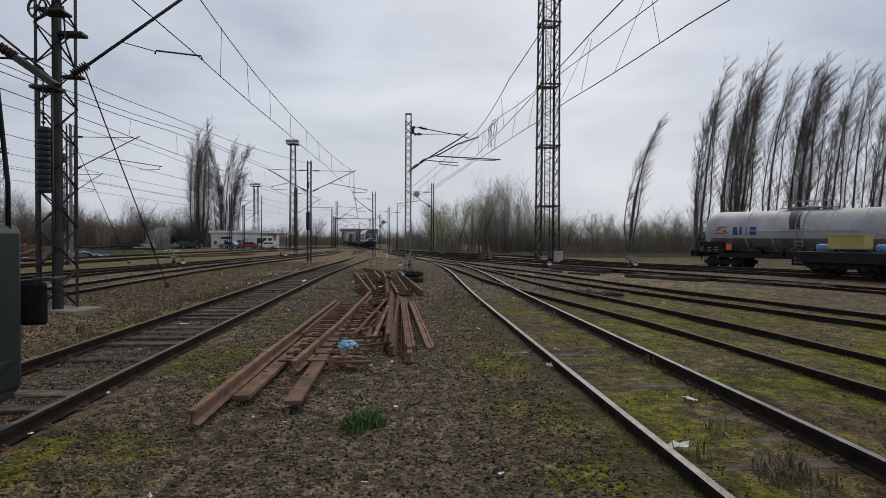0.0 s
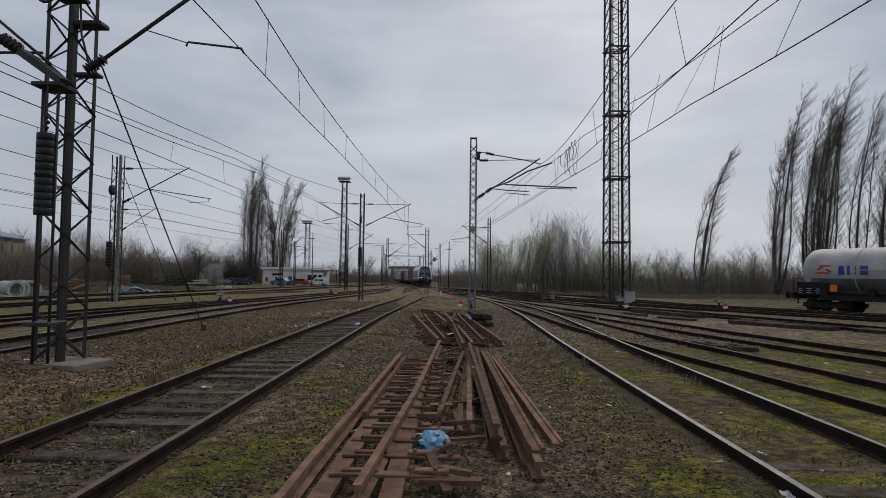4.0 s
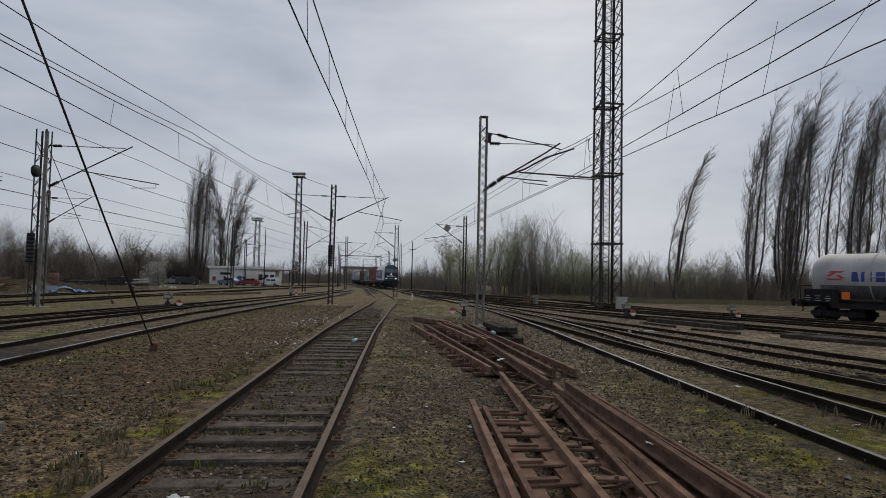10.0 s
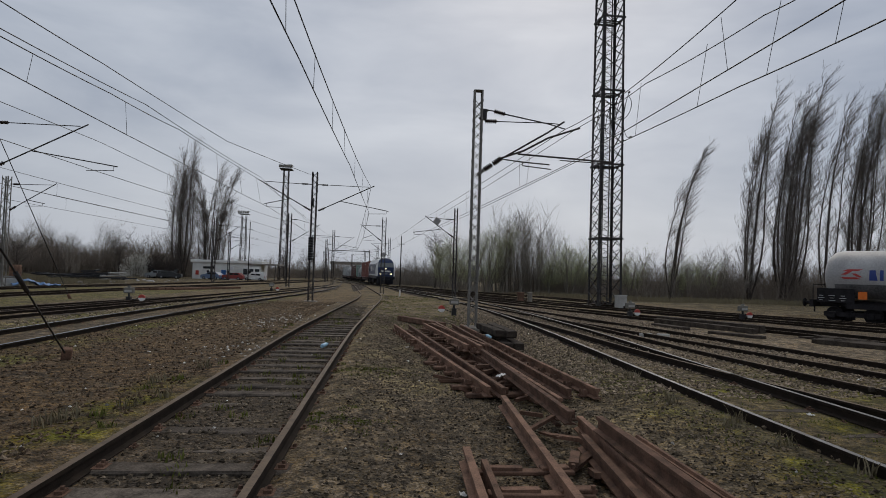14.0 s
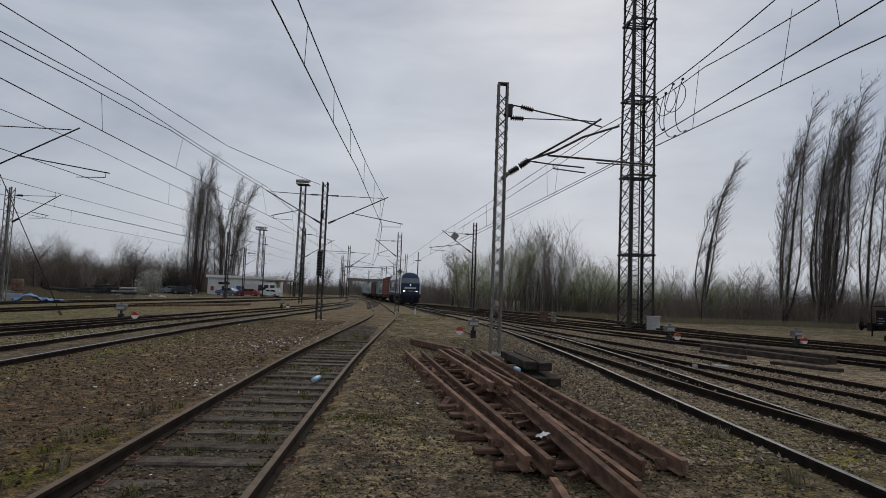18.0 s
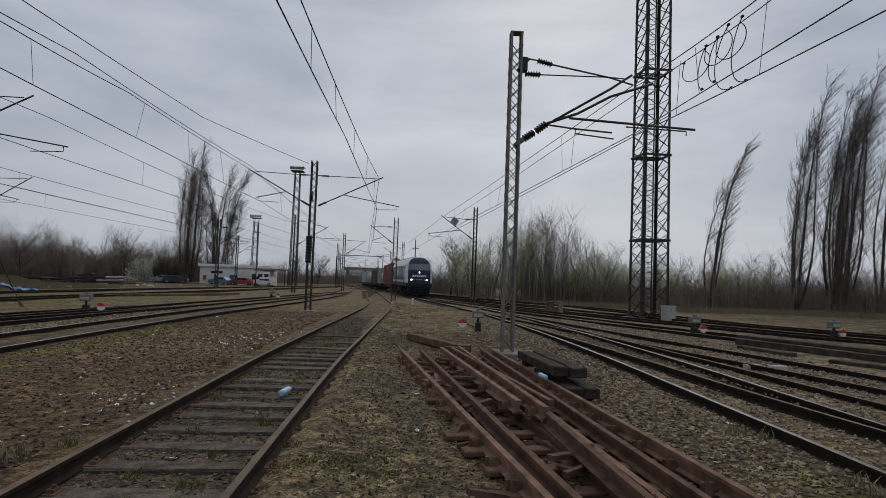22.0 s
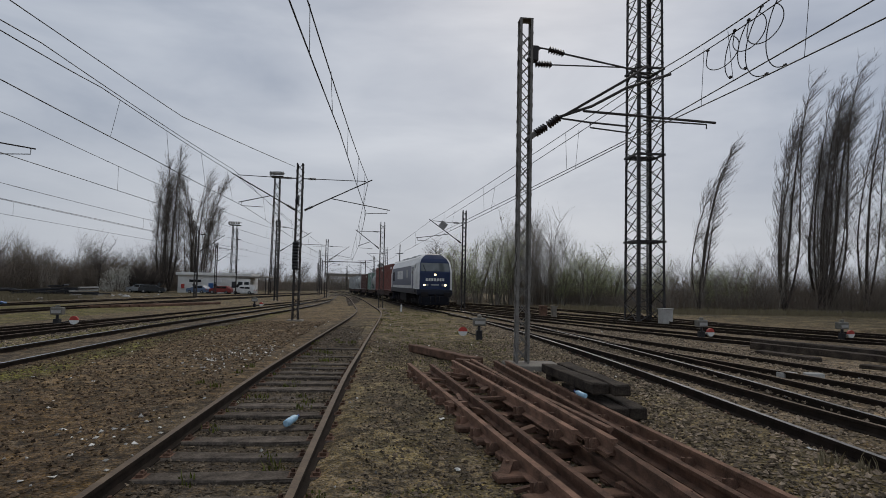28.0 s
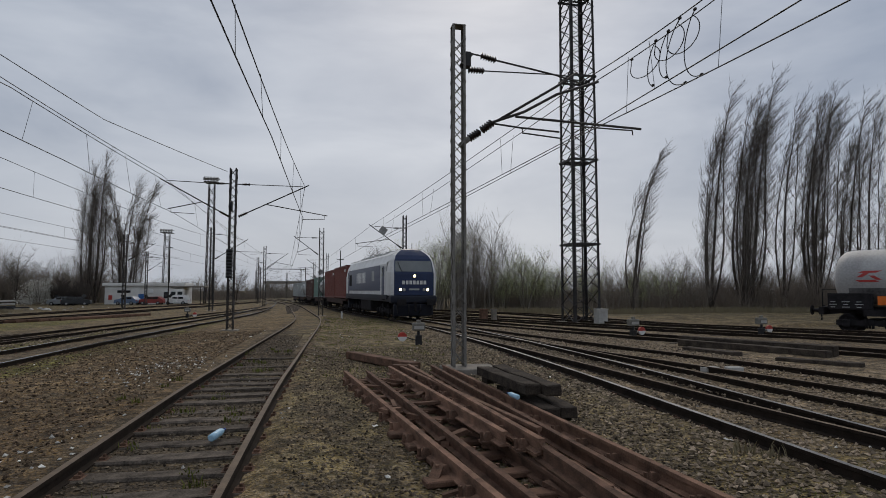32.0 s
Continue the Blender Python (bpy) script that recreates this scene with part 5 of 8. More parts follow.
loco = locomotive()
# what follows it: (thing, distance of its front from the nose of the locomotive, length)
TRAIN = [(loco, 0.0, 17.1)]
for at, length, loads in ((17.7, 19.4, ((0.5, container(9.12, M_CONT_RED, "dark red corrugated shipping container on a flat wagon", 2.9), 9.12), (9.75, container(9.12, M_CONT_RED, "dark red corrugated shipping container on a flat wagon", 2.9), 9.12))),
                          (38.2, 13.8, ((0.6, tank_container(6.06, "pale grey tank container on a flat wagon"), 6.06), (7.0, container(6.06, M_CONT_GREEN, "pale green shipping container on a flat wagon"), 6.06))),
                          (53.2, 13.8, ((0.8, container(12.19, M_CONT_BROWN, "brown shipping container on a flat wagon"), 12.19),)),
                          (68.2, 13.8, ((0.6, tank_container(6.06, "pale grey tank container on a flat wagon"), 6.06), (7.0, tank_container(6.06, "pale grey tank container on a flat wagon"), 6.06))),
                          (83.2, 13.8, ((0.8, container(12.19, M_CONT_GREY, "grey shipping container on a flat wagon"), 12.19),))):
    TRAIN.append((flat_wagon(length), at, length))
    for d, load, size in loads:
        TRAIN.append((load, at + d, size))

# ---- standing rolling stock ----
M_TANK_LOW = surface("tank_dark_grey", (0.16, 0.158, 0.16), (0.05, 0.05, 0.052), rough=0.7, scale=0.7, fine=9, bump=0.03)
M_TANK = surface("tank_grey_paint", (0.43, 0.425, 0.42), (0.27, 0.265, 0.26), rough=0.45, scale=0.8, fine=12, bump=0.03)
M_STAIN = surface("tar_stain", (0.05, 0.045, 0.04), (0.03, 0.028, 0.025), rough=0.5)
M_LOGO_RED = surface("logo_red", (0.42, 0.045, 0.04), (0.36, 0.04, 0.035), rough=0.4, bump=0)
M_LOGO_BLUE = surface("logo_blue", (0.035, 0.06, 0.24), (0.03, 0.05, 0.2), rough=0.4, bump=0)
M_ORANGE = surface("orange_plate", (0.75, 0.17, 0.02), (0.6, 0.14, 0.02), rough=0.5, bump=0)
M_YELLOW = surface("dull_yellow_paint", (0.5, 0.38, 0.12), (0.36, 0.26, 0.09), rough=0.6, scale=3)
M_TARP = surface("blue_tarpaulin", (0.16, 0.29, 0.5), (0.09, 0.18, 0.34), rough=0.5, scale=5, bump=0.5, bump_size=0.03)


def tank_wagon(m):
    """A bogie tank wagon; its near end is at the origin and it runs along +y, its lettered side faces -x."""
    t = thing("tank_wagon", "grey railway tank wagon with red and blue logo shapes", "wagon", m)
    n, zc, r = 30, 2.78, 1.46
    rot = Matrix.Translation((0, 0.9, zc)) @ Matrix.Rotation(radians(-90), 4, "X")
    bm = bmesh.new()
    revolve(bm, [(0.25, -0.02), (0.8, 0.05), (1.2, 0.22), (1.4, 0.45), (r, 0.75), (r, 13.3), (1.4, 13.6), (1.2, 13.83), (0.8, 14.0), (0.25, 14.07)], n, rot)
    part("tank", bm, M_TANK, t, "grey painted tank shell with tar stains")
    for y in (3.4, 5.2, 8.6, 10.4):
        bm = bmesh.new()
        revolve(bm, [(r, -0.05), (r + 0.02, -0.04), (r + 0.02, 0.04), (r, 0.05)], n, Matrix.Translation((0, y + 0.9, zc)) @ Matrix.Rotation(radians(-90), 4, "X"))
        part("tank_band", bm, M_TANK, t)
    for s in (-1, 1):
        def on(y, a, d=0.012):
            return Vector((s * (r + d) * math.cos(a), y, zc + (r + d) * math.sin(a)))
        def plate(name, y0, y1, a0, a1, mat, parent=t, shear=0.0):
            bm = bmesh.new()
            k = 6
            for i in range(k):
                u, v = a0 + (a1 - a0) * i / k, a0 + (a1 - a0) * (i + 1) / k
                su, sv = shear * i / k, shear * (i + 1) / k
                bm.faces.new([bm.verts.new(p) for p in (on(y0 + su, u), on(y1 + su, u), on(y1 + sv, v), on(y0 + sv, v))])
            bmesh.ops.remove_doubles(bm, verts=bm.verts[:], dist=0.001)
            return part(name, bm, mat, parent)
        o = 2.1
        plate("logo_shape", o, o + 0.75, 0.2, 0.27, M_LOGO_RED, shear=0.25)
        plate("logo_shape", o - 0.05, o + 0.2, 0.06, 0.2, M_LOGO_RED, shear=0.3)
        plate("logo_shape", o + 0.1, o + 0.9, -0.1, -0.03, M_LOGO_RED, shear=-0.2)
        plate("logo_shape", o + 0.75, o + 0.98, -0.03, 0.11, M_LOGO_RED, shear=-0.3)
        plate("logo_bar", o + 1.3, o + 1.5, -0.14, 0.24, M_LOGO_BLUE)
        plate("logo_bar", o + 1.5, o + 1.68, -0.14, 0.24, M_LOGO_BLUE, shear=-0.1)
        plate("logo_bar", o + 1.78, o + 1.95, -0.14, 0.24, M_LOGO_BLUE)
        plate("logo_bar", o + 2.15, o + 2.3, -0.14, 0.24, M_LOGO_BLUE)
        plate("logo_bar", o + 2.5, o + 2.95, -0.14, 0.24, M_LOGO_BLUE)
        # a darker grey band along the lower side of the tank
        plate("soot_band", 0.95 + 0.75, 14.2, -0.95, -0.3, M_TANK_LOW)
        plate("tar_stain", 7.2, 7.9, 0.1, 1.15, M_STAIN, shear=-0.3)
        plate("tar_stain", 6.8, 8.4, 0.02, 0.09, M_STAIN)
        bm = bmesh.new()
        pipe(bm, [on(4.4, 0.04, 0.1), on(11.2, 0.04, 0.1)], 0.03, 6)
        part("side_rail", bm, M_TANK, t)
        bm = bmesh.new()
        for yy in (7.6, 8.05):
            pipe(bm, [(s * 1.5, yy, 0.7)] + [on(yy, a, 0.08) for a in (-0.2, 0.3, 0.8, 1.2)], 0.025, 6)
        for k in range(9):
            z = 0.8 + k * 0.27
            x = s * (1.5 if z < 2.6 else 1.54)
            tube(bm, (x, 7.6, z), (x, 8.05, z), 0.02, 6)
        part("ladder", bm, M_GALV, t, "grey steel ladder")
        bm = bmesh.new()
        box(bm, (s * 1.35, 3.05, 1.75), (0.03, 0.42, 0.42))
        part("hazard_plate", bm, M_ORANGE, t, "orange hazard plate")
        bm = bmesh.new()
        rounded(bm, (s * 1.28, 1.7, 1.7), (0.06, 1.9, 0.8), 0.02)
        board = part("data_board", bm, M_UNDER, t)
        for k in range(9):
            bm = bmesh.new()
            box(bm, (s * 1.318, 0.98 + (k % 3) * 0.55, 1.42 + (k // 3) * 0.13), (0.01, 0.2 + 0.14 * (k % 2), 0.035))
            part("text_bar", bm, M_CONT_GREY, board)
        bm = bmesh.new()
        box(bm, (s * 1.35, 7.5, 1.15), (0.08, 10.5, 0.3))
        part("side_sill", bm, M_UNDER, t)
    bm = bmesh.new()
    for x in (-0.35, 0.35):
        box(bm, (x, 7.9, zc + r + 0.12), (0.06, 3.6, 0.05))
    box(bm, (0, 7.9, zc + r + 0.1), (0.9, 3.4, 0.03))
    for k in range(5):
        for x in (-0.5, 0.5):
            tube(bm, (x, 6.3 + k * 0.8, zc + r - 0.05), (x, 6.3 + k * 0.8, zc + r + 0.55), 0.02, 6)
    for x in (-0.5, 0.5):
        tube(bm, (x, 6.3, zc + r + 0.55), (x, 9.5, zc + r + 0.55), 0.02, 6)
    part("walkway", bm, M_GALV, t)
    bm = bmesh.new()
    revolve(bm, [(0.4, 0), (0.4, 0.25), (0.3, 0.32)], 16, pose(0, 7.9, zc + r - 0.05))
    part("manhole", bm, M_TANK, t)
    bm = bmesh.new()
    box(bm, (0, 7.8, 1.25), (1.2, 14.4, 0.34))
    for y in (1.6, 5, 10, 13.6):
        box(bm, (0, y, 1.5), (2.2, 0.35, 0.5))
    box(bm, (0, 7.8, 0.85), (1.6, 1.5, 0.5))
    part("underframe", bm, M_UNDER, t)
    bm = bmesh.new()
    box(bm, (0, 0.45, 1.22), (2.6, 0.2, 0.4))
    part("end_beam", bm, M_UNDER, t)
    bm = bmesh.new()
    pipe(bm, [(-1.2, 0.5, 1.4), (-1.2, 0.5, 2.3), (1.2, 0.5, 2.3), (1.2, 0.5, 1.4)], 0.025, 6)
    part("end_rail", bm, M_UNDER, t)
    buffers(t, 0.4, -1, False)
    coupling(t, 0.35, -1)
    bogie(t, 2.4)
    bogie(t, 13.2)
    return t


tank_wagon(pose(21.9, 42.4, -0.26, 0, 0, 208.5) @ Matrix.Scale(0.94, 4))


def service_wagon(m):
    t = thing("flat_wagon", "low dark flat wagon with yellow crate and blue tarpaulin on top", "wagon", m)
    bm = bmesh.new()
    box(bm, (0, 6, 1.12), (2.6, 12, 0.26))
    part("deck", bm, M_UNDER, t)
    for s in (-1, 1):
        bm = bmesh.new()
        box(bm, (s * 1.3, 6, 0.98), (0.08, 11, 0.36))
        part("side_sill", bm, M_UNDER, t)
    bogie(t, 2.2)
    bogie(t, 9.8)
    buffers(t, 0.2, -1, False)
    return t


flat_m = pose(19.3, 28.2, 0, 0, 0, 207)
service_wagon(flat_m)
crate = thing("crate", "dull yellow rectangular crate on a flat wagon", "crate", flat_m @ pose(-0.4, 1.9, 1.25))
bm = bmesh.new()
rounded(bm, (0, 0, 0.42), (0.9, 1.45, 0.6), 0.03)
part("box", bm, M_YELLOW, crate)
bm = bmesh.new()
rounded(bm, (0, 0, 0.74), (0.96, 1.5, 0.05), 0.015, seg=1)
part("lid", bm, M_YELLOW, crate)
bm = bmesh.new()
for y, w in ((0.7, 0.9), (1.9, 1.2), (3.1, 0.8)):
    rounded(bm, (-0.95, y, 1.42), (0.55, w, 0.36), 0.14)
solid("tarpaulin", bm, M_TARP, "crumpled blue tarpaulin bundle on a flat wagon", "tarpaulin", flat_m)

# the green shunting locomotive on the disused track
M_SHUNT = surface("dark_green_paint", (0.022, 0.034, 0.031), (0.015, 0.023, 0.021), rough=0.45, scale=2, fine=30, bump=0.05)
sh = thing("shunting_locomotive", "parked dark green shunting locomotive with handrail and black buffers", "locomotive", pose(-3.55, 6.78, 0))
bm = bmesh.new()
rounded(bm, (0, -5.0, 1.22), (2.2, 10.0, 1.35), 0.08)
part("footplate_body", bm, M_SHUNT, sh)
bm = bmesh.new()
rounded(bm, (0, -4.6, 2.5), (1.7, 7.4, 1.4), 0.1)
part("bonnet", bm, M_SHUNT, sh)
bm = bmesh.new()
rounded(bm, (0, -8.2, 3.0), (2.6, 2.6, 2.4), 0.1)
part("cab", bm, M_SHUNT, sh)
bm = bmesh.new()
rounded(bm, (0, -8.2, 4.25), (2.75, 2.8, 0.14), 0.05)
part("cab_roof", bm, M_SHUNT, sh)
for x in (-1.1, 1.1):
    bm = bmesh.new()
    rounded(bm, (x, -0.42, 1.35), (0.02, 0.16, 0.32), 0.008, seg=1)
    part("step_recess", bm, M_BLACK, sh)
    bm = bmesh.new()
    pipe(bm, [(x * 0.97, -0.15, 1.85), (x * 0.97, -0.15, 2.2), (x * 0.99, -0.3, 2.95), (x * 0.99, -1.2, 2.95)], 0.02, 6)
    part("handrail", bm, M_BLACK, sh)
    bm = bmesh.new()
    for k in range(3):
        box(bm, (x * 0.94, -0.45, 0.32 + k * 0.25), (0.2, 0.5, 0.04))
    part("steps", bm, M_BLACK, sh)
buffers(sh, -0.3, 1, True)
coupling(sh, 0, 1)
bm = bmesh.new()
box(bm, (0, -5, 0.5), (1.8, 8.5, 0.25))
part("frame", bm, M_UNDER, sh)
bogie(sh, -2.4, 2.4, 2)
bogie(sh, -7.6, 2.4, 2)


# ---- scrap rails, timbers and small things on the ground ----
def rail_piece(p, q, roll=0.0, mat=M_RUST, name="scrap_rail", label="rusty length of scrap rail lying on gravel", group="scrap rails"):
    p, q = Vector(p), Vector(q)
    n = (q - p).length
    bm = bmesh.new()
    prof = [(x, z - 0.021) for x, z in RAIL]
    sweep(bm, prof, [(0, 0, 0), (0, n, 0)])
    d = (q - p).normalized()
    x = d.cross(Vector((0, 0, 1))).normalized()
    m = Matrix((x, d, x.cross(d))).transposed().to_4x4()
    return solid(name, bm, mat, label, "rail", Matrix.Translation(p) @ m @ Matrix.Rotation(radians(roll), 4, "Y"), group)


# the dismantled switch panel
panel = thing("switch_panel", "dismantled rusty switch panel with steel sleepers on gravel", "track panel")
RP = [(x, z - 0.021 + 0.07) for x, z in RAIL]
for pts in ([(-1.34, 7.3, 0), (-1.29, 10.0, 0), (-1.2, 12.7, 0), (-1.08, 16.8, 0)], [(-0.78, 9.3, 0.03), (-0.56, 12.8, 0.03), (-0.33, 18.9, 0.03)]):
    bm = bmesh.new()
    sweep(bm, RP, pts)
    part("rail", bm, M_RUST, panel, "rusty brown rail")
bm = bmesh.new()
sweep(bm, [(-0.04, 0.04), (0.04, 0.04), (0.02, 0.2), (-0.03, 0.2)], [(-1.08, 11.8, 0), (-0.96, 16.5, 0)])
part("check_rail", bm, M_RUST_DARK, panel)
rr = random.Random(5)
for k in range(14):
    y = 9.9 + k * 0.5
    bm = bmesh.new()
    x0, x1 = -1.02 - rr.uniform(0, 0.12), -0.08 + rr.uniform(-0.25, 0.1)
    a = rr.uniform(-4, 4)
    rounded(bm, ((x0 + x1) / 2, y, 0.125), (x1 - x0, 0.11, 0.03), 0.006, (0, rr.uniform(-1.5, 1.5), a), 1)
    box(bm, (x0 + 0.25, y + 0.02, 0.15), (0.3, 0.07, 0.03), (0, 0, a))
    part("steel_sleeper", bm, M_RUST_DARK if k % 3 else M_RUST, panel)
    bm = bmesh.new()
    rounded(bm, (-0.3 + rr.uniform(-0.1, 0.1), y + 0.03, 0.15), (rr.uniform(0.14, 0.3), 0.1, 0.03), 0.006, (0, 0, a + rr.uniform(-8, 8)), 1)
    plate = part("base_plate", bm, M_RUST, panel)
    for x in (-0.42, -0.22):
        bm = bmesh.new()
        tube(bm, (x, y, 0.12), (x, y, 0.19), 0.02, 6)
        part("bolt", bm, M_RUST, plate)
for p, q in (((-1.12, 8.15, 0.1), (-0.86, 16.0, 0.085)), ((-0.55, 7.92, 0.1), (-0.55, 16.0, 0.085))):
    bm = bmesh.new()
    beam(bm, p, q, 0.17, 0.045)
    v = Vector(p) + (Vector(q) - Vector(p)) * 0.12
    tube(bm, v + Vector((0, 0, 0.06)), v + Vector((0, 0, 0.075)), 0.03, 8)
    part("steel_plank", bm, M_RUST, panel, "flat rusty steel plank")
for k in range(26):
    bm = bmesh.new()
    c = Vector((rr.uniform(-0.28, 0.22), rr.uniform(9.5, 18.5), rr.uniform(0.04, 0.14)))
    d = Vector((rr.uniform(-1, 1), rr.uniform(-1, 1), rr.uniform(-0.15, 0.2))).normalized() * rr.uniform(0.12, 0.35)
    beam(bm, c - d, c + d, rr.uniform(0.03, 0.09), rr.uniform(0.02, 0.05))
    solid("scrap_iron", bm, M_RUST_DARK, "bent rusty scrap iron beside rails", "scrap", group="scrap iron")
# the fan of scrap rails
near = [(-0.22, 12.05), (-0.05, 11.8), (0.12, 11.6), (0.28, 11.0), (0.42, 10.65), (0.56, 10.5), (0.68, 10.15), (0.95, 11.2), (0.36, 10.8), (0.62, 10.4)]
far = [(0.18, 17.3), (0.26, 17.7), (0.33, 17.9), (0.4, 17.4), (0.48, 17.5), (0.55, 17.6), (0.63, 17.4), (0.74, 17.5), (0.3, 17.2), (0.52, 17.1)]
for k, (a, b) in enumerate(zip(near, far)):
    up = 0.165 if k >= 8 else 0.0
    rail_piece((a[0], a[1], 0.02 + up), (b[0], b[1], 0.05 + up + 0.02 * (k % 3)), (0, 90, 0, 90, 0, 90, 0, 90, 0, 90)[k], M_RUST if k % 4 else M_RUST_DARK)
# the second pile: switch blades and stock rails
for k, (p, q) in enumerate((((-0.38, 19.66, 0.06), (-1.6, 29.35, 0.04)), ((-0.2, 19.5, 0.08), (-1.17, 29.2, 0.05)), ((-0.2, 23.3, 0.2), (-0.72, 29.4, 0.1)), ((0.2, 17.8, 0.16), (0.02, 22.9, 0.18)), ((0.0, 22.8, 0.24), (-0.32, 29.5, 0.12)), ((0.2, 23.4, 0.2), (-0.5, 29.2, 0.12)), ((0.45, 19.0, 0.05), (0.1, 24.2, 0.08)), ((0.74, 19.6, 0.06), (0.2, 29.7, 0.06)), ((1.2, 19.7, 0.04), (0.44, 29.7, 0.06)), ((0.3, 19.4, 0.02), (-0.4, 26.4, 0.02)))):
    r = rail_piece(p, q, 0, M_RUST if k % 2 == 0 else M_RUST_DARK, "scrap_rail", "rusty switch rail with chairs in a scrap pile", "switch rails")
    n = (Vector(q) - Vector(p)).length
    for j in range(int(n / 0.62)):
        if k in (2, 3, 5) and j % 2:
            continue
        bm = bmesh.new()
        y = 0.3 + j * 0.62
        s = 1 if (k % 2) else -1
        bmesh.ops.create_cone(bm, cap_ends=True, segments=4, radius1=0.075, radius2=0.03, depth=0.085, matrix=pose(s * 0.065, y, 0.043, 0, 0, 45))
        box(bm, (s * 0.04, y, -0.008), (0.24, 0.13, 0.02))
        tube(bm, (s * 0.14, y, 0.0), (s * 0.14, y, 0.09), 0.02, 6)
        part("rail_chair", bm, M_RUST_DARK, r)
for k in range(16):
    bm = bmesh.new()
    y = 20.0 + k * 0.6
    x = -0.32 - (y - 19.6) * 0.075
    rounded(bm, (x + 0.42, y, 0.035), (1.5 + 0.2 * (k % 3), 0.18, 0.06), 0.012, (0, 0, 7 + (k % 3)), 1)
    solid("steel_sleeper", bm, M_RUST_DARK, "rusty steel sleeper under scrap rails", "sleeper", group="steel sleepers")
for k in range(30):
    bm = bmesh.new()
    y = rr.uniform(19, 29)
    c = Vector((-0.3 - (y - 19) * 0.06 + rr.uniform(-0.5, 0.8), y, rr.uniform(0.05, 0.2)))
    d = Vector((rr.uniform(-1, 1), rr.uniform(-1, 1), rr.uniform(-0.2, 0.2))).normalized() * rr.uniform(0.1, 0.3)
    beam(bm, c - d, c + d, rr.uniform(0.04, 0.1), rr.uniform(0.03, 0.07))
    solid("scrap_iron", bm, M_RUST_DARK, "rusty scrap iron between rails", "scrap", group="scrap iron")


def timber(p, q, w=0.26, h=0.16, mat=M_TIMBER, label="weathered black timber sleeper in a stack"):
    n = (Vector(q) - Vector(p)).length
    bm = bmesh.new()
    rounded(bm, (0, n / 2, 0), (w, n, h), 0.015, seg=1)
    bmesh.ops.subdivide_edges(bm, edges=[e for e in bm.edges if e.calc_length() > 0.8], cuts=5)
    r = random.Random(int(n * 977))
    for v in bm.verts:
        v.co += Vector((r.uniform(-0.01, 0.01), 0, r.uniform(-0.01, 0.01)))
    d = (Vector(q) - Vector(p)).normalized()
    x = d.cross(Vector((0, 0, 1))).normalized()
    m = Matrix((x, d, x.cross(d))).transposed().to_4x4()
    return solid("timber_sleeper", bm, mat, label, "timber", Matrix.Translation(p) @ m, "timber sleepers")


timber((0.9, 25.5, 0.36), (0.74, 27.6, 0.36), 0.24, 0.15)
timber((1.17, 25.4, 0.36), (1.04, 27.7, 0.37), 0.24, 0.15)
timber((1.0, 25.1, 0.1), (0.98, 27.2, 0.1))
timber((1.28, 25.15, 0.1), (1.24, 27.2, 0.1))
timber((0.75, 27.6, 0.2), (1.5, 27.8, 0.2), 0.2, 0.12)
timber((0.7, 26.2, 0.23), (1.45, 26.35, 0.23), 0.16, 0.1)
timber((-0.06, 30.2, 0.12), (-1.35, 33.1, 0.1), 0.26, 0.18, M_RUST_DARK, "dark timber beam lying on gravel")
timber((-0.05, 30.05, 0.1), (-0.55, 30.3, 0.1), 0.2, 0.16, M_RUST_DARK, "short dark beam end lying on gravel")
for p, q, h in (((11.0, 30.6, 0.18), (9.3, 34.8, 0.16), 0.3), ((10.6, 30.4, 0.12), (9.0, 34.4, 0.12), 0.22), ((12.6, 27.6, 0.08), (11.6, 28.9, 0.12), 0.14), ((12.2, 27.0, 0.06), (11.7, 28.3, 0.06), 0.12), ((11.5, 29.4, 0.06), (11.9, 28.2, 0.14), 0.1), ((12.9, 26.4, 0.05), (12.0, 27.3, 0.07), 0.1), ((8.6, 31.2, 0.08), (8.2, 32.9, 0.08), 0.16), ((9.7, 28.6, 0.08), (8.8, 30.1, 0.08), 0.14)):
    timber(p, q, 0.3, h, M_TIMBER, "dark timber beams beside yard track")
for k in range(7):
    timber((-20.5 + k * 0.35, 55 + 0.6 * k, 0.1 + 0.05 * (k % 2)), (-16.8 + k * 0.25, 63.5 + 0.5 * k, 0.12), 0.2, 0.16, M_RUST_DARK, "long dark bars stacked between tracks")

rd = random.Random(17)
for k in range(16):
    cx, cy = rd.uniform(6.35, 7.15), rd.uniform(18.9, 20.2)
    a, n = rd.uniform(0, 6.28), rd.uniform(0.2, 0.6)
    timber((cx, cy, 0.04 + 0.02 * (k % 4)), (cx + n * math.cos(a), cy + n * math.sin(a), 0.06 + 0.04 * (k % 3)), rd.uniform(0.08, 0.18), rd.uniform(0.04, 0.09), M_TIMBER, "broken rotten sleeper piece on ballast")
for k in range(3):
    timber((12.8 + 0.27 * k, 25.1 + 0.16 * k, 0.09), (10.75 + 0.27 * k, 27.9 + 0.16 * k, 0.09), 0.26, 0.16, M_TIMBER, "dark timber beams beside yard track")
for k in range(3):
    timber((15.4 + 0.27 * k, 21.4 + 0.16 * k, 0.09), (13.5 + 0.27 * k, 24.9 + 0.16 * k, 0.09), 0.26, 0.16, M_TIMBER, "dark timber beams beside yard track")
# point levers with lantern boxes and red-white weights
M_LANTERN = surface("lantern_paint", (0.2, 0.19, 0.165), (0.11, 0.105, 0.09), rough=0.6, scale=8)


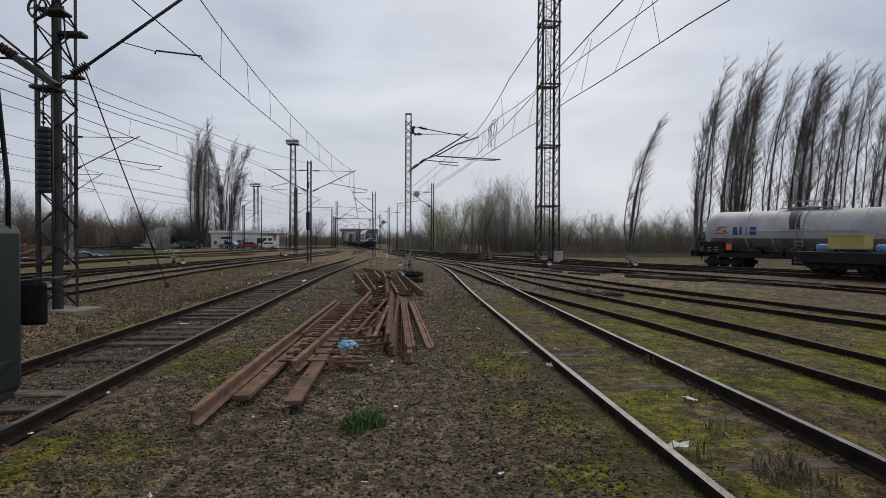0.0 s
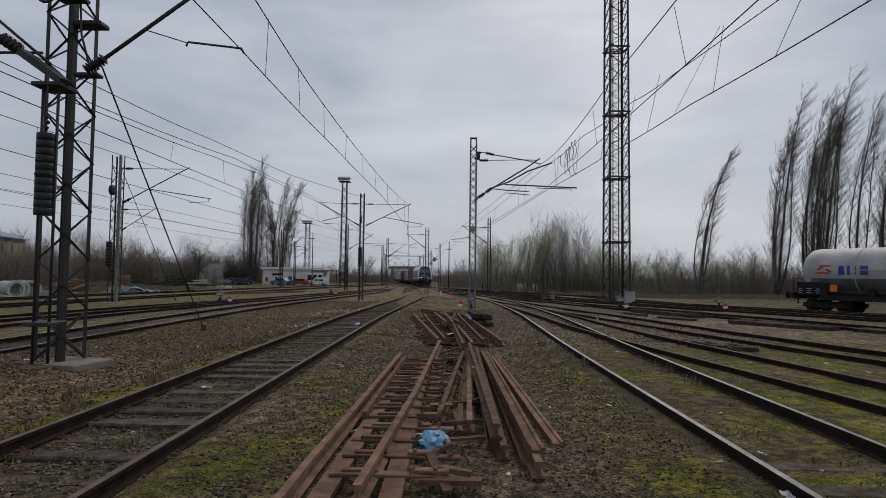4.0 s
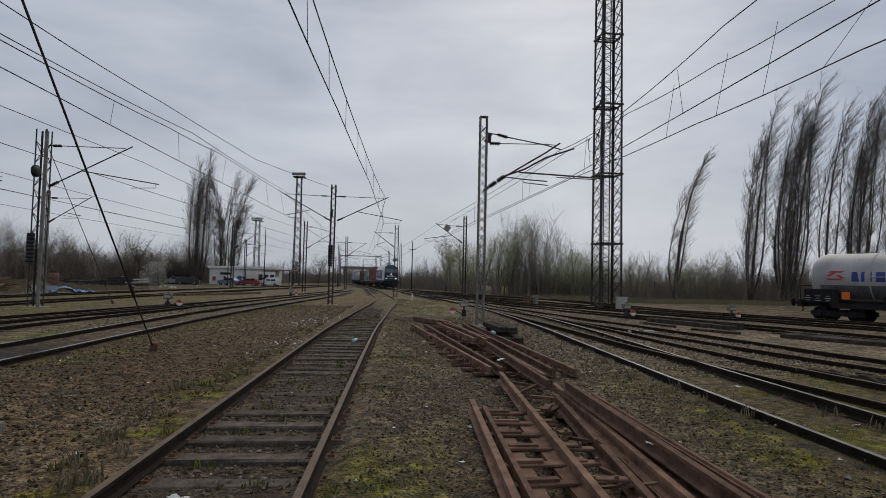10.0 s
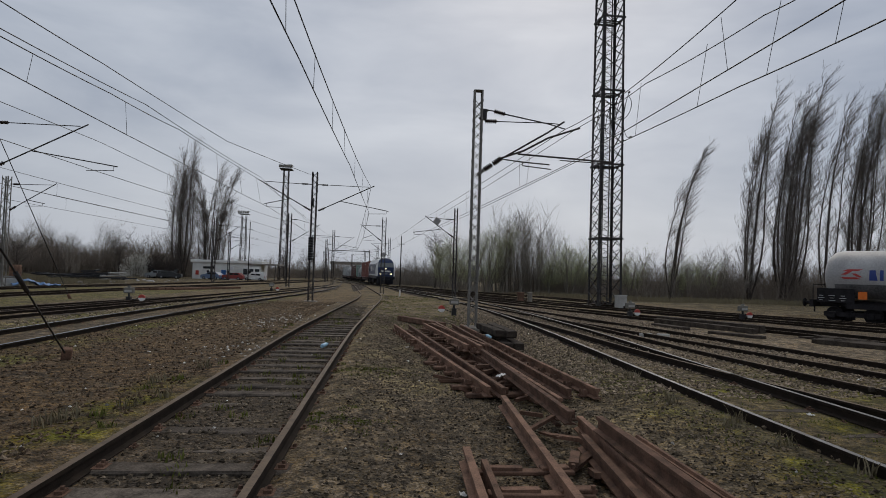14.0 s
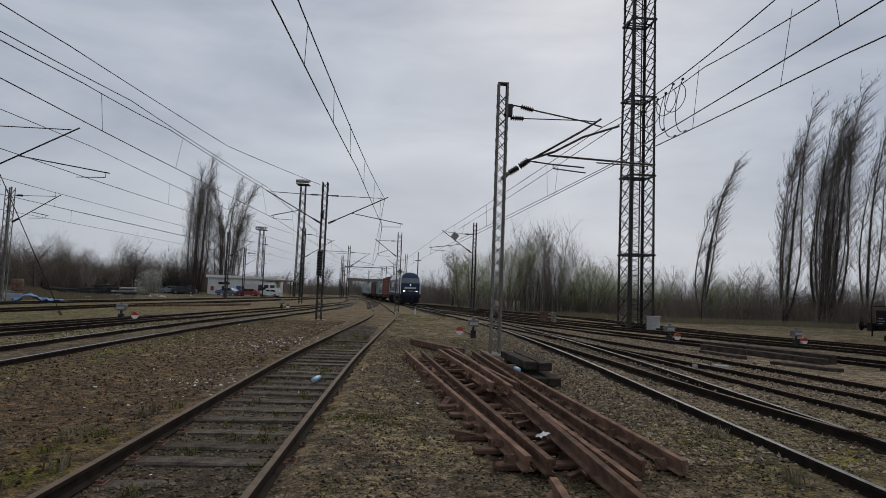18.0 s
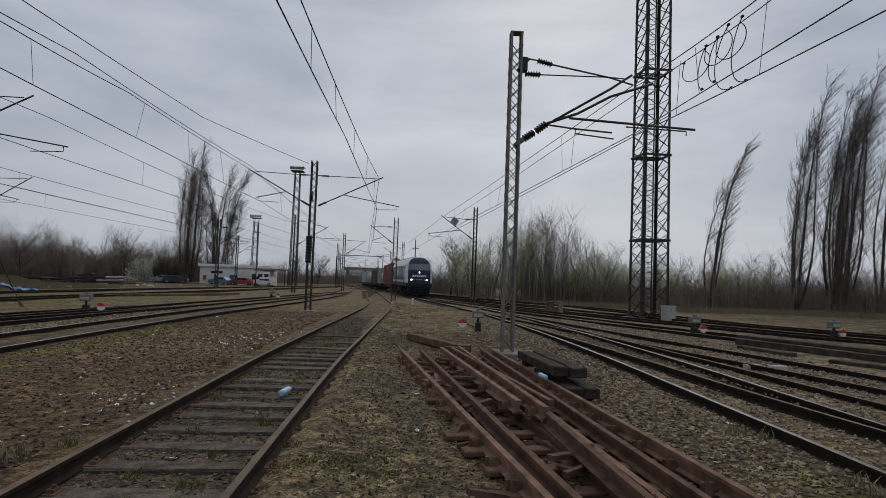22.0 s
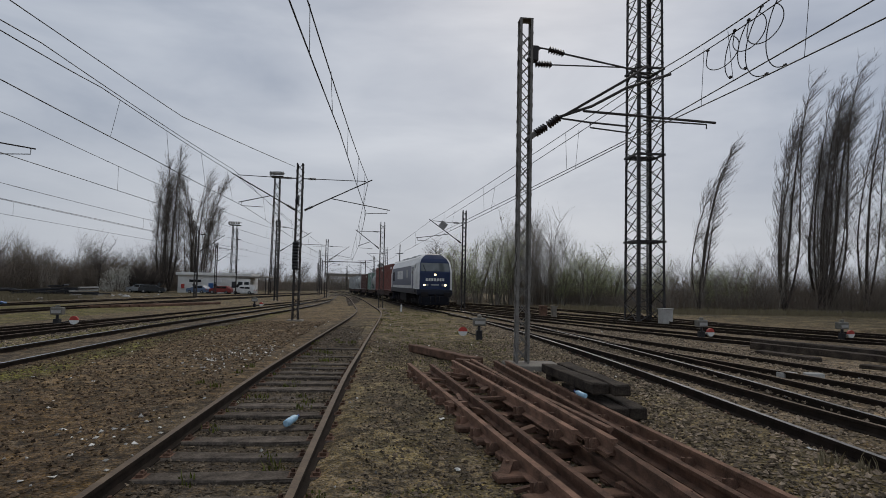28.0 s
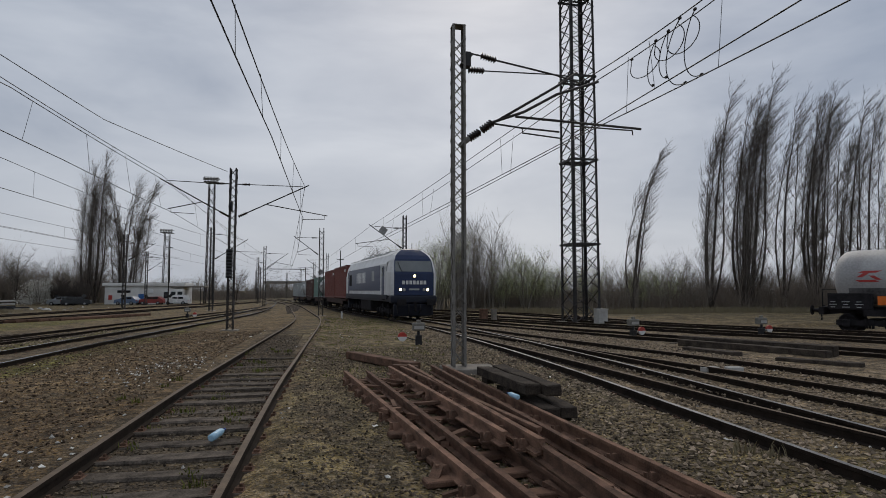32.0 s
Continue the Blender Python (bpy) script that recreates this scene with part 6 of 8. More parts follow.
def point_lever(x, y, rot=0.0, disc=-0.55):
    t = thing("point_lever", "point lever with pale lantern box and red-white weight", "point lever", pose(x, y, 0, 0, 0, rot), "point levers")
    bm = bmesh.new()
    box(bm, (0, 0, 0.16), (0.2, 0.18, 0.32))
    tube(bm, (0, 0, 0.2), (0, 0, 0.5), 0.05, 8)
    part("stand", bm, M_BLACK, t)
    bm = bmesh.new()
    rounded(bm, (0, 0, 0.6), (0.42, 0.24, 0.26), 0.02, seg=1)
    lan = part("lantern", bm, M_LANTERN, t)
    bm = bmesh.new()
    box(bm, (0, -0.125, 0.58), (0.32, 0.012, 0.1))
    part("pane", bm, M_CONCRETE_PALE, lan)
    bm = bmesh.new()
    rounded(bm, (0, 0, 0.77), (0.14, 0.11, 0.1), 0.02, seg=1)
    part("chimney", bm, M_LANTERN, lan)
    bm = bmesh.new()
    beam(bm, (0, 0, 0.12), (disc, -0.05, 0.3), 0.05, 0.03)
    part("lever_arm", bm, M_BLACK, t)
    for half, mat in ((0, M_SIGNAL_RED), (1, M_PAINT_WHITE)):
        bm = bmesh.new()
        n = 12
        for dy in (-0.04, 0.04):
            ring = [bm.verts.new((disc + 0.15 * math.cos(math.pi * (k / n + half)), -0.05 + dy, 0.28 + 0.15 * math.sin(math.pi * (k / n + half)))) for k in range(n + 1)]
            bm.faces.new(ring)
        bm.verts.ensure_lookup_table()
        for k in range(n):
            bm.faces.new((bm.verts[k], bm.verts[k + 1], bm.verts[n + 2 + k], bm.verts[n + 1 + k]))
        part("weight", bm, mat, t, "red half of a round weight" if half == 0 else "white half of a round weight")


point_lever(1.05, 37.0)
point_lever(9.45, 38.1, 10, 0.35)
point_lever(15.0, 38.1, 10, 0.35)
point_lever(-13.8, 40.0, 0, 0.6)
point_lever(-11.6, 62, 0, 0.5)


def cabinet(x, y, s, mat, label, rot=0.0):
    t = thing("cabinet", label, "cabinet", pose(x, y, 0, 0, 0, rot), "trackside cabinets")
    bm = bmesh.new()
    rounded(bm, (0, 0, s[2] / 2), s, 0.025)
    part("body", bm, mat, t)
    bm = bmesh.new()
    rounded(bm, (0, 0, s[2] + 0.03), (s[0] + 0.08, s[1] + 0.08, 0.06), 0.015, seg=1)
    part("lid", bm, mat, t)
    bm = bmesh.new()
    rounded(bm, (0, -s[1] / 2 - 0.008, s[2] * 0.5), (s[0] * 0.8, 0.02, s[2] * 0.75), 0.006, seg=1)
    part("door", bm, mat, t)


cabinet(13.1, 48.2, (0.6, 0.5, 0.8), M_CONCRETE_PALE, "pale concrete cabinet at the foot of the tower", 8)
cabinet(7.7, 53.3, (0.42, 0.5, 0.7), M_RUST_DARK, "rusty brown trackside box with pale post")
cabinet(8.35, 53.2, (0.28, 0.4, 0.7), M_CONCRETE, "pale concrete trackside post")
for x, y, rot in ((6.0, 28.75, 5), (6.5, 28.65, -8)):
    bm = bmesh.new()
    rounded(bm, (0, 0, 0.07), (0.34, 0.2, 0.16), 0.02)
    solid("concrete_block", bm, M_CONCRETE_PALE, "pale concrete block in ballast", "block", pose(x, y, 0, 0, 0, rot), "concrete blocks")
for x, y, h in ((-0.9, 59.5, 0.5), (-12.4, 14.2, 0.55)):
    bm = bmesh.new()
    rounded(bm, (0, 0, h / 2 - 0.1), (0.12, 0.12, h + 0.2), 0.02, seg=1)
    solid("marker_post", bm, M_PAINT_WHITE, "small white marker post beside track", "post", pose(x, y, 0), "marker posts")


# litter
def scrap_mesh(k):
    r = random.Random(100 + k)
    bm = bmesh.new()
    bmesh.ops.create_grid(bm, x_segments=4, y_segments=3, size=0.5)
    for v in bm.verts:
        v.co = Vector((v.co.x * r.uniform(0.85, 1.1), v.co.y * r.uniform(0.5, 0.75), r.uniform(0, 0.22)))
    return mesh_of("paper", bm, M_WHITE)


SCRAPS = [scrap_mesh(k) for k in range(6)]


def litter(x, y, z, s, k, label="crumpled scrap of white paper on gravel"):
    ob = new("paper_scrap", SCRAPS[k % 6])
    ob.matrix_basis = pose(x, y, z, rr.uniform(-12, 12), rr.uniform(-12, 12), rr.uniform(0, 360)) @ Matrix.Diagonal((s, s, s, 1))
    tagged(ob, label, "paper", "litter")


spots = [(2.6, 9.75, 0.2), (1.31, 6.13, 0.09), (0.51, 7.9, 0.07), (-2.46, 12.0, 0.13), (-3.75, 13.8, 0.2), (0.31, 14.4, 0.17), (-0.08, 20.35, 0.2), (2.9, 6.6, 0.24), (1.75, 5.2, 0.16), (1.95, 4.75, 0.2), (2.05, 5.5, 0.12), (2.2, 6.0, 0.1), (3.7, 8.0, 0.2), (2.25, 4.6, 0.16), (2.3, 12.5, 0.15), (-2.4, 11.4, 0.1), (-1.15, 11.5, 0.12), (-1.1, 12.6, 0.14), (-0.85, 11.3, 0.12), (-0.9, 13.5, 0.1), (4.3, 13.0, 0.3), (3.0, 10.9, 0.12)]
for k, (x, y, s) in enumerate(spots):
    s *= 0.72
    litter(x, y, 0.3 if (x, y) in ((0.31, 14.4),) else 0.24 if (x, y) == (-0.08, 20.35) else 0.05, s, k)
for k in range(120):
    x, y = rr.uniform(-9, 9), rr.uniform(4, 44)
    if min(abs(x + 4.3), abs(x + 2.8), abs(x - 2.65), abs(x - 4.15)) > 0.12:
        litter(x, y, ground_height(x, y) + 0.012, rr.uniform(0.03, 0.1), k)


def bottle(x, y, z, rot, mat, label, s=1.0):
    t = thing("plastic_bottle", label, "bottle", pose(x, y, z, 0, 84, rot) @ Matrix.Diagonal((s, s, s, 1)), "plastic bottles")
    bm = bmesh.new()
    revolve(bm, [(0.03, -0.16), (0.046, -0.15), (0.048, -0.05), (0.042, -0.03), (0.048, 0.0), (0.046, 0.06), (0.03, 0.11), (0.015, 0.135), (0.014, 0.15)], 14)
    part("body", bm, mat, t)
    bm = bmesh.new()
    revolve(bm, [(0.018, 0.147), (0.018, 0.17), (0.016, 0.172)], 12)
    part("cap", bm, M_LOGO_BLUE, t, "blue screw cap")


M_PET = surface("pale_blue_plastic", (0.42, 0.62, 0.75), (0.3, 0.5, 0.64), rough=0.15, scale=20, bump=0.2)
M_PET_G = surface("green_white_plastic", (0.5, 0.66, 0.62), (0.2, 0.42, 0.4), rough=0.2, scale=20, bump=0.2)
bottle(-3.2, 24.9, 0.09, 70, M_PET, "crushed pale blue plastic bottle on sleepers", 0.95)
bottle(0.6, 25.5, 0.3, 110, M_PET, "pale blue plastic bottle among rusty rails", 0.75)
bottle(-0.36, 21.85, 0.12, 100, M_PET_G, "green and white plastic bottle under rails")
bm = bmesh.new()
bmesh.ops.create_icosphere(bm, subdivisions=3, radius=1)
for v in bm.verts:
    v.co = Vector((v.co.x * 0.2, v.co.y * 0.24, max(v.co.z, -0.5) * 0.16)) * (1 + 0.45 * noise.noise(v.co * 2.4) + 0.2 * noise.noise(v.co * 6))
solid("plastic_bag", bm, M_BLUE, "crumpled blue plastic bag beside rusty rails", "bag", pose(-0.27, 10.95, 0.08) @ Matrix.Diagonal((0.85, 0.8, 0.8, 1)))


# loose stones, weeds and grass
def stones(name, count, where, size, mat, label, seed, lift=0.0):
    """Loose stones as one sheet of small angular solids."""
    g = np.random.RandomState(seed)
    base = np.array([(1, 0, 0), (-1, 0, 0), (0, 1, 0), (0, -1, 0), (0, 0, 1), (0, 0, -1)], float)
    tri = np.array([(0, 2, 4), (2, 1, 4), (1, 3, 4), (3, 0, 4), (2, 0, 5), (1, 2, 5), (3, 1, 5), (0, 3, 5)])
    V, F = [], []
    for k in range(count):
        x, y = where(g)
        s = g.uniform(*size)
        v = base * (s * g.uniform(0.6, 1.3, (6, 1))) * np.array([1, g.uniform(0.6, 1), g.uniform(0.45, 0.8)])
        a = g.uniform(0, 6.28)
        c, d = math.cos(a), math.sin(a)
        v = v @ np.array([[c, d, 0], [-d, c, 0], [0, 0, 1]]) + g.normal(0, s * 0.12, (6, 3))
        V.append(v + (x, y, ground_height(x, y) + s * 0.25 + lift))
        F.append(tri + 6 * k)
    me = arrays(name, np.concatenate(V).tolist(), np.concatenate(F).tolist(), mat)
    tagged(new(name, me), label, "stones", kind="stuff")


def island(name, base, dark, rough=0.9):
    m = surface(name, base, dark, rough=rough, scale=9, fine=60, bump=0.3)
    n, l = m.node_tree.nodes, m.node_tree.links
    geo = n.new("ShaderNodeNewGeometry")
    mr = n.new("ShaderNodeMapRange")
    mr.inputs[3].default_value, mr.inputs[4].default_value = 0.25, 1.9
    hsv = n.new("ShaderNodeHueSaturation")
    b = n["Principled BSDF"]
    src = b.inputs["Base Color"].links[0].from_socket
    l.new(geo.outputs["Random Per Island"], mr.inputs["Value"])
    l.new(mr.outputs["Result"], hsv.inputs["Value"])
    l.new(src, hsv.inputs["Color"])
    l.new(hsv.outputs["Color"], b.inputs["Base Color"])
    return m


M_STONE = island("gravel_stones", (0.158, 0.126, 0.09), (0.08, 0.063, 0.045))
M_STONE_PALE = island("ballast_stones", (0.285, 0.224, 0.16), (0.16, 0.124, 0.089))
M_STONE_TAN = island("tan_gravel", (0.2, 0.155, 0.108), (0.105, 0.08, 0.056))
M_STONE_WHITE = island("white_chips", (0.62, 0.6, 0.55), (0.42, 0.4, 0.36))
M_STONE_RED = island("red_gravel", (0.145, 0.102, 0.067), (0.074, 0.052, 0.035))
stones("gravel", 52000, lambda g: (g.uniform(-2.6, 2.5) * g.uniform(0.78, 1.0), 4 + 32 * g.uniform(0, 1) ** 1.4), (0.008, 0.026), M_STONE, "loose grey-brown gravel between the tracks", 1)
stones("red_gravel", 18000, lambda g: (g.uniform(-9, -4.7), 9 + 36 * g.uniform(0, 1) ** 1.3), (0.01, 0.035), M_STONE_RED, "loose reddish gravel left of the track", 2)
stones("ballast", 22000, lambda g: (g.uniform(1.0, 8.5), 20 + 25 * g.uniform(0, 1) ** 1.2), (0.015, 0.042), M_STONE_PALE, "pale brown ballast stones round the turnout", 3)
stones("track_gravel", 9500, lambda g: (g.uniform(-4.25, -2.85), 6 + 36 * g.uniform(0, 1) ** 1.3), (0.012, 0.034), M_STONE, "dark gravel between the sleepers", 4)
stones("left_ballast", 1500, lambda g: (g.uniform(-12.2, -10.9), g.uniform(26, 55)), (0.02, 0.05), M_STONE_PALE, "pale ballast stones between left tracks", 5)
stones("mast_gravel", 5500, lambda g: (g.uniform(-8.9, -5.0), g.uniform(8, 17.5)), (0.012, 0.036), M_STONE_TAN, "brown stones round the mast footing", 6)
stones("coarse_gravel", 4500, lambda g: (g.uniform(-2.5, 3.2), 16 + 18 * g.uniform(0, 1)), (0.012, 0.034), M_STONE_TAN, "coarse tan gravel round the scrap pile", 21)
stones("white_chips", 170, lambda g: (g.normal(-5.6, 0.55), g.normal(32, 1.6)), (0.015, 0.04), M_STONE_WHITE, "white stone chips beside the track", 7)
stones("white_chips", 45, lambda g: (g.normal(-5.1, 0.35), g.normal(24.3, 1.2)), (0.015, 0.04), M_STONE_WHITE, "white stone chips beside the rail", 8)
stones("white_chips", 340, lambda g: (g.uniform(-9, 4), g.uniform(4, 45)), (0.012, 0.035), M_STONE_WHITE, "scattered white stone chips", 9)


def tufts(name, spots, mat, label, seed, blades=26, h=(0.05, 0.16)):
    g = np.random.RandomState(seed)
    V, F = [], []
    for x, y, r in spots:
        for k in range(blades):
            a, d = g.uniform(0, 6.28), r * math.sqrt(g.uniform(0, 1))
            bx, by = x + d * math.cos(a), y + d * math.sin(a)
            bz = ground_height(bx, by) - 0.01
            hh, lean, b = g.uniform(*h), g.uniform(0.1, 0.7), g.uniform(0, 6.28)
            w = 0.005 + 0.004 * g.uniform()
            px, py = -math.sin(b) * w, math.cos(b) * w
            tx, ty = bx + math.cos(b) * lean * hh, by + math.sin(b) * lean * hh
            mx, my = bx + math.cos(b) * lean * hh * 0.35, by + math.sin(b) * lean * hh * 0.35
            n = len(V)
            V += [(bx - px, by - py, bz), (bx + px, by + py, bz), (mx + px, my + py, bz + hh * 0.6), (mx - px, my - py, bz + hh * 0.6), (tx, ty, bz + hh)]
            F += [(n, n + 1, n + 2, n + 3), (n + 3, n + 2, n + 4)]
    tagged(new(name, arrays(name, V, F, mat)), label, "grass", kind="stuff")


g0 = np.random.RandomState(11)
tufts("weed_clump", [(0.18 + g0.normal(0, 0.09), 7.5 + g0.normal(0, 0.09), 0.08) for k in range(12)], M_WEED, "bright green weed clump on gravel", 12, 60, (0.04, 0.15))
tufts("grass_patches", [(-2.1 + g0.normal(0, 0.35), 21.9 + g0.normal(0, 0.35), 0.12) for k in range(40)] + [(-2.25 + g0.normal(0, 0.25), 18.2 + g0.normal(0, 0.4), 0.1) for k in range(26)] + [(-2.1 + g0.normal(0, 0.3), 14.0 + g0.normal(0, 0.6), 0.1) for k in range(26)], M_GRASS, "green grass patches between track and scrap", 13, 26, (0.012, 0.035))
tufts("track_weeds", [(g0.uniform(-4.2, -2.9), g0.uniform(8, 36), 0.12) for k in range(60)] + [(g0.uniform(-5.2, -4.5), g0.uniform(8, 30), 0.1) for k in range(14)], M_GRASS, "low weeds along the disused track", 14, 22, (0.03, 0.11))
tufts("right_grass", [(g0.uniform(1.6, 9.5), g0.uniform(3.5, 22), 0.2) for k in range(520)], M_GRASS, "low grass and moss round the turnout", 15, 20, (0.012, 0.045))
tufts("dry_grass", [(g0.uniform(2.75, 4.2), g0.uniform(4.5, 18), 0.15) for k in range(8)] + [(3.55 + g0.normal(0, 0.25), 6.0 + g0.normal(0, 0.35), 0.15) for k in range(7)] + [(g0.uniform(-5.4, -4.5), g0.uniform(9, 22), 0.12) for k in range(24)] + [(2.3 + g0.normal(0, 0.15), g0.uniform(16, 24), 0.12) for k in range(9)], M_STRAW, "dry straw grass along rails", 16, 24, (0.05, 0.2))
tufts("middle_grass", [(g0.uniform(-2.4, 1.6), g0.uniform(28, 60), 0.3) for k in range(300)], M_GRASS, "thin grass between the far tracks", 17, 14, (0.03, 0.09))


# ---- trees ----
def limbs(lines):
    """Tapered three-sided limbs: each line is (points as an array, radius at the foot, radius at the tip)."""
    V, F, n = [], [], 0
    ring = np.array([(math.cos(a), math.sin(a)) for a in (0.3, 2.4, 4.5)])
    for pts, r0, r1 in lines:
        k = len(pts)
        d = pts[-1] - pts[0]
        d = d / (np.linalg.norm(d) + 1e-9)
        x = np.cross(d, (0.31, 0.9, 0.2))
        x /= np.linalg.norm(x) + 1e-9
        y = np.cross(d, x)
        rr_ = np.linspace(r0, r1, k)[:, None, None]
        v = pts[:, None, :] + rr_ * (ring[None, :, :1] * x + ring[None, :, 1:] * y)
        V.append(v.reshape(-1, 3))
        for i in range(k - 1):
            a = n + 3 * i
            for j in range(3):
                F.append((a + j, a + (j + 1) % 3, a + 3 + (j + 1) % 3, a + 3 + j))
        n += 3 * k
    return np.concatenate(V), np.array(F)


def quick_mesh(name, V, F, *mats):
    me = bpy.data.meshes.new(name)
    me.vertices.add(len(V))
    me.vertices.foreach_set("co", np.asarray(V, np.float32).ravel())
    F = np.asarray(F, np.int32)
    k = F.shape[1]
    me.loops.add(F.size)
    me.loops.foreach_set("vertex_index", F.ravel())
    me.polygons.add(len(F))
    me.polygons.foreach_set("loop_start", np.arange(0, F.size, k, dtype=np.int32))
    me.polygons.foreach_set("loop_total", np.full(len(F), k, np.int32))
    me.update(calc_edges=True)
    for m in mats:
        me.materials.append(m)
    return me


def bent(p, d, n, length, wind, g, up=0.0, wob=0.05):
    """A limb from p along d, bending with the wind and upwards as it grows."""
    pts = [np.array(p, float)]
    d = np.array(d, float)
    for k in range(n):
        d = d + np.array([wind * (k + 1) / n, 0, up]) + g.normal(0, wob, 3)
        d /= np.linalg.norm(d)
        pts.append(pts[-1] + d * length / n)
    return np.array(pts)


def poplar_meshes(seed, h, stems, lean, wide=1.9, low=0.0, full=1.0):
    """A tall bare poplar: leaders that part low down and close up again, steep fine branches, the top combed over by the wind."""
    g = np.random.RandomState(seed)
    wood, crown = [], []
    a0 = g.uniform(0, 6.28)

    def shift(z):
        u = np.clip(z / h, 0, 1.05)
        return lean * h * (0.22 * u + 0.7 * u ** 2.6)

    def blown(pts):
        return pts + np.stack([shift(pts[:, 2]), 0 * pts[:, 0], 0 * pts[:, 0]], 1)

    for s in range(stems):
        a = a0 + s * 2.4 + g.uniform(-0.4, 0.4)
        top = h if s == 0 else h * g.uniform(0.6, 0.97)
        out = 0.12 * wide if s == 0 else wide * g.uniform(0.35, 0.95)
        foot = low * h * g.uniform(0.3, 1.0) if s else 0.0
        u = np.linspace(0, 1, 19)
        part_ = np.where(u < 0.42, 1 - (1 - u / 0.42) ** 2, 1 - 0.45 * ((u - 0.42) / 0.58) ** 1.6)
        wob = np.cumsum(g.normal(0, 0.055, (19, 2)), 0) * u[:, None]
        st = np.stack([math.cos(a) * out * part_ + wob[:, 0], math.sin(a) * out * part_ + wob[:, 1], foot + (top - foot) * u], 1)
        wood.append((blown(st), 0.2 if s == 0 else 0.09 + 0.06 * g.uniform(), 0.014))
        for b in range(int(84 * full * top / h)):
            v = 0.06 + 0.93 * g.uniform() ** 0.85
            k = min(int(v * 18), 17)
            p = st[k] + (st[k + 1] - st[k]) * (v * 18 - k)
            c = g.uniform(0, 6.28)
            o = (0.4 + 0.45 * g.uniform()) * (1.3 - 0.6 * v)
            length = h * (0.055 + 0.07 * math.sin(math.pi * (0.15 + 0.7 * v))) * g.uniform(0.5, 1.2)
            br = bent(p, (math.cos(c) * o, math.sin(c) * o, 0.9), 5, length, 0.08 + lean * 0.8 * v, g, 0.05, 0.05)
            crown.append((blown(br), 0.019, 0.006))
            for w in range(13):
                q = br[g.randint(1, 6)] + g.normal(0, 0.02, 3)
                e = g.uniform(0, 6.28)
                crown.append((blown(bent(q, (math.cos(e) * 0.5, math.sin(e) * 0.5, 0.85), 2, g.uniform(0.4, 1.25), 0.12 + lean * 1.5 * v, g, 0.02, 0.1)), 0.0098, 0.0042))
    return quick_mesh("trunk", *limbs(wood), M_BARK), quick_mesh("crown", *limbs(crown), M_TWIG)


POPLARS = [poplar_meshes(21, 23, 5, 0.145, 1.8, 0.0, 0.95), poplar_meshes(22, 25, 9, 0.17, 2.3, 0.0, 0.95), poplar_meshes(23, 22, 3, 0.16, 1.2, 0.02, 0.75), poplar_meshes(24, 16, 4, 0.23, 1.3, 0.05, 0.4), poplar_meshes(25, 26, 9, 0.035, 2.2, 0.0, 0.85), poplar_meshes(26, 20, 6, 0.17, 1.3, 0.0, 0.9)]


def poplar(x, y, k, h, rot=0.0, label="tall bare poplar bent by the wind"):
    s = h / (23, 25, 22, 16, 26, 20)[k]
    t = thing("poplar_tree", label, "tree", pose(x, y, -0.1, 0, 0, rot) @ Matrix.Diagonal((s, s, s, 1)), "poplars")
    piece("trunk", POPLARS[k][0], t, Matrix())
    piece("crown", POPLARS[k][1], t, Matrix())


for x, y, k, h, rot in ((37.5, 72, 0, 23.1, 0), (41.4, 72, 1, 24.4, 14), (43.2, 73, 0, 25.2, -6), (46.3, 72, 2, 22.5, 0), (50.2, 72, 1, 25.2, 5), (51.9, 74, 2, 24.0, 20), (54.2, 72, 0, 23.0, -8), (58.2, 73, 2, 23.6, 10), (60.5, 72, 0, 24.2, -10), (64.5, 73, 1, 23.6, 4), (70, 72, 0, 24, 6)):
    poplar(x - 0.4, y, k, h, rot if abs(rot) < 90 else 20)
poplar(28.3, 72, 3, 16.3, 0, "slender bare poplar bent by the wind")
for x, y, k, h, rot in ((-44.4, 138, 4, 28.4, 8), (-45.9, 138, 4, 26.6, 100), (-40.2, 139, 5, 22.4, 150), (-39.4, 138, 2, 24.2, 70), (-38.0, 138, 5, 22.4, 0)):
    poplar(x, y, k, h, rot, "tall bare poplar behind the white building")


def bush_arrays(seed, h, stems, twigs, spread, wind=0.12, flare=0.25):
    g = np.random.RandomState(seed)
    lines = []
    for s in range(stems):
        a, d = g.uniform(0, 6.28), spread * math.sqrt(g.uniform())
        hh = h * g.uniform(0.45, 1.0)
        st = bent((math.cos(a) * d, math.sin(a) * d, -0.1), (math.cos(a) * flare + g.normal(0, 0.4 * flare), math.sin(a) * flare, 1), 4, hh, wind, g, 0.0, 0.08)
        lines.append((st, 0.014 + 0.005 * hh, 0.007))
        for w in range(twigs):
            u = g.uniform(0.2, 1.0)
            k = min(int(u * 4), 3)
            q = st[k] + (st[k + 1] - st[k]) * (u * 4 - k)
            e = g.uniform(0, 6.28)
            lines.append((bent(q, (math.cos(e) * 0.6, math.sin(e) * 0.6, 0.75), 2, hh * g.uniform(0.14, 0.34), wind, g, 0.04, 0.1), 0.0075, 0.004))
    return limbs(lines)


BUSHES = [bush_arrays(31, 2.6, 20, 8, 1.6), bush_arrays(32, 3.8, 16, 11, 1.6), bush_arrays(33, 1.7, 26, 7, 1.5), bush_arrays(34, 7.0, 12, 44, 1.3, 0.06, 0.09)]


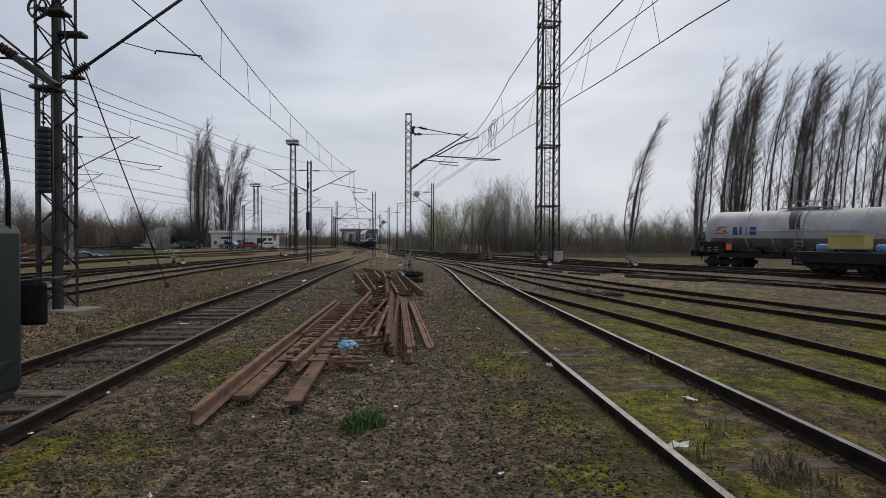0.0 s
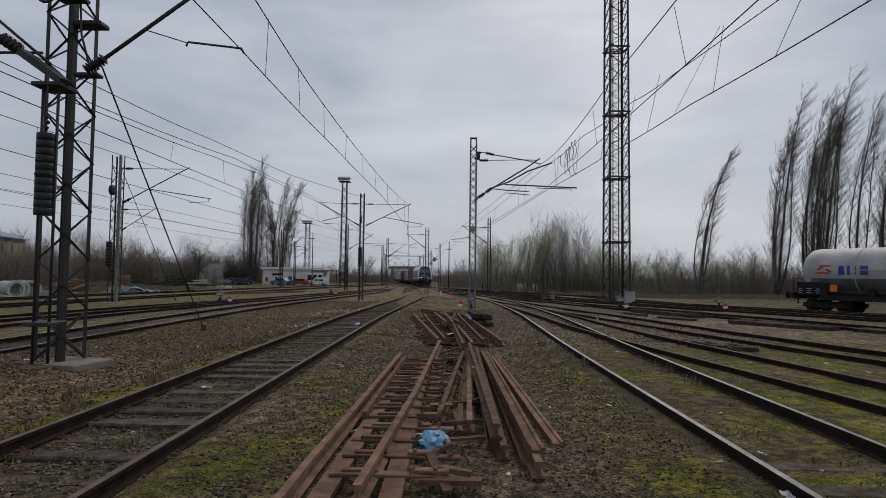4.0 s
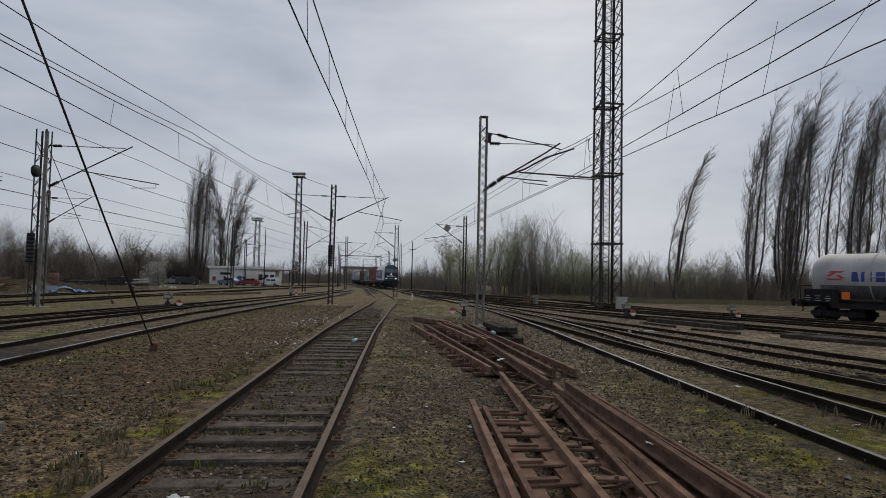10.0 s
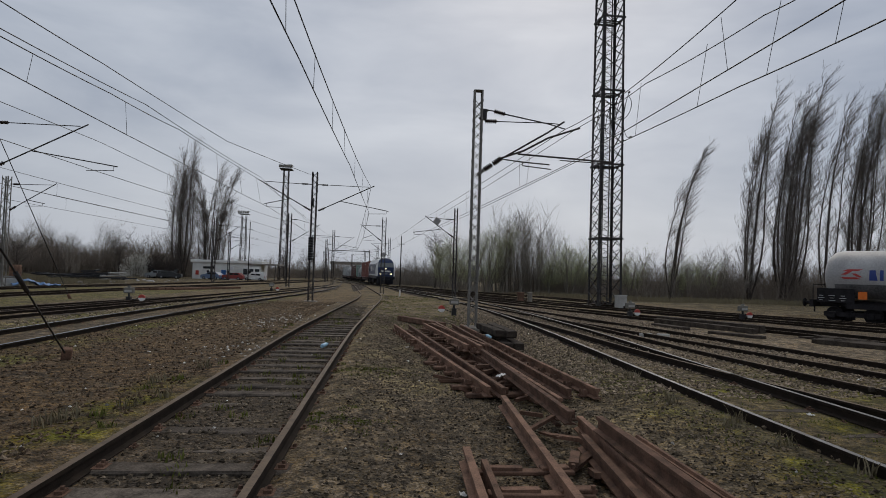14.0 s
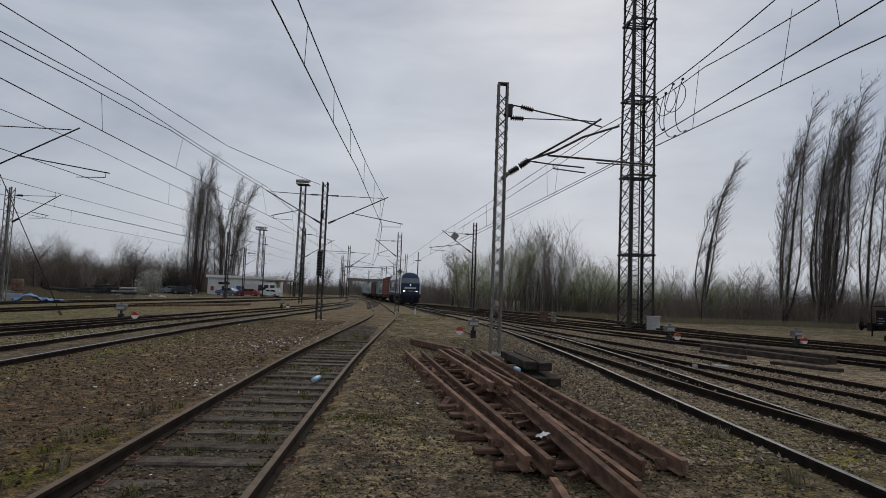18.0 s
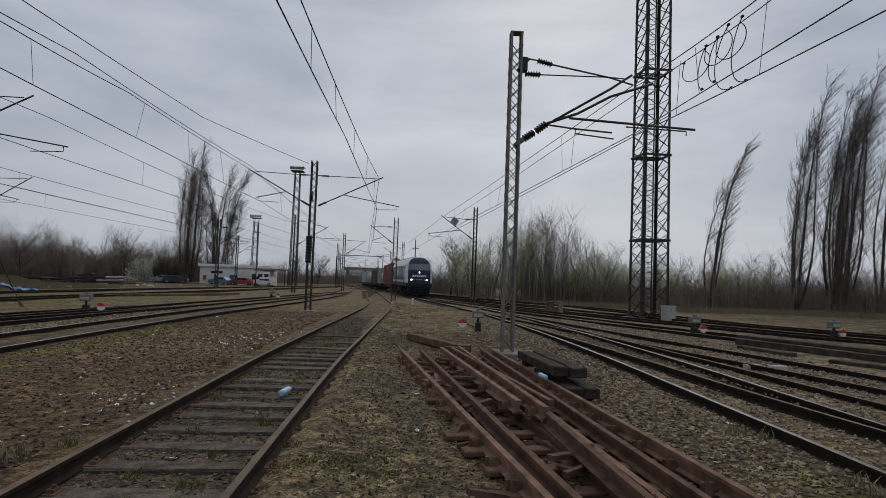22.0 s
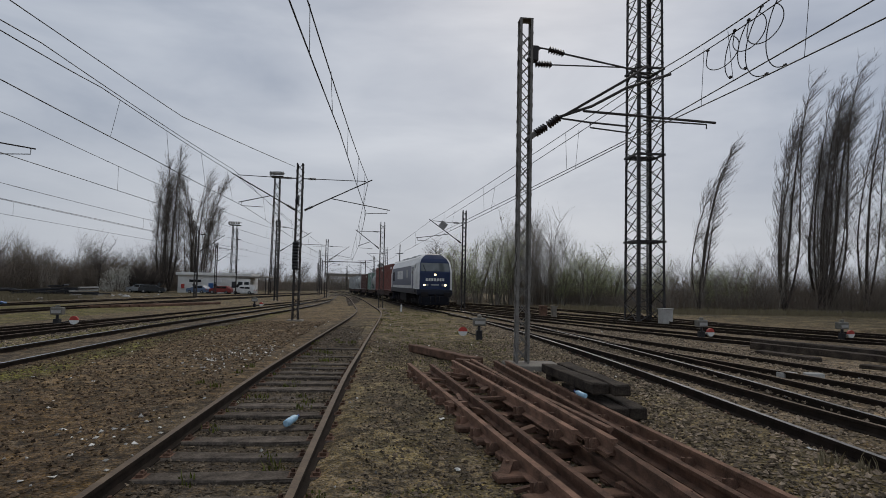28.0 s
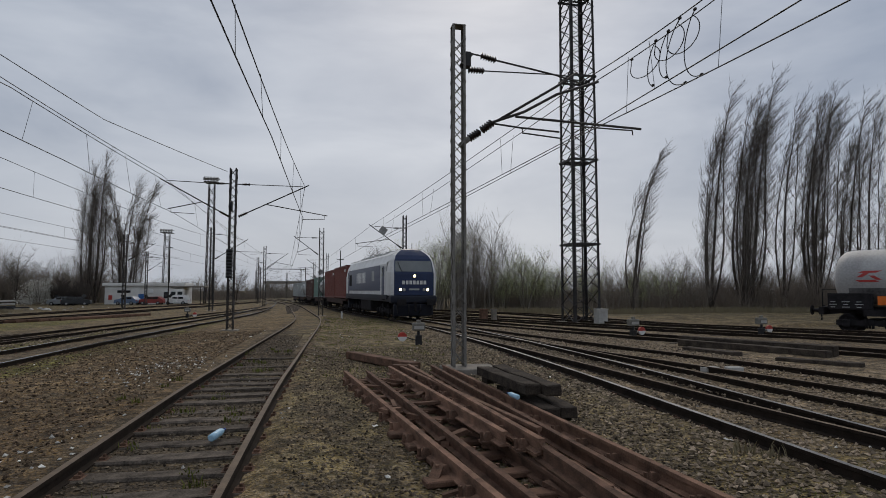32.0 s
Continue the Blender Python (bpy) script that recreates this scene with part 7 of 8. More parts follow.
def thicket(name, label, spots, mat, seed):
    """Shrubs at (x, y, scale, kind), joined into one body."""
    g = np.random.RandomState(seed)
    V, F, n = [], [], 0
    for x, y, s, k in spots:
        v, f = BUSHES[k]
        a = g.uniform(0, 6.28)
        c, d = math.cos(a), math.sin(a)
        v = (v * np.array([s * g.uniform(0.85, 1.2), s, s * g.uniform(0.85, 1.15)])) @ np.array([[c, d, 0], [-d, c, 0], [0, 0, 1]]) + (x, y, slope(y))
        V.append(v)
        F.append(f + n)
        n += len(v)
    tagged(new(name, quick_mesh(name, np.concatenate(V), np.concatenate(F), mat)), label, "shrubs", kind="stuff")


g1 = np.random.RandomState(41)


def strip(p, q, depth, count, scale, kinds):
    out = []
    for k in range(count):
        t = g1.uniform()
        out.append((p[0] + (q[0] - p[0]) * t + g1.normal(0, 1), p[1] + (q[1] - p[1]) * t + g1.uniform(0, depth), g1.uniform(*scale), int(g1.choice(kinds))))
    return out


thicket("thicket", "dense bare brown thicket behind the yard", strip((15, 82), (24, 74), 12, 110, (0.6, 1.0), (0, 0, 1, 2, 2)) + strip((22, 73), (58, 68), 13, 260, (0.5, 0.9), (0, 0, 1, 2, 2)) + strip((20, 82), (84, 76), 9, 290, (0.8, 1.35), (1, 1, 0)) + strip((6, 90), (16, 84), 6, 30, (0.5, 0.8), (0, 2)) + strip((38, 70), (74, 70), 6, 80, (0.8, 1.3), (0, 1, 1)) + strip((56, 68), (115, 50), 14, 80, (0.9, 1.4), (0, 1, 2)), M_BRUSH, 42)
thicket("thicket", "dense bare brown thicket beyond the waste ground", strip((-20, 200), (-60, 165), 20, 110, (0.9, 1.5), (0, 1, 1, 2)) + strip((-48, 150), (-95, 105), 14, 380, (1.25, 2.1), (0, 1, 1)) + strip((-75, 110), (-90, 40), 14, 170, (1.1, 1.9), (0, 1)) + strip((-53, 62), (-66, 100), 6, 46, (0.9, 1.3), (0, 1, 1)), M_BRUSH, 43)
thicket("thicket", "pale far thicket along the line", strip((-1, 126), (9, 104), 12, 70, (0.8, 1.3), (0, 1, 2)) + strip((-30, 230), (60, 200), 30, 220, (1.1, 2.0), (0, 1, 1)) + strip((-40, 260), (-130, 200), 30, 150, (1.3, 2.2), (0, 1, 1)), M_TWIG_PALE, 44)
thicket("saplings", "pale bare saplings at the edge of the yard", [(9.9, 82, 1.0, 3), (11.3, 84, 1.15, 3), (12.2, 82, 1.3, 3), (13.4, 84, 1.42, 3), (14.6, 82, 1.42, 3), (15.8, 84, 1.4, 3), (17.0, 82, 1.25, 3), (18.4, 84, 1.1, 3), (13.0, 80, 1.2, 3), (15.4, 80, 1.2, 3), (20.2, 83, 0.85, 3), (8.2, 86, 0.8, 3), (25.6, 72, 0.8, 3), (31.2, 72, 0.72, 3), (33.0, 72, 0.95, 3), (34.5, 71, 0.9, 3), (35.6, 72, 0.7, 3), (27.6, 71, 0.6, 3), (7, 92, 0.8, 3), (4, 100, 0.85, 3), (2, 108, 0.85, 3), (-52, 128, 0.8, 3), (-58, 122, 0.9, 3)] + strip((-50, 152), (-98, 106), 10, 58, (0.95, 1.55), (3,)), M_TWIG_PALE, 45)
thicket("thicket", "bare grey-brown shrubs before the depot hall", strip((-49, 66), (-52.5, 73), 3, 22, (1.0, 1.75), (0, 1, 1)), M_BRUSH, 46)


def budding(x, y, h, r, seed, label):
    """A young tree with a haze of small spring leaves."""
    g = np.random.RandomState(seed)
    t = thing("budding_tree", label, "tree", pose(x, y, 0), "budding trees")
    lines = []
    tips = []
    for s in range(9):
        a = g.uniform(0, 6.28)
        st = bent((math.cos(a) * 0.3, math.sin(a) * 0.3, -0.1), (math.cos(a) * r / h, math.sin(a) * r / h, 1), 6, h * g.uniform(0.65, 1.0), 0.05, g, 0.02, 0.05)
        lines.append((st, 0.09, 0.015))
        for w in range(22):
            u = g.uniform(0.2, 1.0)
            k = min(int(u * 6), 5)
            q = st[k] + (st[k + 1] - st[k]) * (u * 6 - k)
            e = g.uniform(0, 6.28)
            tw = bent(q, (math.cos(e) * 0.6, math.sin(e) * 0.6, 0.7), 3, g.uniform(0.8, 2.0), 0.05, g, 0.03, 0.1)
            lines.append((tw, 0.018, 0.007))
            tips += [tw[1], tw[2], tw[3]]
    piece("trunk", quick_mesh("trunk", *limbs(lines), M_TWIG_PALE), t, Matrix())
    V, F = [], []
    for p in tips:
        for k in range(9):
            c = p + g.normal(0, 0.28, 3)
            u, v = g.normal(0, 1, 3), g.normal(0, 1, 3)
            u, v = 0.046 * u / np.linalg.norm(u), 0.032 * v / np.linalg.norm(v)
            n = len(V)
            V += [c - u, c + v, c + u, c - v]
            F.append((n, n + 1, n + 2, n + 3))
    piece("crown", quick_mesh("crown", V, F, M_BUD), t, Matrix())


for k, (x, y, h, r) in enumerate(((6.0, 80, 6.6, 1.8), (8.0, 81, 7.8, 1.9), (9.8, 80, 8.2, 1.8), (11.6, 82, 8.6, 1.8), (5.6, 92, 6.5, 1.8), (17.2, 80, 5.2, 1.6), (19.0, 78, 6.8, 1.3), (20.6, 80, 5.2, 1.4), (22.8, 80, 5.0, 1.5), (31.2, 76, 4.6, 1.5), (26.5, 78, 5.0, 1.5), (36, 78, 4.6, 1.5))):
    budding(x, y, h, r, 60 + k, "young tree with a pale green haze of spring leaves")
for k, (x, y, h) in enumerate(((-53, 128, 9.5), (-66, 120, 8), (5.5, 104, 9), (-24, 172, 9), (-33, 190, 10))):
    g2 = np.random.RandomState(80 + k)
    t = thing("bare_tree", "spreading bare tree among shrubs", "tree", pose(x, y, 0), "bare trees")
    lines = [(bent((0, 0, -0.1), (0.02, 0, 1), 5, h * 0.5, 0.02, g2, 0, 0.04), 0.2, 0.1)]
    trunk = lines[0][0]
    crown = []
    for s in range(30):
        p = trunk[g2.randint(2, 6)]
        a = g2.uniform(0, 6.28)
        br = bent(p, (math.cos(a) * 0.6, math.sin(a) * 0.6, 0.85), 5, h * g2.uniform(0.3, 0.55), 0.03, g2, 0.03, 0.06)
        crown.append((br, 0.045, 0.012))
        for w in range(24):
            q = br[g2.randint(1, 6)]
            e = g2.uniform(0, 6.28)
            crown.append((bent(q, (math.cos(e) * 0.8, math.sin(e) * 0.8, 0.6), 3, g2.uniform(0.7, 1.9), 0.05, g2, 0.03, 0.1), 0.013, 0.005))
    piece("trunk", quick_mesh("trunk", *limbs(lines), M_BARK), t, Matrix())
    piece("crown", quick_mesh("crown", *limbs(crown), M_TWIG), t, Matrix())
# the shrub in blossom beside the cars
g3 = np.random.RandomState(99)
bl = thing("blossoming_shrub", "bare shrub in pale white blossom beside parked cars", "shrub", pose(-47.6, 124, 0))
v, f = BUSHES[1]
piece("crown", quick_mesh("crown", v * (1.25, 1.1, 1.3), f, M_TWIG), bl, Matrix())
V, F = [], []
for k in range(46):
    c0 = np.array([g3.normal(-0.2, 1.3), g3.normal(0, 1.0), abs(g3.normal(2.3, 1.1))])
    for c in c0 + g3.normal(0, 0.36, (120, 3)):
        u, w = g3.normal(0, 0.055, 3), g3.normal(0, 0.055, 3)
        n = len(V)
        V += [c - u, c + w, c + u, c - w]
        F.append((n, n + 1, n + 2, n + 3))
piece("blossom", quick_mesh("blossom", V, F, M_BLOSSOM), bl, Matrix())
v, f = bush_arrays(97, 1.5, 110, 30, 0.72, 0.04, 0.25)
dark_bush = thing("dark_shrub", "dense dark shrub between blossom and parked cars", "shrub", pose(-43.6, 125, 0))
piece("crown", quick_mesh("crown", v * 3.0, f, M_BARK), dark_bush, Matrix())
V, F = [], []
for k in range(26000):
    a = g1.uniform(0, 1)
    if k % 2:
        x = 14 + 70 * a
        y = 71 - 10 * a + g1.uniform(-7, 6)
    else:
        x = -30 - 40 * a
        y = 66 + 45 * a + g1.uniform(-22, 12)
    h = g1.uniform(0.15, 0.6)
    b = g1.uniform(0, 6.28)
    n = len(V)
    z = ground_height(x, y)
    V += [(x - 0.03, y, z), (x + 0.03, y, z), (x + 0.4 * h * math.cos(b), y + 0.4 * h * math.sin(b), z + h)]
    F.append((n, n + 1, n + 2))
tagged(new("dry_grass", quick_mesh("dry_grass", V, F, M_STRAW)), "dry grass along the edges of the yard", "grass", kind="stuff")

# ---- buildings and what stands by them ----
M_PLASTER = surface("white_plaster", (0.78, 0.77, 0.72), (0.6, 0.58, 0.54), rough=0.9, scale=0.6, fine=9, bump=0.1)
M_YPLASTER = surface("yellow_plaster", (0.5, 0.45, 0.3), (0.34, 0.3, 0.2), rough=0.95, scale=0.35, fine=6, bump=0.1)
M_ROOF_BLUE = surface("blue_sheet_roof", (0.26, 0.31, 0.38), (0.18, 0.22, 0.28), rough=0.6, scale=0.5, fine=8, bump=0.05)
M_FASCIA = surface("blue_fascia", (0.05, 0.11, 0.21), (0.035, 0.08, 0.16), rough=0.6, scale=1, bump=0)
M_WINDOW = surface("dark_window", (0.025, 0.028, 0.03), (0.015, 0.016, 0.018), rough=0.12, bump=0, spec=0.7)
M_DOOR_BLUE = surface("blue_door", (0.04, 0.13, 0.33), (0.03, 0.1, 0.26), rough=0.5, bump=0)


def slab(name, c, s, mat, parent, label="", bevel=0.01):
    bm = bmesh.new()
    rounded(bm, c, s, bevel, seg=1)
    return part(name, bm, mat, parent, label)


house = thing("yard_building", "low white flat-roofed yard building with a blue door", "building", pose(-40.0, 130, 0.0) @ Matrix.Diagonal((0.94, 0.94, 0.9, 1)))
slab("wall", (6.9, 3.5, 1.85), (13.8, 7, 3.7), M_PLASTER, house, "white plaster walls")
slab("roof", (6.9, 3.4, 3.95), (14.4, 7.8, 0.55), M_PLASTER, house, "pale flat roof with deep fascia", 0.03)
slab("canopy", (14.6, 1.6, 3.55), (6.5, 5.5, 0.3), M_CONCRETE, house, "dark entrance canopy", 0.03)
slab("shop_bay", (12.2, -0.6, 1.55), (3.6, 1.3, 3.0), M_PLASTER, house)
for x, z, w, h in ((3.3, 2.55, 2.4, 0.62), (7.9, 2.6, 0.6, 0.6)):
    wd = slab("window", (x, -0.03, z), (w, 0.08, h), M_PAINT_WHITE, house)
    slab("pane", (x, -0.08, z), (w - 0.12, 0.03, h - 0.12), M_WINDOW, wd)
for x in (11.0, 12.2, 13.4):
    wd = slab("window", (x, -1.27, 1.9), (1.0, 0.06, 1.4), M_PAINT_WHITE, house)
    slab("pane", (x, -1.31, 1.9), (0.86, 0.03, 1.26), M_WINDOW, wd)
slab("door", (6.3, -0.04, 1.05), (0.95, 0.08, 2.1), M_DOOR_BLUE, house, "blue door")
slab("air_conditioner", (8.0, -0.2, 2.55), (0.8, 0.32, 0.6), M_PAINT_WHITE, house)
slab("fire_box", (1.0, -0.1, 1.4), (0.6, 0.2, 0.9), M_SIGNAL_RED, house, "red fire box")
for x, z in ((16.8, 1.7), (17.4, 1.7)):
    slab("canopy_post", (x, 0, z), (0.15, 0.15, 3.4), M_MAST, house)

hall = thing("depot_hall", "two-storey yellow depot hall with blue sheet roof", "building", pose(-57.2, 52, 0, 0, 0, 15.5))
slab("wall", (-6, 24, 3.2), (12, 54, 6.8), M_YPLASTER, hall, "stained yellow plaster walls")
slab("fascia", (0.12, 24, 6.75), (0.4, 54.6, 0.55), M_FASCIA, hall, "dark blue fascia")
bm = bmesh.new()
sweep(bm, [(-12.6, 6.9), (0.6, 6.9), (0.6, 7.05), (-6, 9.2), (-12.6, 7.05)], [(0, -3.4, 0), (0, 51.4, 0)])
part("roof", bm, M_ROOF_BLUE, hall, "pale blue sheet metal roof")
for k in range(15):
    y = -1 + k * 3.4
    slab("pilaster", (0.06, y - 1.1, 3.2), (0.16, 0.3, 6.6), M_YPLASTER, hall)
    for z, h in ((5.2, 1.7), (2.6, 1.8)):
        wide = k in (8, 9, 10, 11)
        wd = slab("window", (0.04, y + 0.6, z + (0.35 if wide else 0)), (0.1, 2.6 if wide else 0.85, 0.9 if wide else h), M_FASCIA if wide else M_YPLASTER, hall)
        slab("pane", (0.1, y + 0.6, z + (0.35 if wide else 0)), (0.03, 2.3 if wide else 0.7, 0.72 if wide else h - 0.15), M_WINDOW, wd)

rp = random.Random(7)
M_BROKEN = surface("weathered_concrete", (0.46, 0.445, 0.41), (0.2, 0.19, 0.17), rough=0.92, scale=1.6, fine=20, bump=0.5, bump_size=0.02, rnd=0.2)
for x, y, z, rot, tilt in ((-29.0, 40.4, 0.78, 62, 0), (-30.9, 40.1, 0.78, 48, 0), (-30.3, 41.6, 1.75, 75, 22), (-29.4, 43.6, 0.78, 75, 0), (-28.9, 44.8, 0.78, 50, 0), (-31.2, 46.5, 0.78, 80, 0)):
    bm = bmesh.new()
    outer = [(0.78, -1.1), (0.78, 0.85), (0.9, 0.86), (0.9, 1.1), (0.62, 1.1), (0.62, -1.1)]
    rings = [[bm.verts.new((r * math.cos(a * math.pi / 12), r * math.sin(a * math.pi / 12), h)) for a in range(24)] for r, h in outer]
    for r0, r1 in zip(rings, rings[1:] + rings[:1]):
        for a in range(24):
            bm.faces.new((r0[a], r0[(a + 1) % 24], r1[(a + 1) % 24], r1[a]))
    solid("concrete_pipe", bm, M_CONCRETE_PALE, "pale concrete drain pipe lying on waste ground", "pipe", pose(x, y, z * 0.72, 90 + tilt, 0, rot) @ Matrix.Diagonal((0.72, 0.72, 0.75, 1)), "concrete pipes")
for x, y, s, rot, tip in ((-29.9, 34.4, (1.7, 0.9, 1.2), 40, 3), (-30.9, 35.6, (1.3, 0.8, 1.75), 55, -4), (-29.6, 35.8, (1.1, 0.7, 1.0), 20, 12), (-29.2, 38.3, (1.5, 0.8, 0.75), 62, 5), (-29.9, 39.2, (1.4, 0.7, 0.5), 35, 24), (-28.6, 38.9, (1.6, 0.5, 0.35), 70, -6), (-28.4, 41.9, (1.1, 0.6, 0.3), 20, 9), (-28.3, 45.6, (0.9, 0.5, 0.5), 75, 14), (-31.6, 38.6, (1.6, 1.0, 1.0), 15, -9)):
    bm = bmesh.new()
    rounded(bm, (0, 0, s[2] / 2), s, 0.06)
    for v in bm.verts:
        v.co += Vector(noise.noise_vector(v.co * 1.9 + Vector((x, y, 0)))) * 0.13
    solid("concrete_block", bm, M_BROKEN, "broken pale concrete block on waste ground", "block", pose(x, y, -0.05, rp.uniform(-5, 5), tip, rot), "waste blocks")
low = thing("low_concrete_wall", "low stained concrete wall of cast panels beside the tracks", "wall", pose(-27.2, 34.9, -0.15, 0, 0, 74), kind="structure")
for k in range(5):
    slab("panel", (-0.62 - 1.24 * k, rp.uniform(-0.03, 0.03), 0.42 + rp.uniform(-0.03, 0.02)), (1.2, 0.14, 0.84), M_CONCRETE, low)
    slab("post", (-1.24 * k, -0.02, 0.44), (0.16, 0.2, 0.92), M_CONCRETE, low)
hut = thing("rusty_cabin", "old pale cabin with a rusty brown door", "cabin", pose(-29.9, 37.3, 0, 0, 0, 42) @ Matrix.Diagonal((0.86, 0.86, 0.98, 1)))
slab("body", (0, 0, 0.85), (1.35, 1.2, 1.7), M_BROKEN, hut, "", 0.05)
fr = slab("door_frame", (0, -0.62, 0.85), (1.0, 0.06, 1.4), M_BLACK, hut)
slab("door", (0, -0.64, 0.85), (0.8, 0.07, 1.22), M_RUST_DARK, fr, "rusty brown door")
slab("sign_plate", (0, -0.68, 1.36), (0.5, 0.02, 0.12), M_CONCRETE_PALE, fr)
# dark scrap heap, the pale plinth with a rusty drum, long black beams
for k in range(20):
    a = rp.uniform(0, 3.14)
    x, y, z = -28.4 + rp.gauss(0, 0.45), 48 + rp.gauss(0, 0.9), 0.12 + 0.055 * k
    n = rp.uniform(0.5, 1.1)
    timber((x - n * math.cos(a), y - n * math.sin(a), z + rp.uniform(-0.3, 0.3) * min(1, z)), (x + n * math.cos(a), y + n * math.sin(a), z + rp.uniform(0, 0.45)), 0.11, 0.09, M_RUST_DARK if k % 3 else M_RUST, "rusty scrap beam in a tangled heap")
for k in range(5):
    bm = bmesh.new()
    pipe(bm, [(-30.3 + 0.3 * k, 49.6 + 0.3 * k, 0.2), (-30.0 + 0.3 * k, 50.6 + 0.2 * k, 0.28 + 0.12 * k), (-29.2 + 0.2 * k, 51.8, 0.2 + 0.1 * k)], 0.06)
    solid("scrap_pipe", bm, M_RUST_DARK, "bent rusty scrap pipe on waste ground", "pipe", None, "scrap pipes")
plinth_ = thing("drum_plinth", "pale concrete plinth on waste ground carrying a rusty drum", "plinth", pose(-29.6, 57.0, -0.25, 0, 0, 65))
slab("block", (0, 0, 0.45), (1.7, 0.6, 0.9), M_CONCRETE_PALE, plinth_, "", 0.04)
slab("stand", (0.35, 0, 1.0), (0.9, 0.5, 0.12), M_BROKEN, plinth_)
bm = bmesh.new()
revolve(bm, [(0.0, 0.0), (0.36, 0.0), (0.4, 0.06), (0.38, 0.42), (0.4, 0.46), (0.37, 0.85), (0.33, 0.85), (0.0, 0.8)], 18)
solid("rusty_drum", bm, M_RUST, "rusty brown drum on a concrete plinth", "drum", pose(-29.25, 57.5, 0.79))
for k in range(17):
    u = k / 16
    y0 = 84 + rp.uniform(-1.2, 1.2)
    x0 = -42.6 + 7.5 * max(0, u - 0.35)
    timber((x0 + rp.uniform(-0.3, 0.3), y0, 0.35 + 0.9 * max(0, 0.6 - u)), (x0 + rp.uniform(3.2, 6.5), y0 + rp.uniform(-1, 3), 0.25 + 0.11 * (k % 7)), 0.13, 0.13, M_BLACK, "long black scrap beam heaped on waste ground")
for k in range(9):
    timber((-37.5 + rp.uniform(-1.5, 2.5), 85 + rp.uniform(-1, 2), 0.3 + 0.12 * k), (-36.8 + rp.uniform(-1.5, 3), 86 + rp.uniform(-1, 2), 0.35 + 0.12 * k), 0.3, 0.16, M_BLACK if k % 3 else M_CONCRETE_PALE, "short scrap board in a black heap")
for k in range(60):
    bm = bmesh.new()
    bmesh.ops.create_icosphere(bm, subdivisions=1, radius=1)
    for v in bm.verts:
        v.co *= rp.uniform(0.75, 1.15)
    s = rp.uniform(0.1, 0.32)
    x, y = rp.uniform(-44, -28), rp.uniform(44, 100)
    solid("rubble_lump", bm, M_CONCRETE if k % 4 else M_CONCRETE_PALE, "grey lump of rubble on waste ground", "rubble", pose(x, y, s * 0.2, rp.uniform(0, 90), 0, rp.uniform(0, 360)) @ Matrix.Diagonal((s * 1.4, s, s * 0.6, 1)), "rubble")


def car(m, mat, label, van=False):
    t = thing("parked_car", label, "car", m, "parked cars")
    L_, W_ = 4.1, 1.7
    top = 1.75 if van else 1.45
    prof = [(-2.05, 0.3), (2.05, 0.3), (2.05, 0.75), (1.95, 0.9), (1.05, 0.98), (0.5, top - 0.05), (-1.2 if not van else -1.85, top), (-1.95, 0.95), (-2.05, 0.8)]
    bm = bmesh.new()
    a = [bm.verts.new((x, -W_ / 2 * (0.86 if z > 1.1 else 1), z)) for x, z in prof]
    b = [bm.verts.new((x, W_ / 2 * (0.86 if z > 1.1 else 1), z)) for x, z in prof]
    bm.faces.new(a)
    bm.faces.new(b[::-1])
    for k in range(len(prof)):
        bm.faces.new((a[k], b[k], b[(k + 1) % len(prof)], a[(k + 1) % len(prof)]))
    bmesh.ops.bevel(bm, geom=bm.edges[:], offset=0.05, segments=2, affect="EDGES")
    part("body", bm, mat, t)
    for s in (-1, 1):
        for x0, x1 in ((-1.25, -0.35), (-0.25, 0.55)):
            slab("side_window", ((x0 + x1) / 2, s * (W_ / 2 * 0.95), 1.17), (x1 - x0, 0.05, 0.34), M_WINDOW, t)
        for x in (-1.25, 1.25):
            bm = bmesh.new()
            revolve(bm, [(0.18, -0.1), (0.31, -0.1), (0.31, 0.1), (0.18, 0.1)], 18, pose(x, s * 0.78, 0.31, 90, 0, 0))
            w = part("wheel", bm, M_BLACK, t)
            bm = bmesh.new()
            revolve(bm, [(0.05, -0.11), (0.17, -0.105), (0.17, 0.105), (0.05, 0.11)], 14, pose(x, s * 0.78, 0.31, 90, 0, 0))
            part("rim", bm, M_GALV, w)
        slab("headlight", (2.04, s * 0.62, 0.72), (0.06, 0.3, 0.14), M_LAMP_OFF, t)
        slab("tail_light", (-2.04, s * 0.68, 0.78), (0.06, 0.2, 0.2), M_SIGNAL_RED, t)
    bm = bmesh.new()
    beam(bm, (0.98, 0, 1.03), (0.56, 0, top - 0.1), 0.03, 1.3)
    part("windscreen", bm, M_WINDOW, t)


M_CAR_GREY = surface("car_grey", (0.25, 0.27, 0.28), (0.2, 0.21, 0.22), rough=0.3, metal=0.3, bump=0)
M_CAR_DARK = surface("car_dark", (0.03, 0.032, 0.034), (0.022, 0.024, 0.025), rough=0.3, bump=0)
M_CAR_BLUE = surface("car_blue", (0.15, 0.2, 0.29), (0.11, 0.15, 0.22), rough=0.3, bump=0)
M_CAR_RED = surface("car_red", (0.28, 0.05, 0.045), (0.2, 0.04, 0.035), rough=0.3, bump=0)
car(pose(-43.2, 121.5, 0, 0, 0, 172), M_CAR_GREY, "grey parked car beside a blossoming shrub")
car(pose(-41.0, 121, 0, 0, 0, 10), M_CAR_DARK, "black parked car beside a grey car")
car(pose(-35.0, 126, 0, 0, 0, 160), M_CAR_BLUE, "blue parked hatchback before the white building")
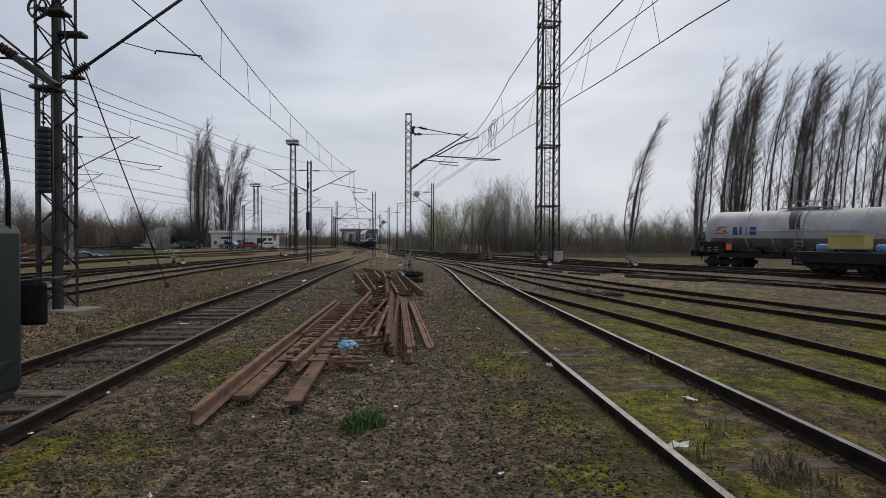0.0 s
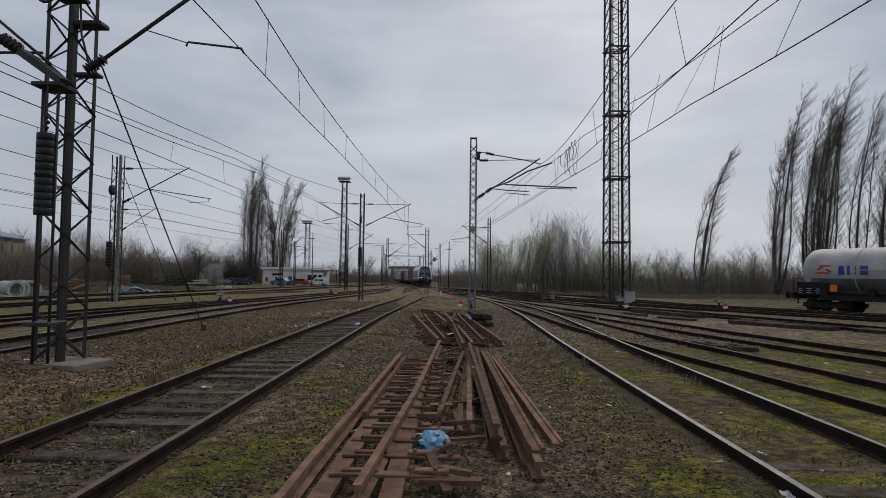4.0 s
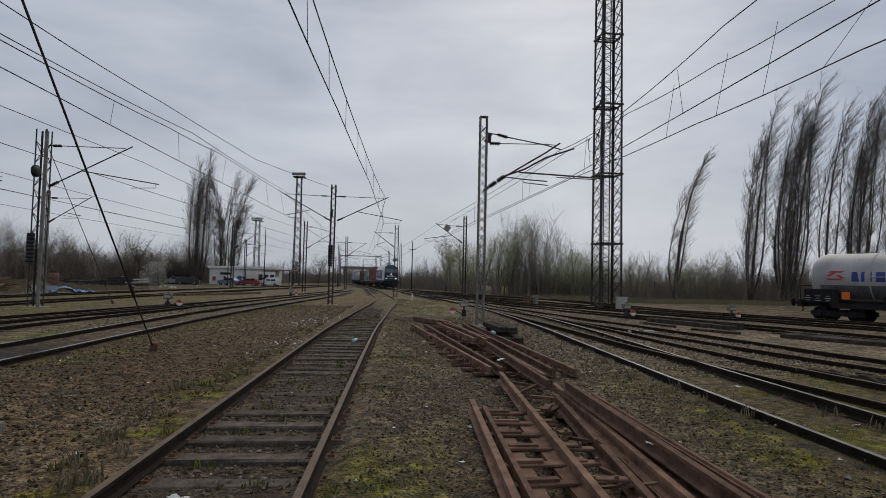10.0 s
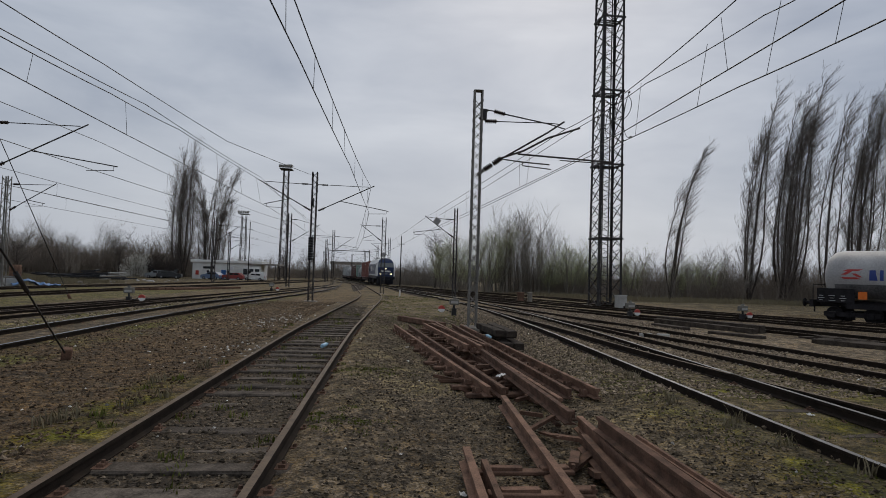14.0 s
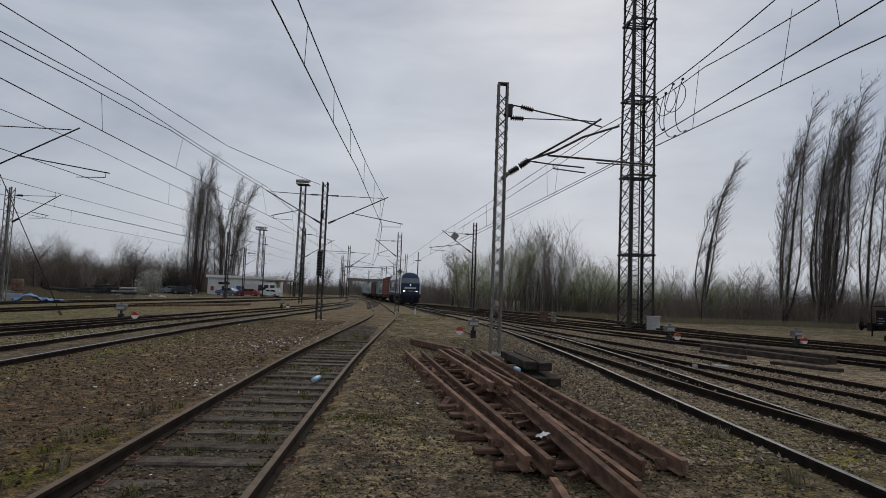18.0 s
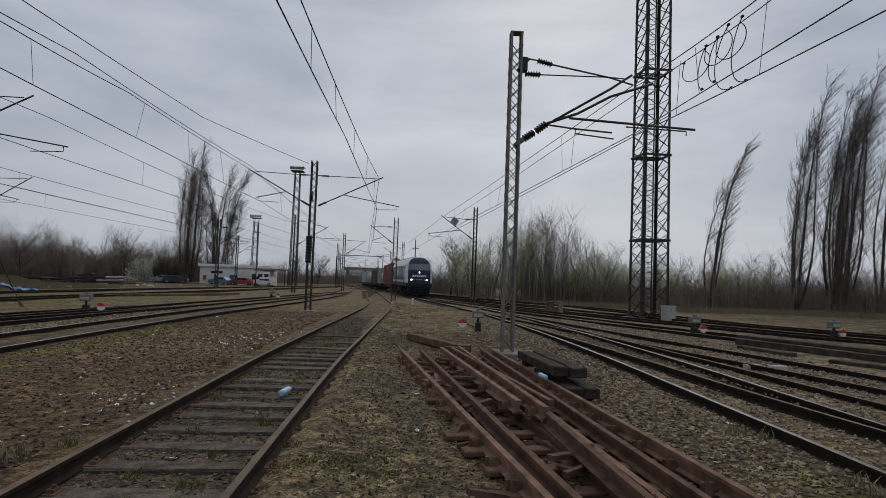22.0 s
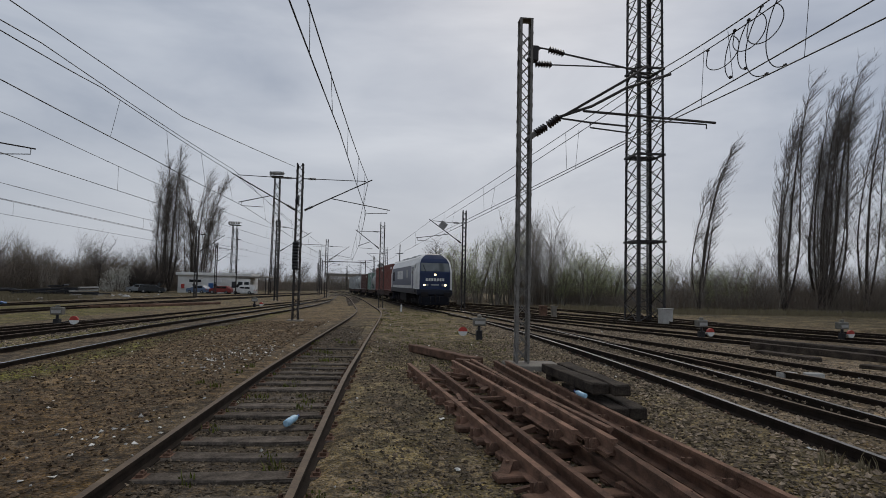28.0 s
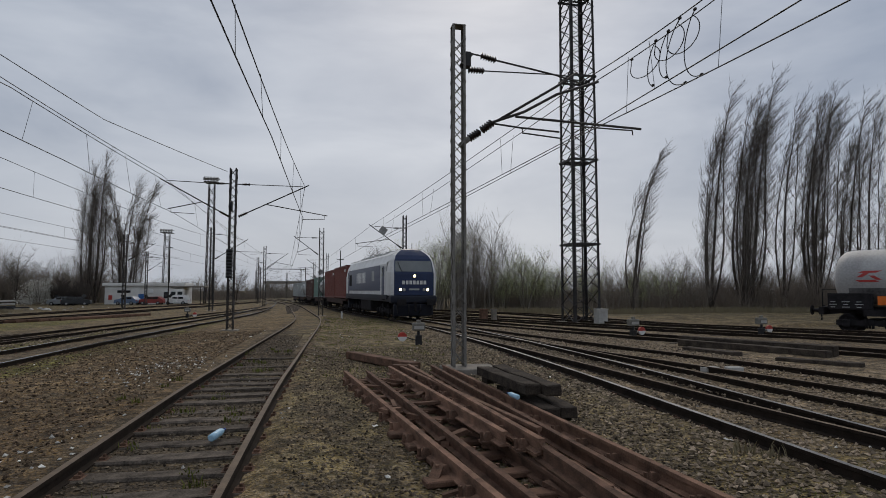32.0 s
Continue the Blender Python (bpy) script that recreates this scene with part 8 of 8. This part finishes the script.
car(pose(-31.2, 126, 0, 0, 0, 175), M_CAR_RED, "red parked car before the white building")
car(pose(-27.4, 127, 0, 0, 0, 175), M_PAINT_WHITE, "white parked van beside the red car", True)
bm = bmesh.new()
bmesh.ops.create_grid(bm, x_segments=22, y_segments=12, size=1)
for v in bm.verts:
    x, y = v.co.x * 1.75, v.co.y * 0.85
    v.co = (x, y, 0.1 + 0.3 * math.exp(-(x + 0.7) ** 2 * 2) + 0.2 * abs(noise.noise((x * 1.3, y * 2.2, 3))) + 0.12 * noise.noise((x * 3.1, y * 4, 8)))
bmesh.ops.solidify(bm, geom=bm.faces[:], thickness=0.03)
solid("tarpaulin", bm, M_TARP, "crumpled blue tarpaulin lying on waste ground", "tarpaulin", pose(-28.1, 58.0, 0.04, 0, 0, 40) @ Matrix.Diagonal((0.85, 0.9, 1.2, 1)))
# the road bridge far down the line
bridge = thing("road_bridge", "pale road bridge across the far tracks", "bridge", pose(-20.7, 300, 0))
slab("deck", (0, 0, 5.9), (19, 9, 0.7), M_CONCRETE, bridge)
slab("railing", (0, -4.4, 6.6), (19, 0.15, 0.7), M_MAST_PALE, bridge)
for x in (-8, 0.5, 8.5):
    slab("pier", (x, 0, 2.7), (1.2, 5, 5.8), M_CONCRETE, bridge)


# ---- the train runs in along the main track ----
RUN = curve(T_LINE, 0.5)


def along(s):
    acc = 0.0
    for p, q in zip(RUN, RUN[1:]):
        d = (q - p).length
        if acc + d >= s:
            return p + (q - p) * ((s - acc) / d)
        acc += d
    return RUN[-1]


def arc_to(y):
    acc = 0.0
    for p, q in zip(RUN, RUN[1:]):
        if q.y >= y:
            return acc + (y - p.y)
        acc += (q - p).length
    return acc


SPEED, STOP_Y = 2.75, 51.6
NOSE_END = arc_to(STOP_Y)


def motions():
    for ob, back, length in TRAIN:
        rows = []
        for t in range(0, 33, 2):
            s = NOSE_END + SPEED * (32 - t) + back
            a, b = along(s + length * 0.15), along(s + length * 0.85)
            yaw = math.degrees(math.atan2(b.y - a.y, b.x - a.x)) - 90
            p = a - (b - a).normalized() * (length * 0.15)
            rows.append((t, pose(p.x, p.y, slope(p.y), 0, 0, yaw)))
        walk(ob, rows)
    movers = {ob for ob, back, length in TRAIN}
    for w, y in ROLLING:
        if w.parent.parent in movers:
            walk(w, [(k * 0.25, pose(0, y, 0.63, math.degrees(SPEED * k * 0.25 / 0.46), 0, 0)) for k in range(129)])


motions()
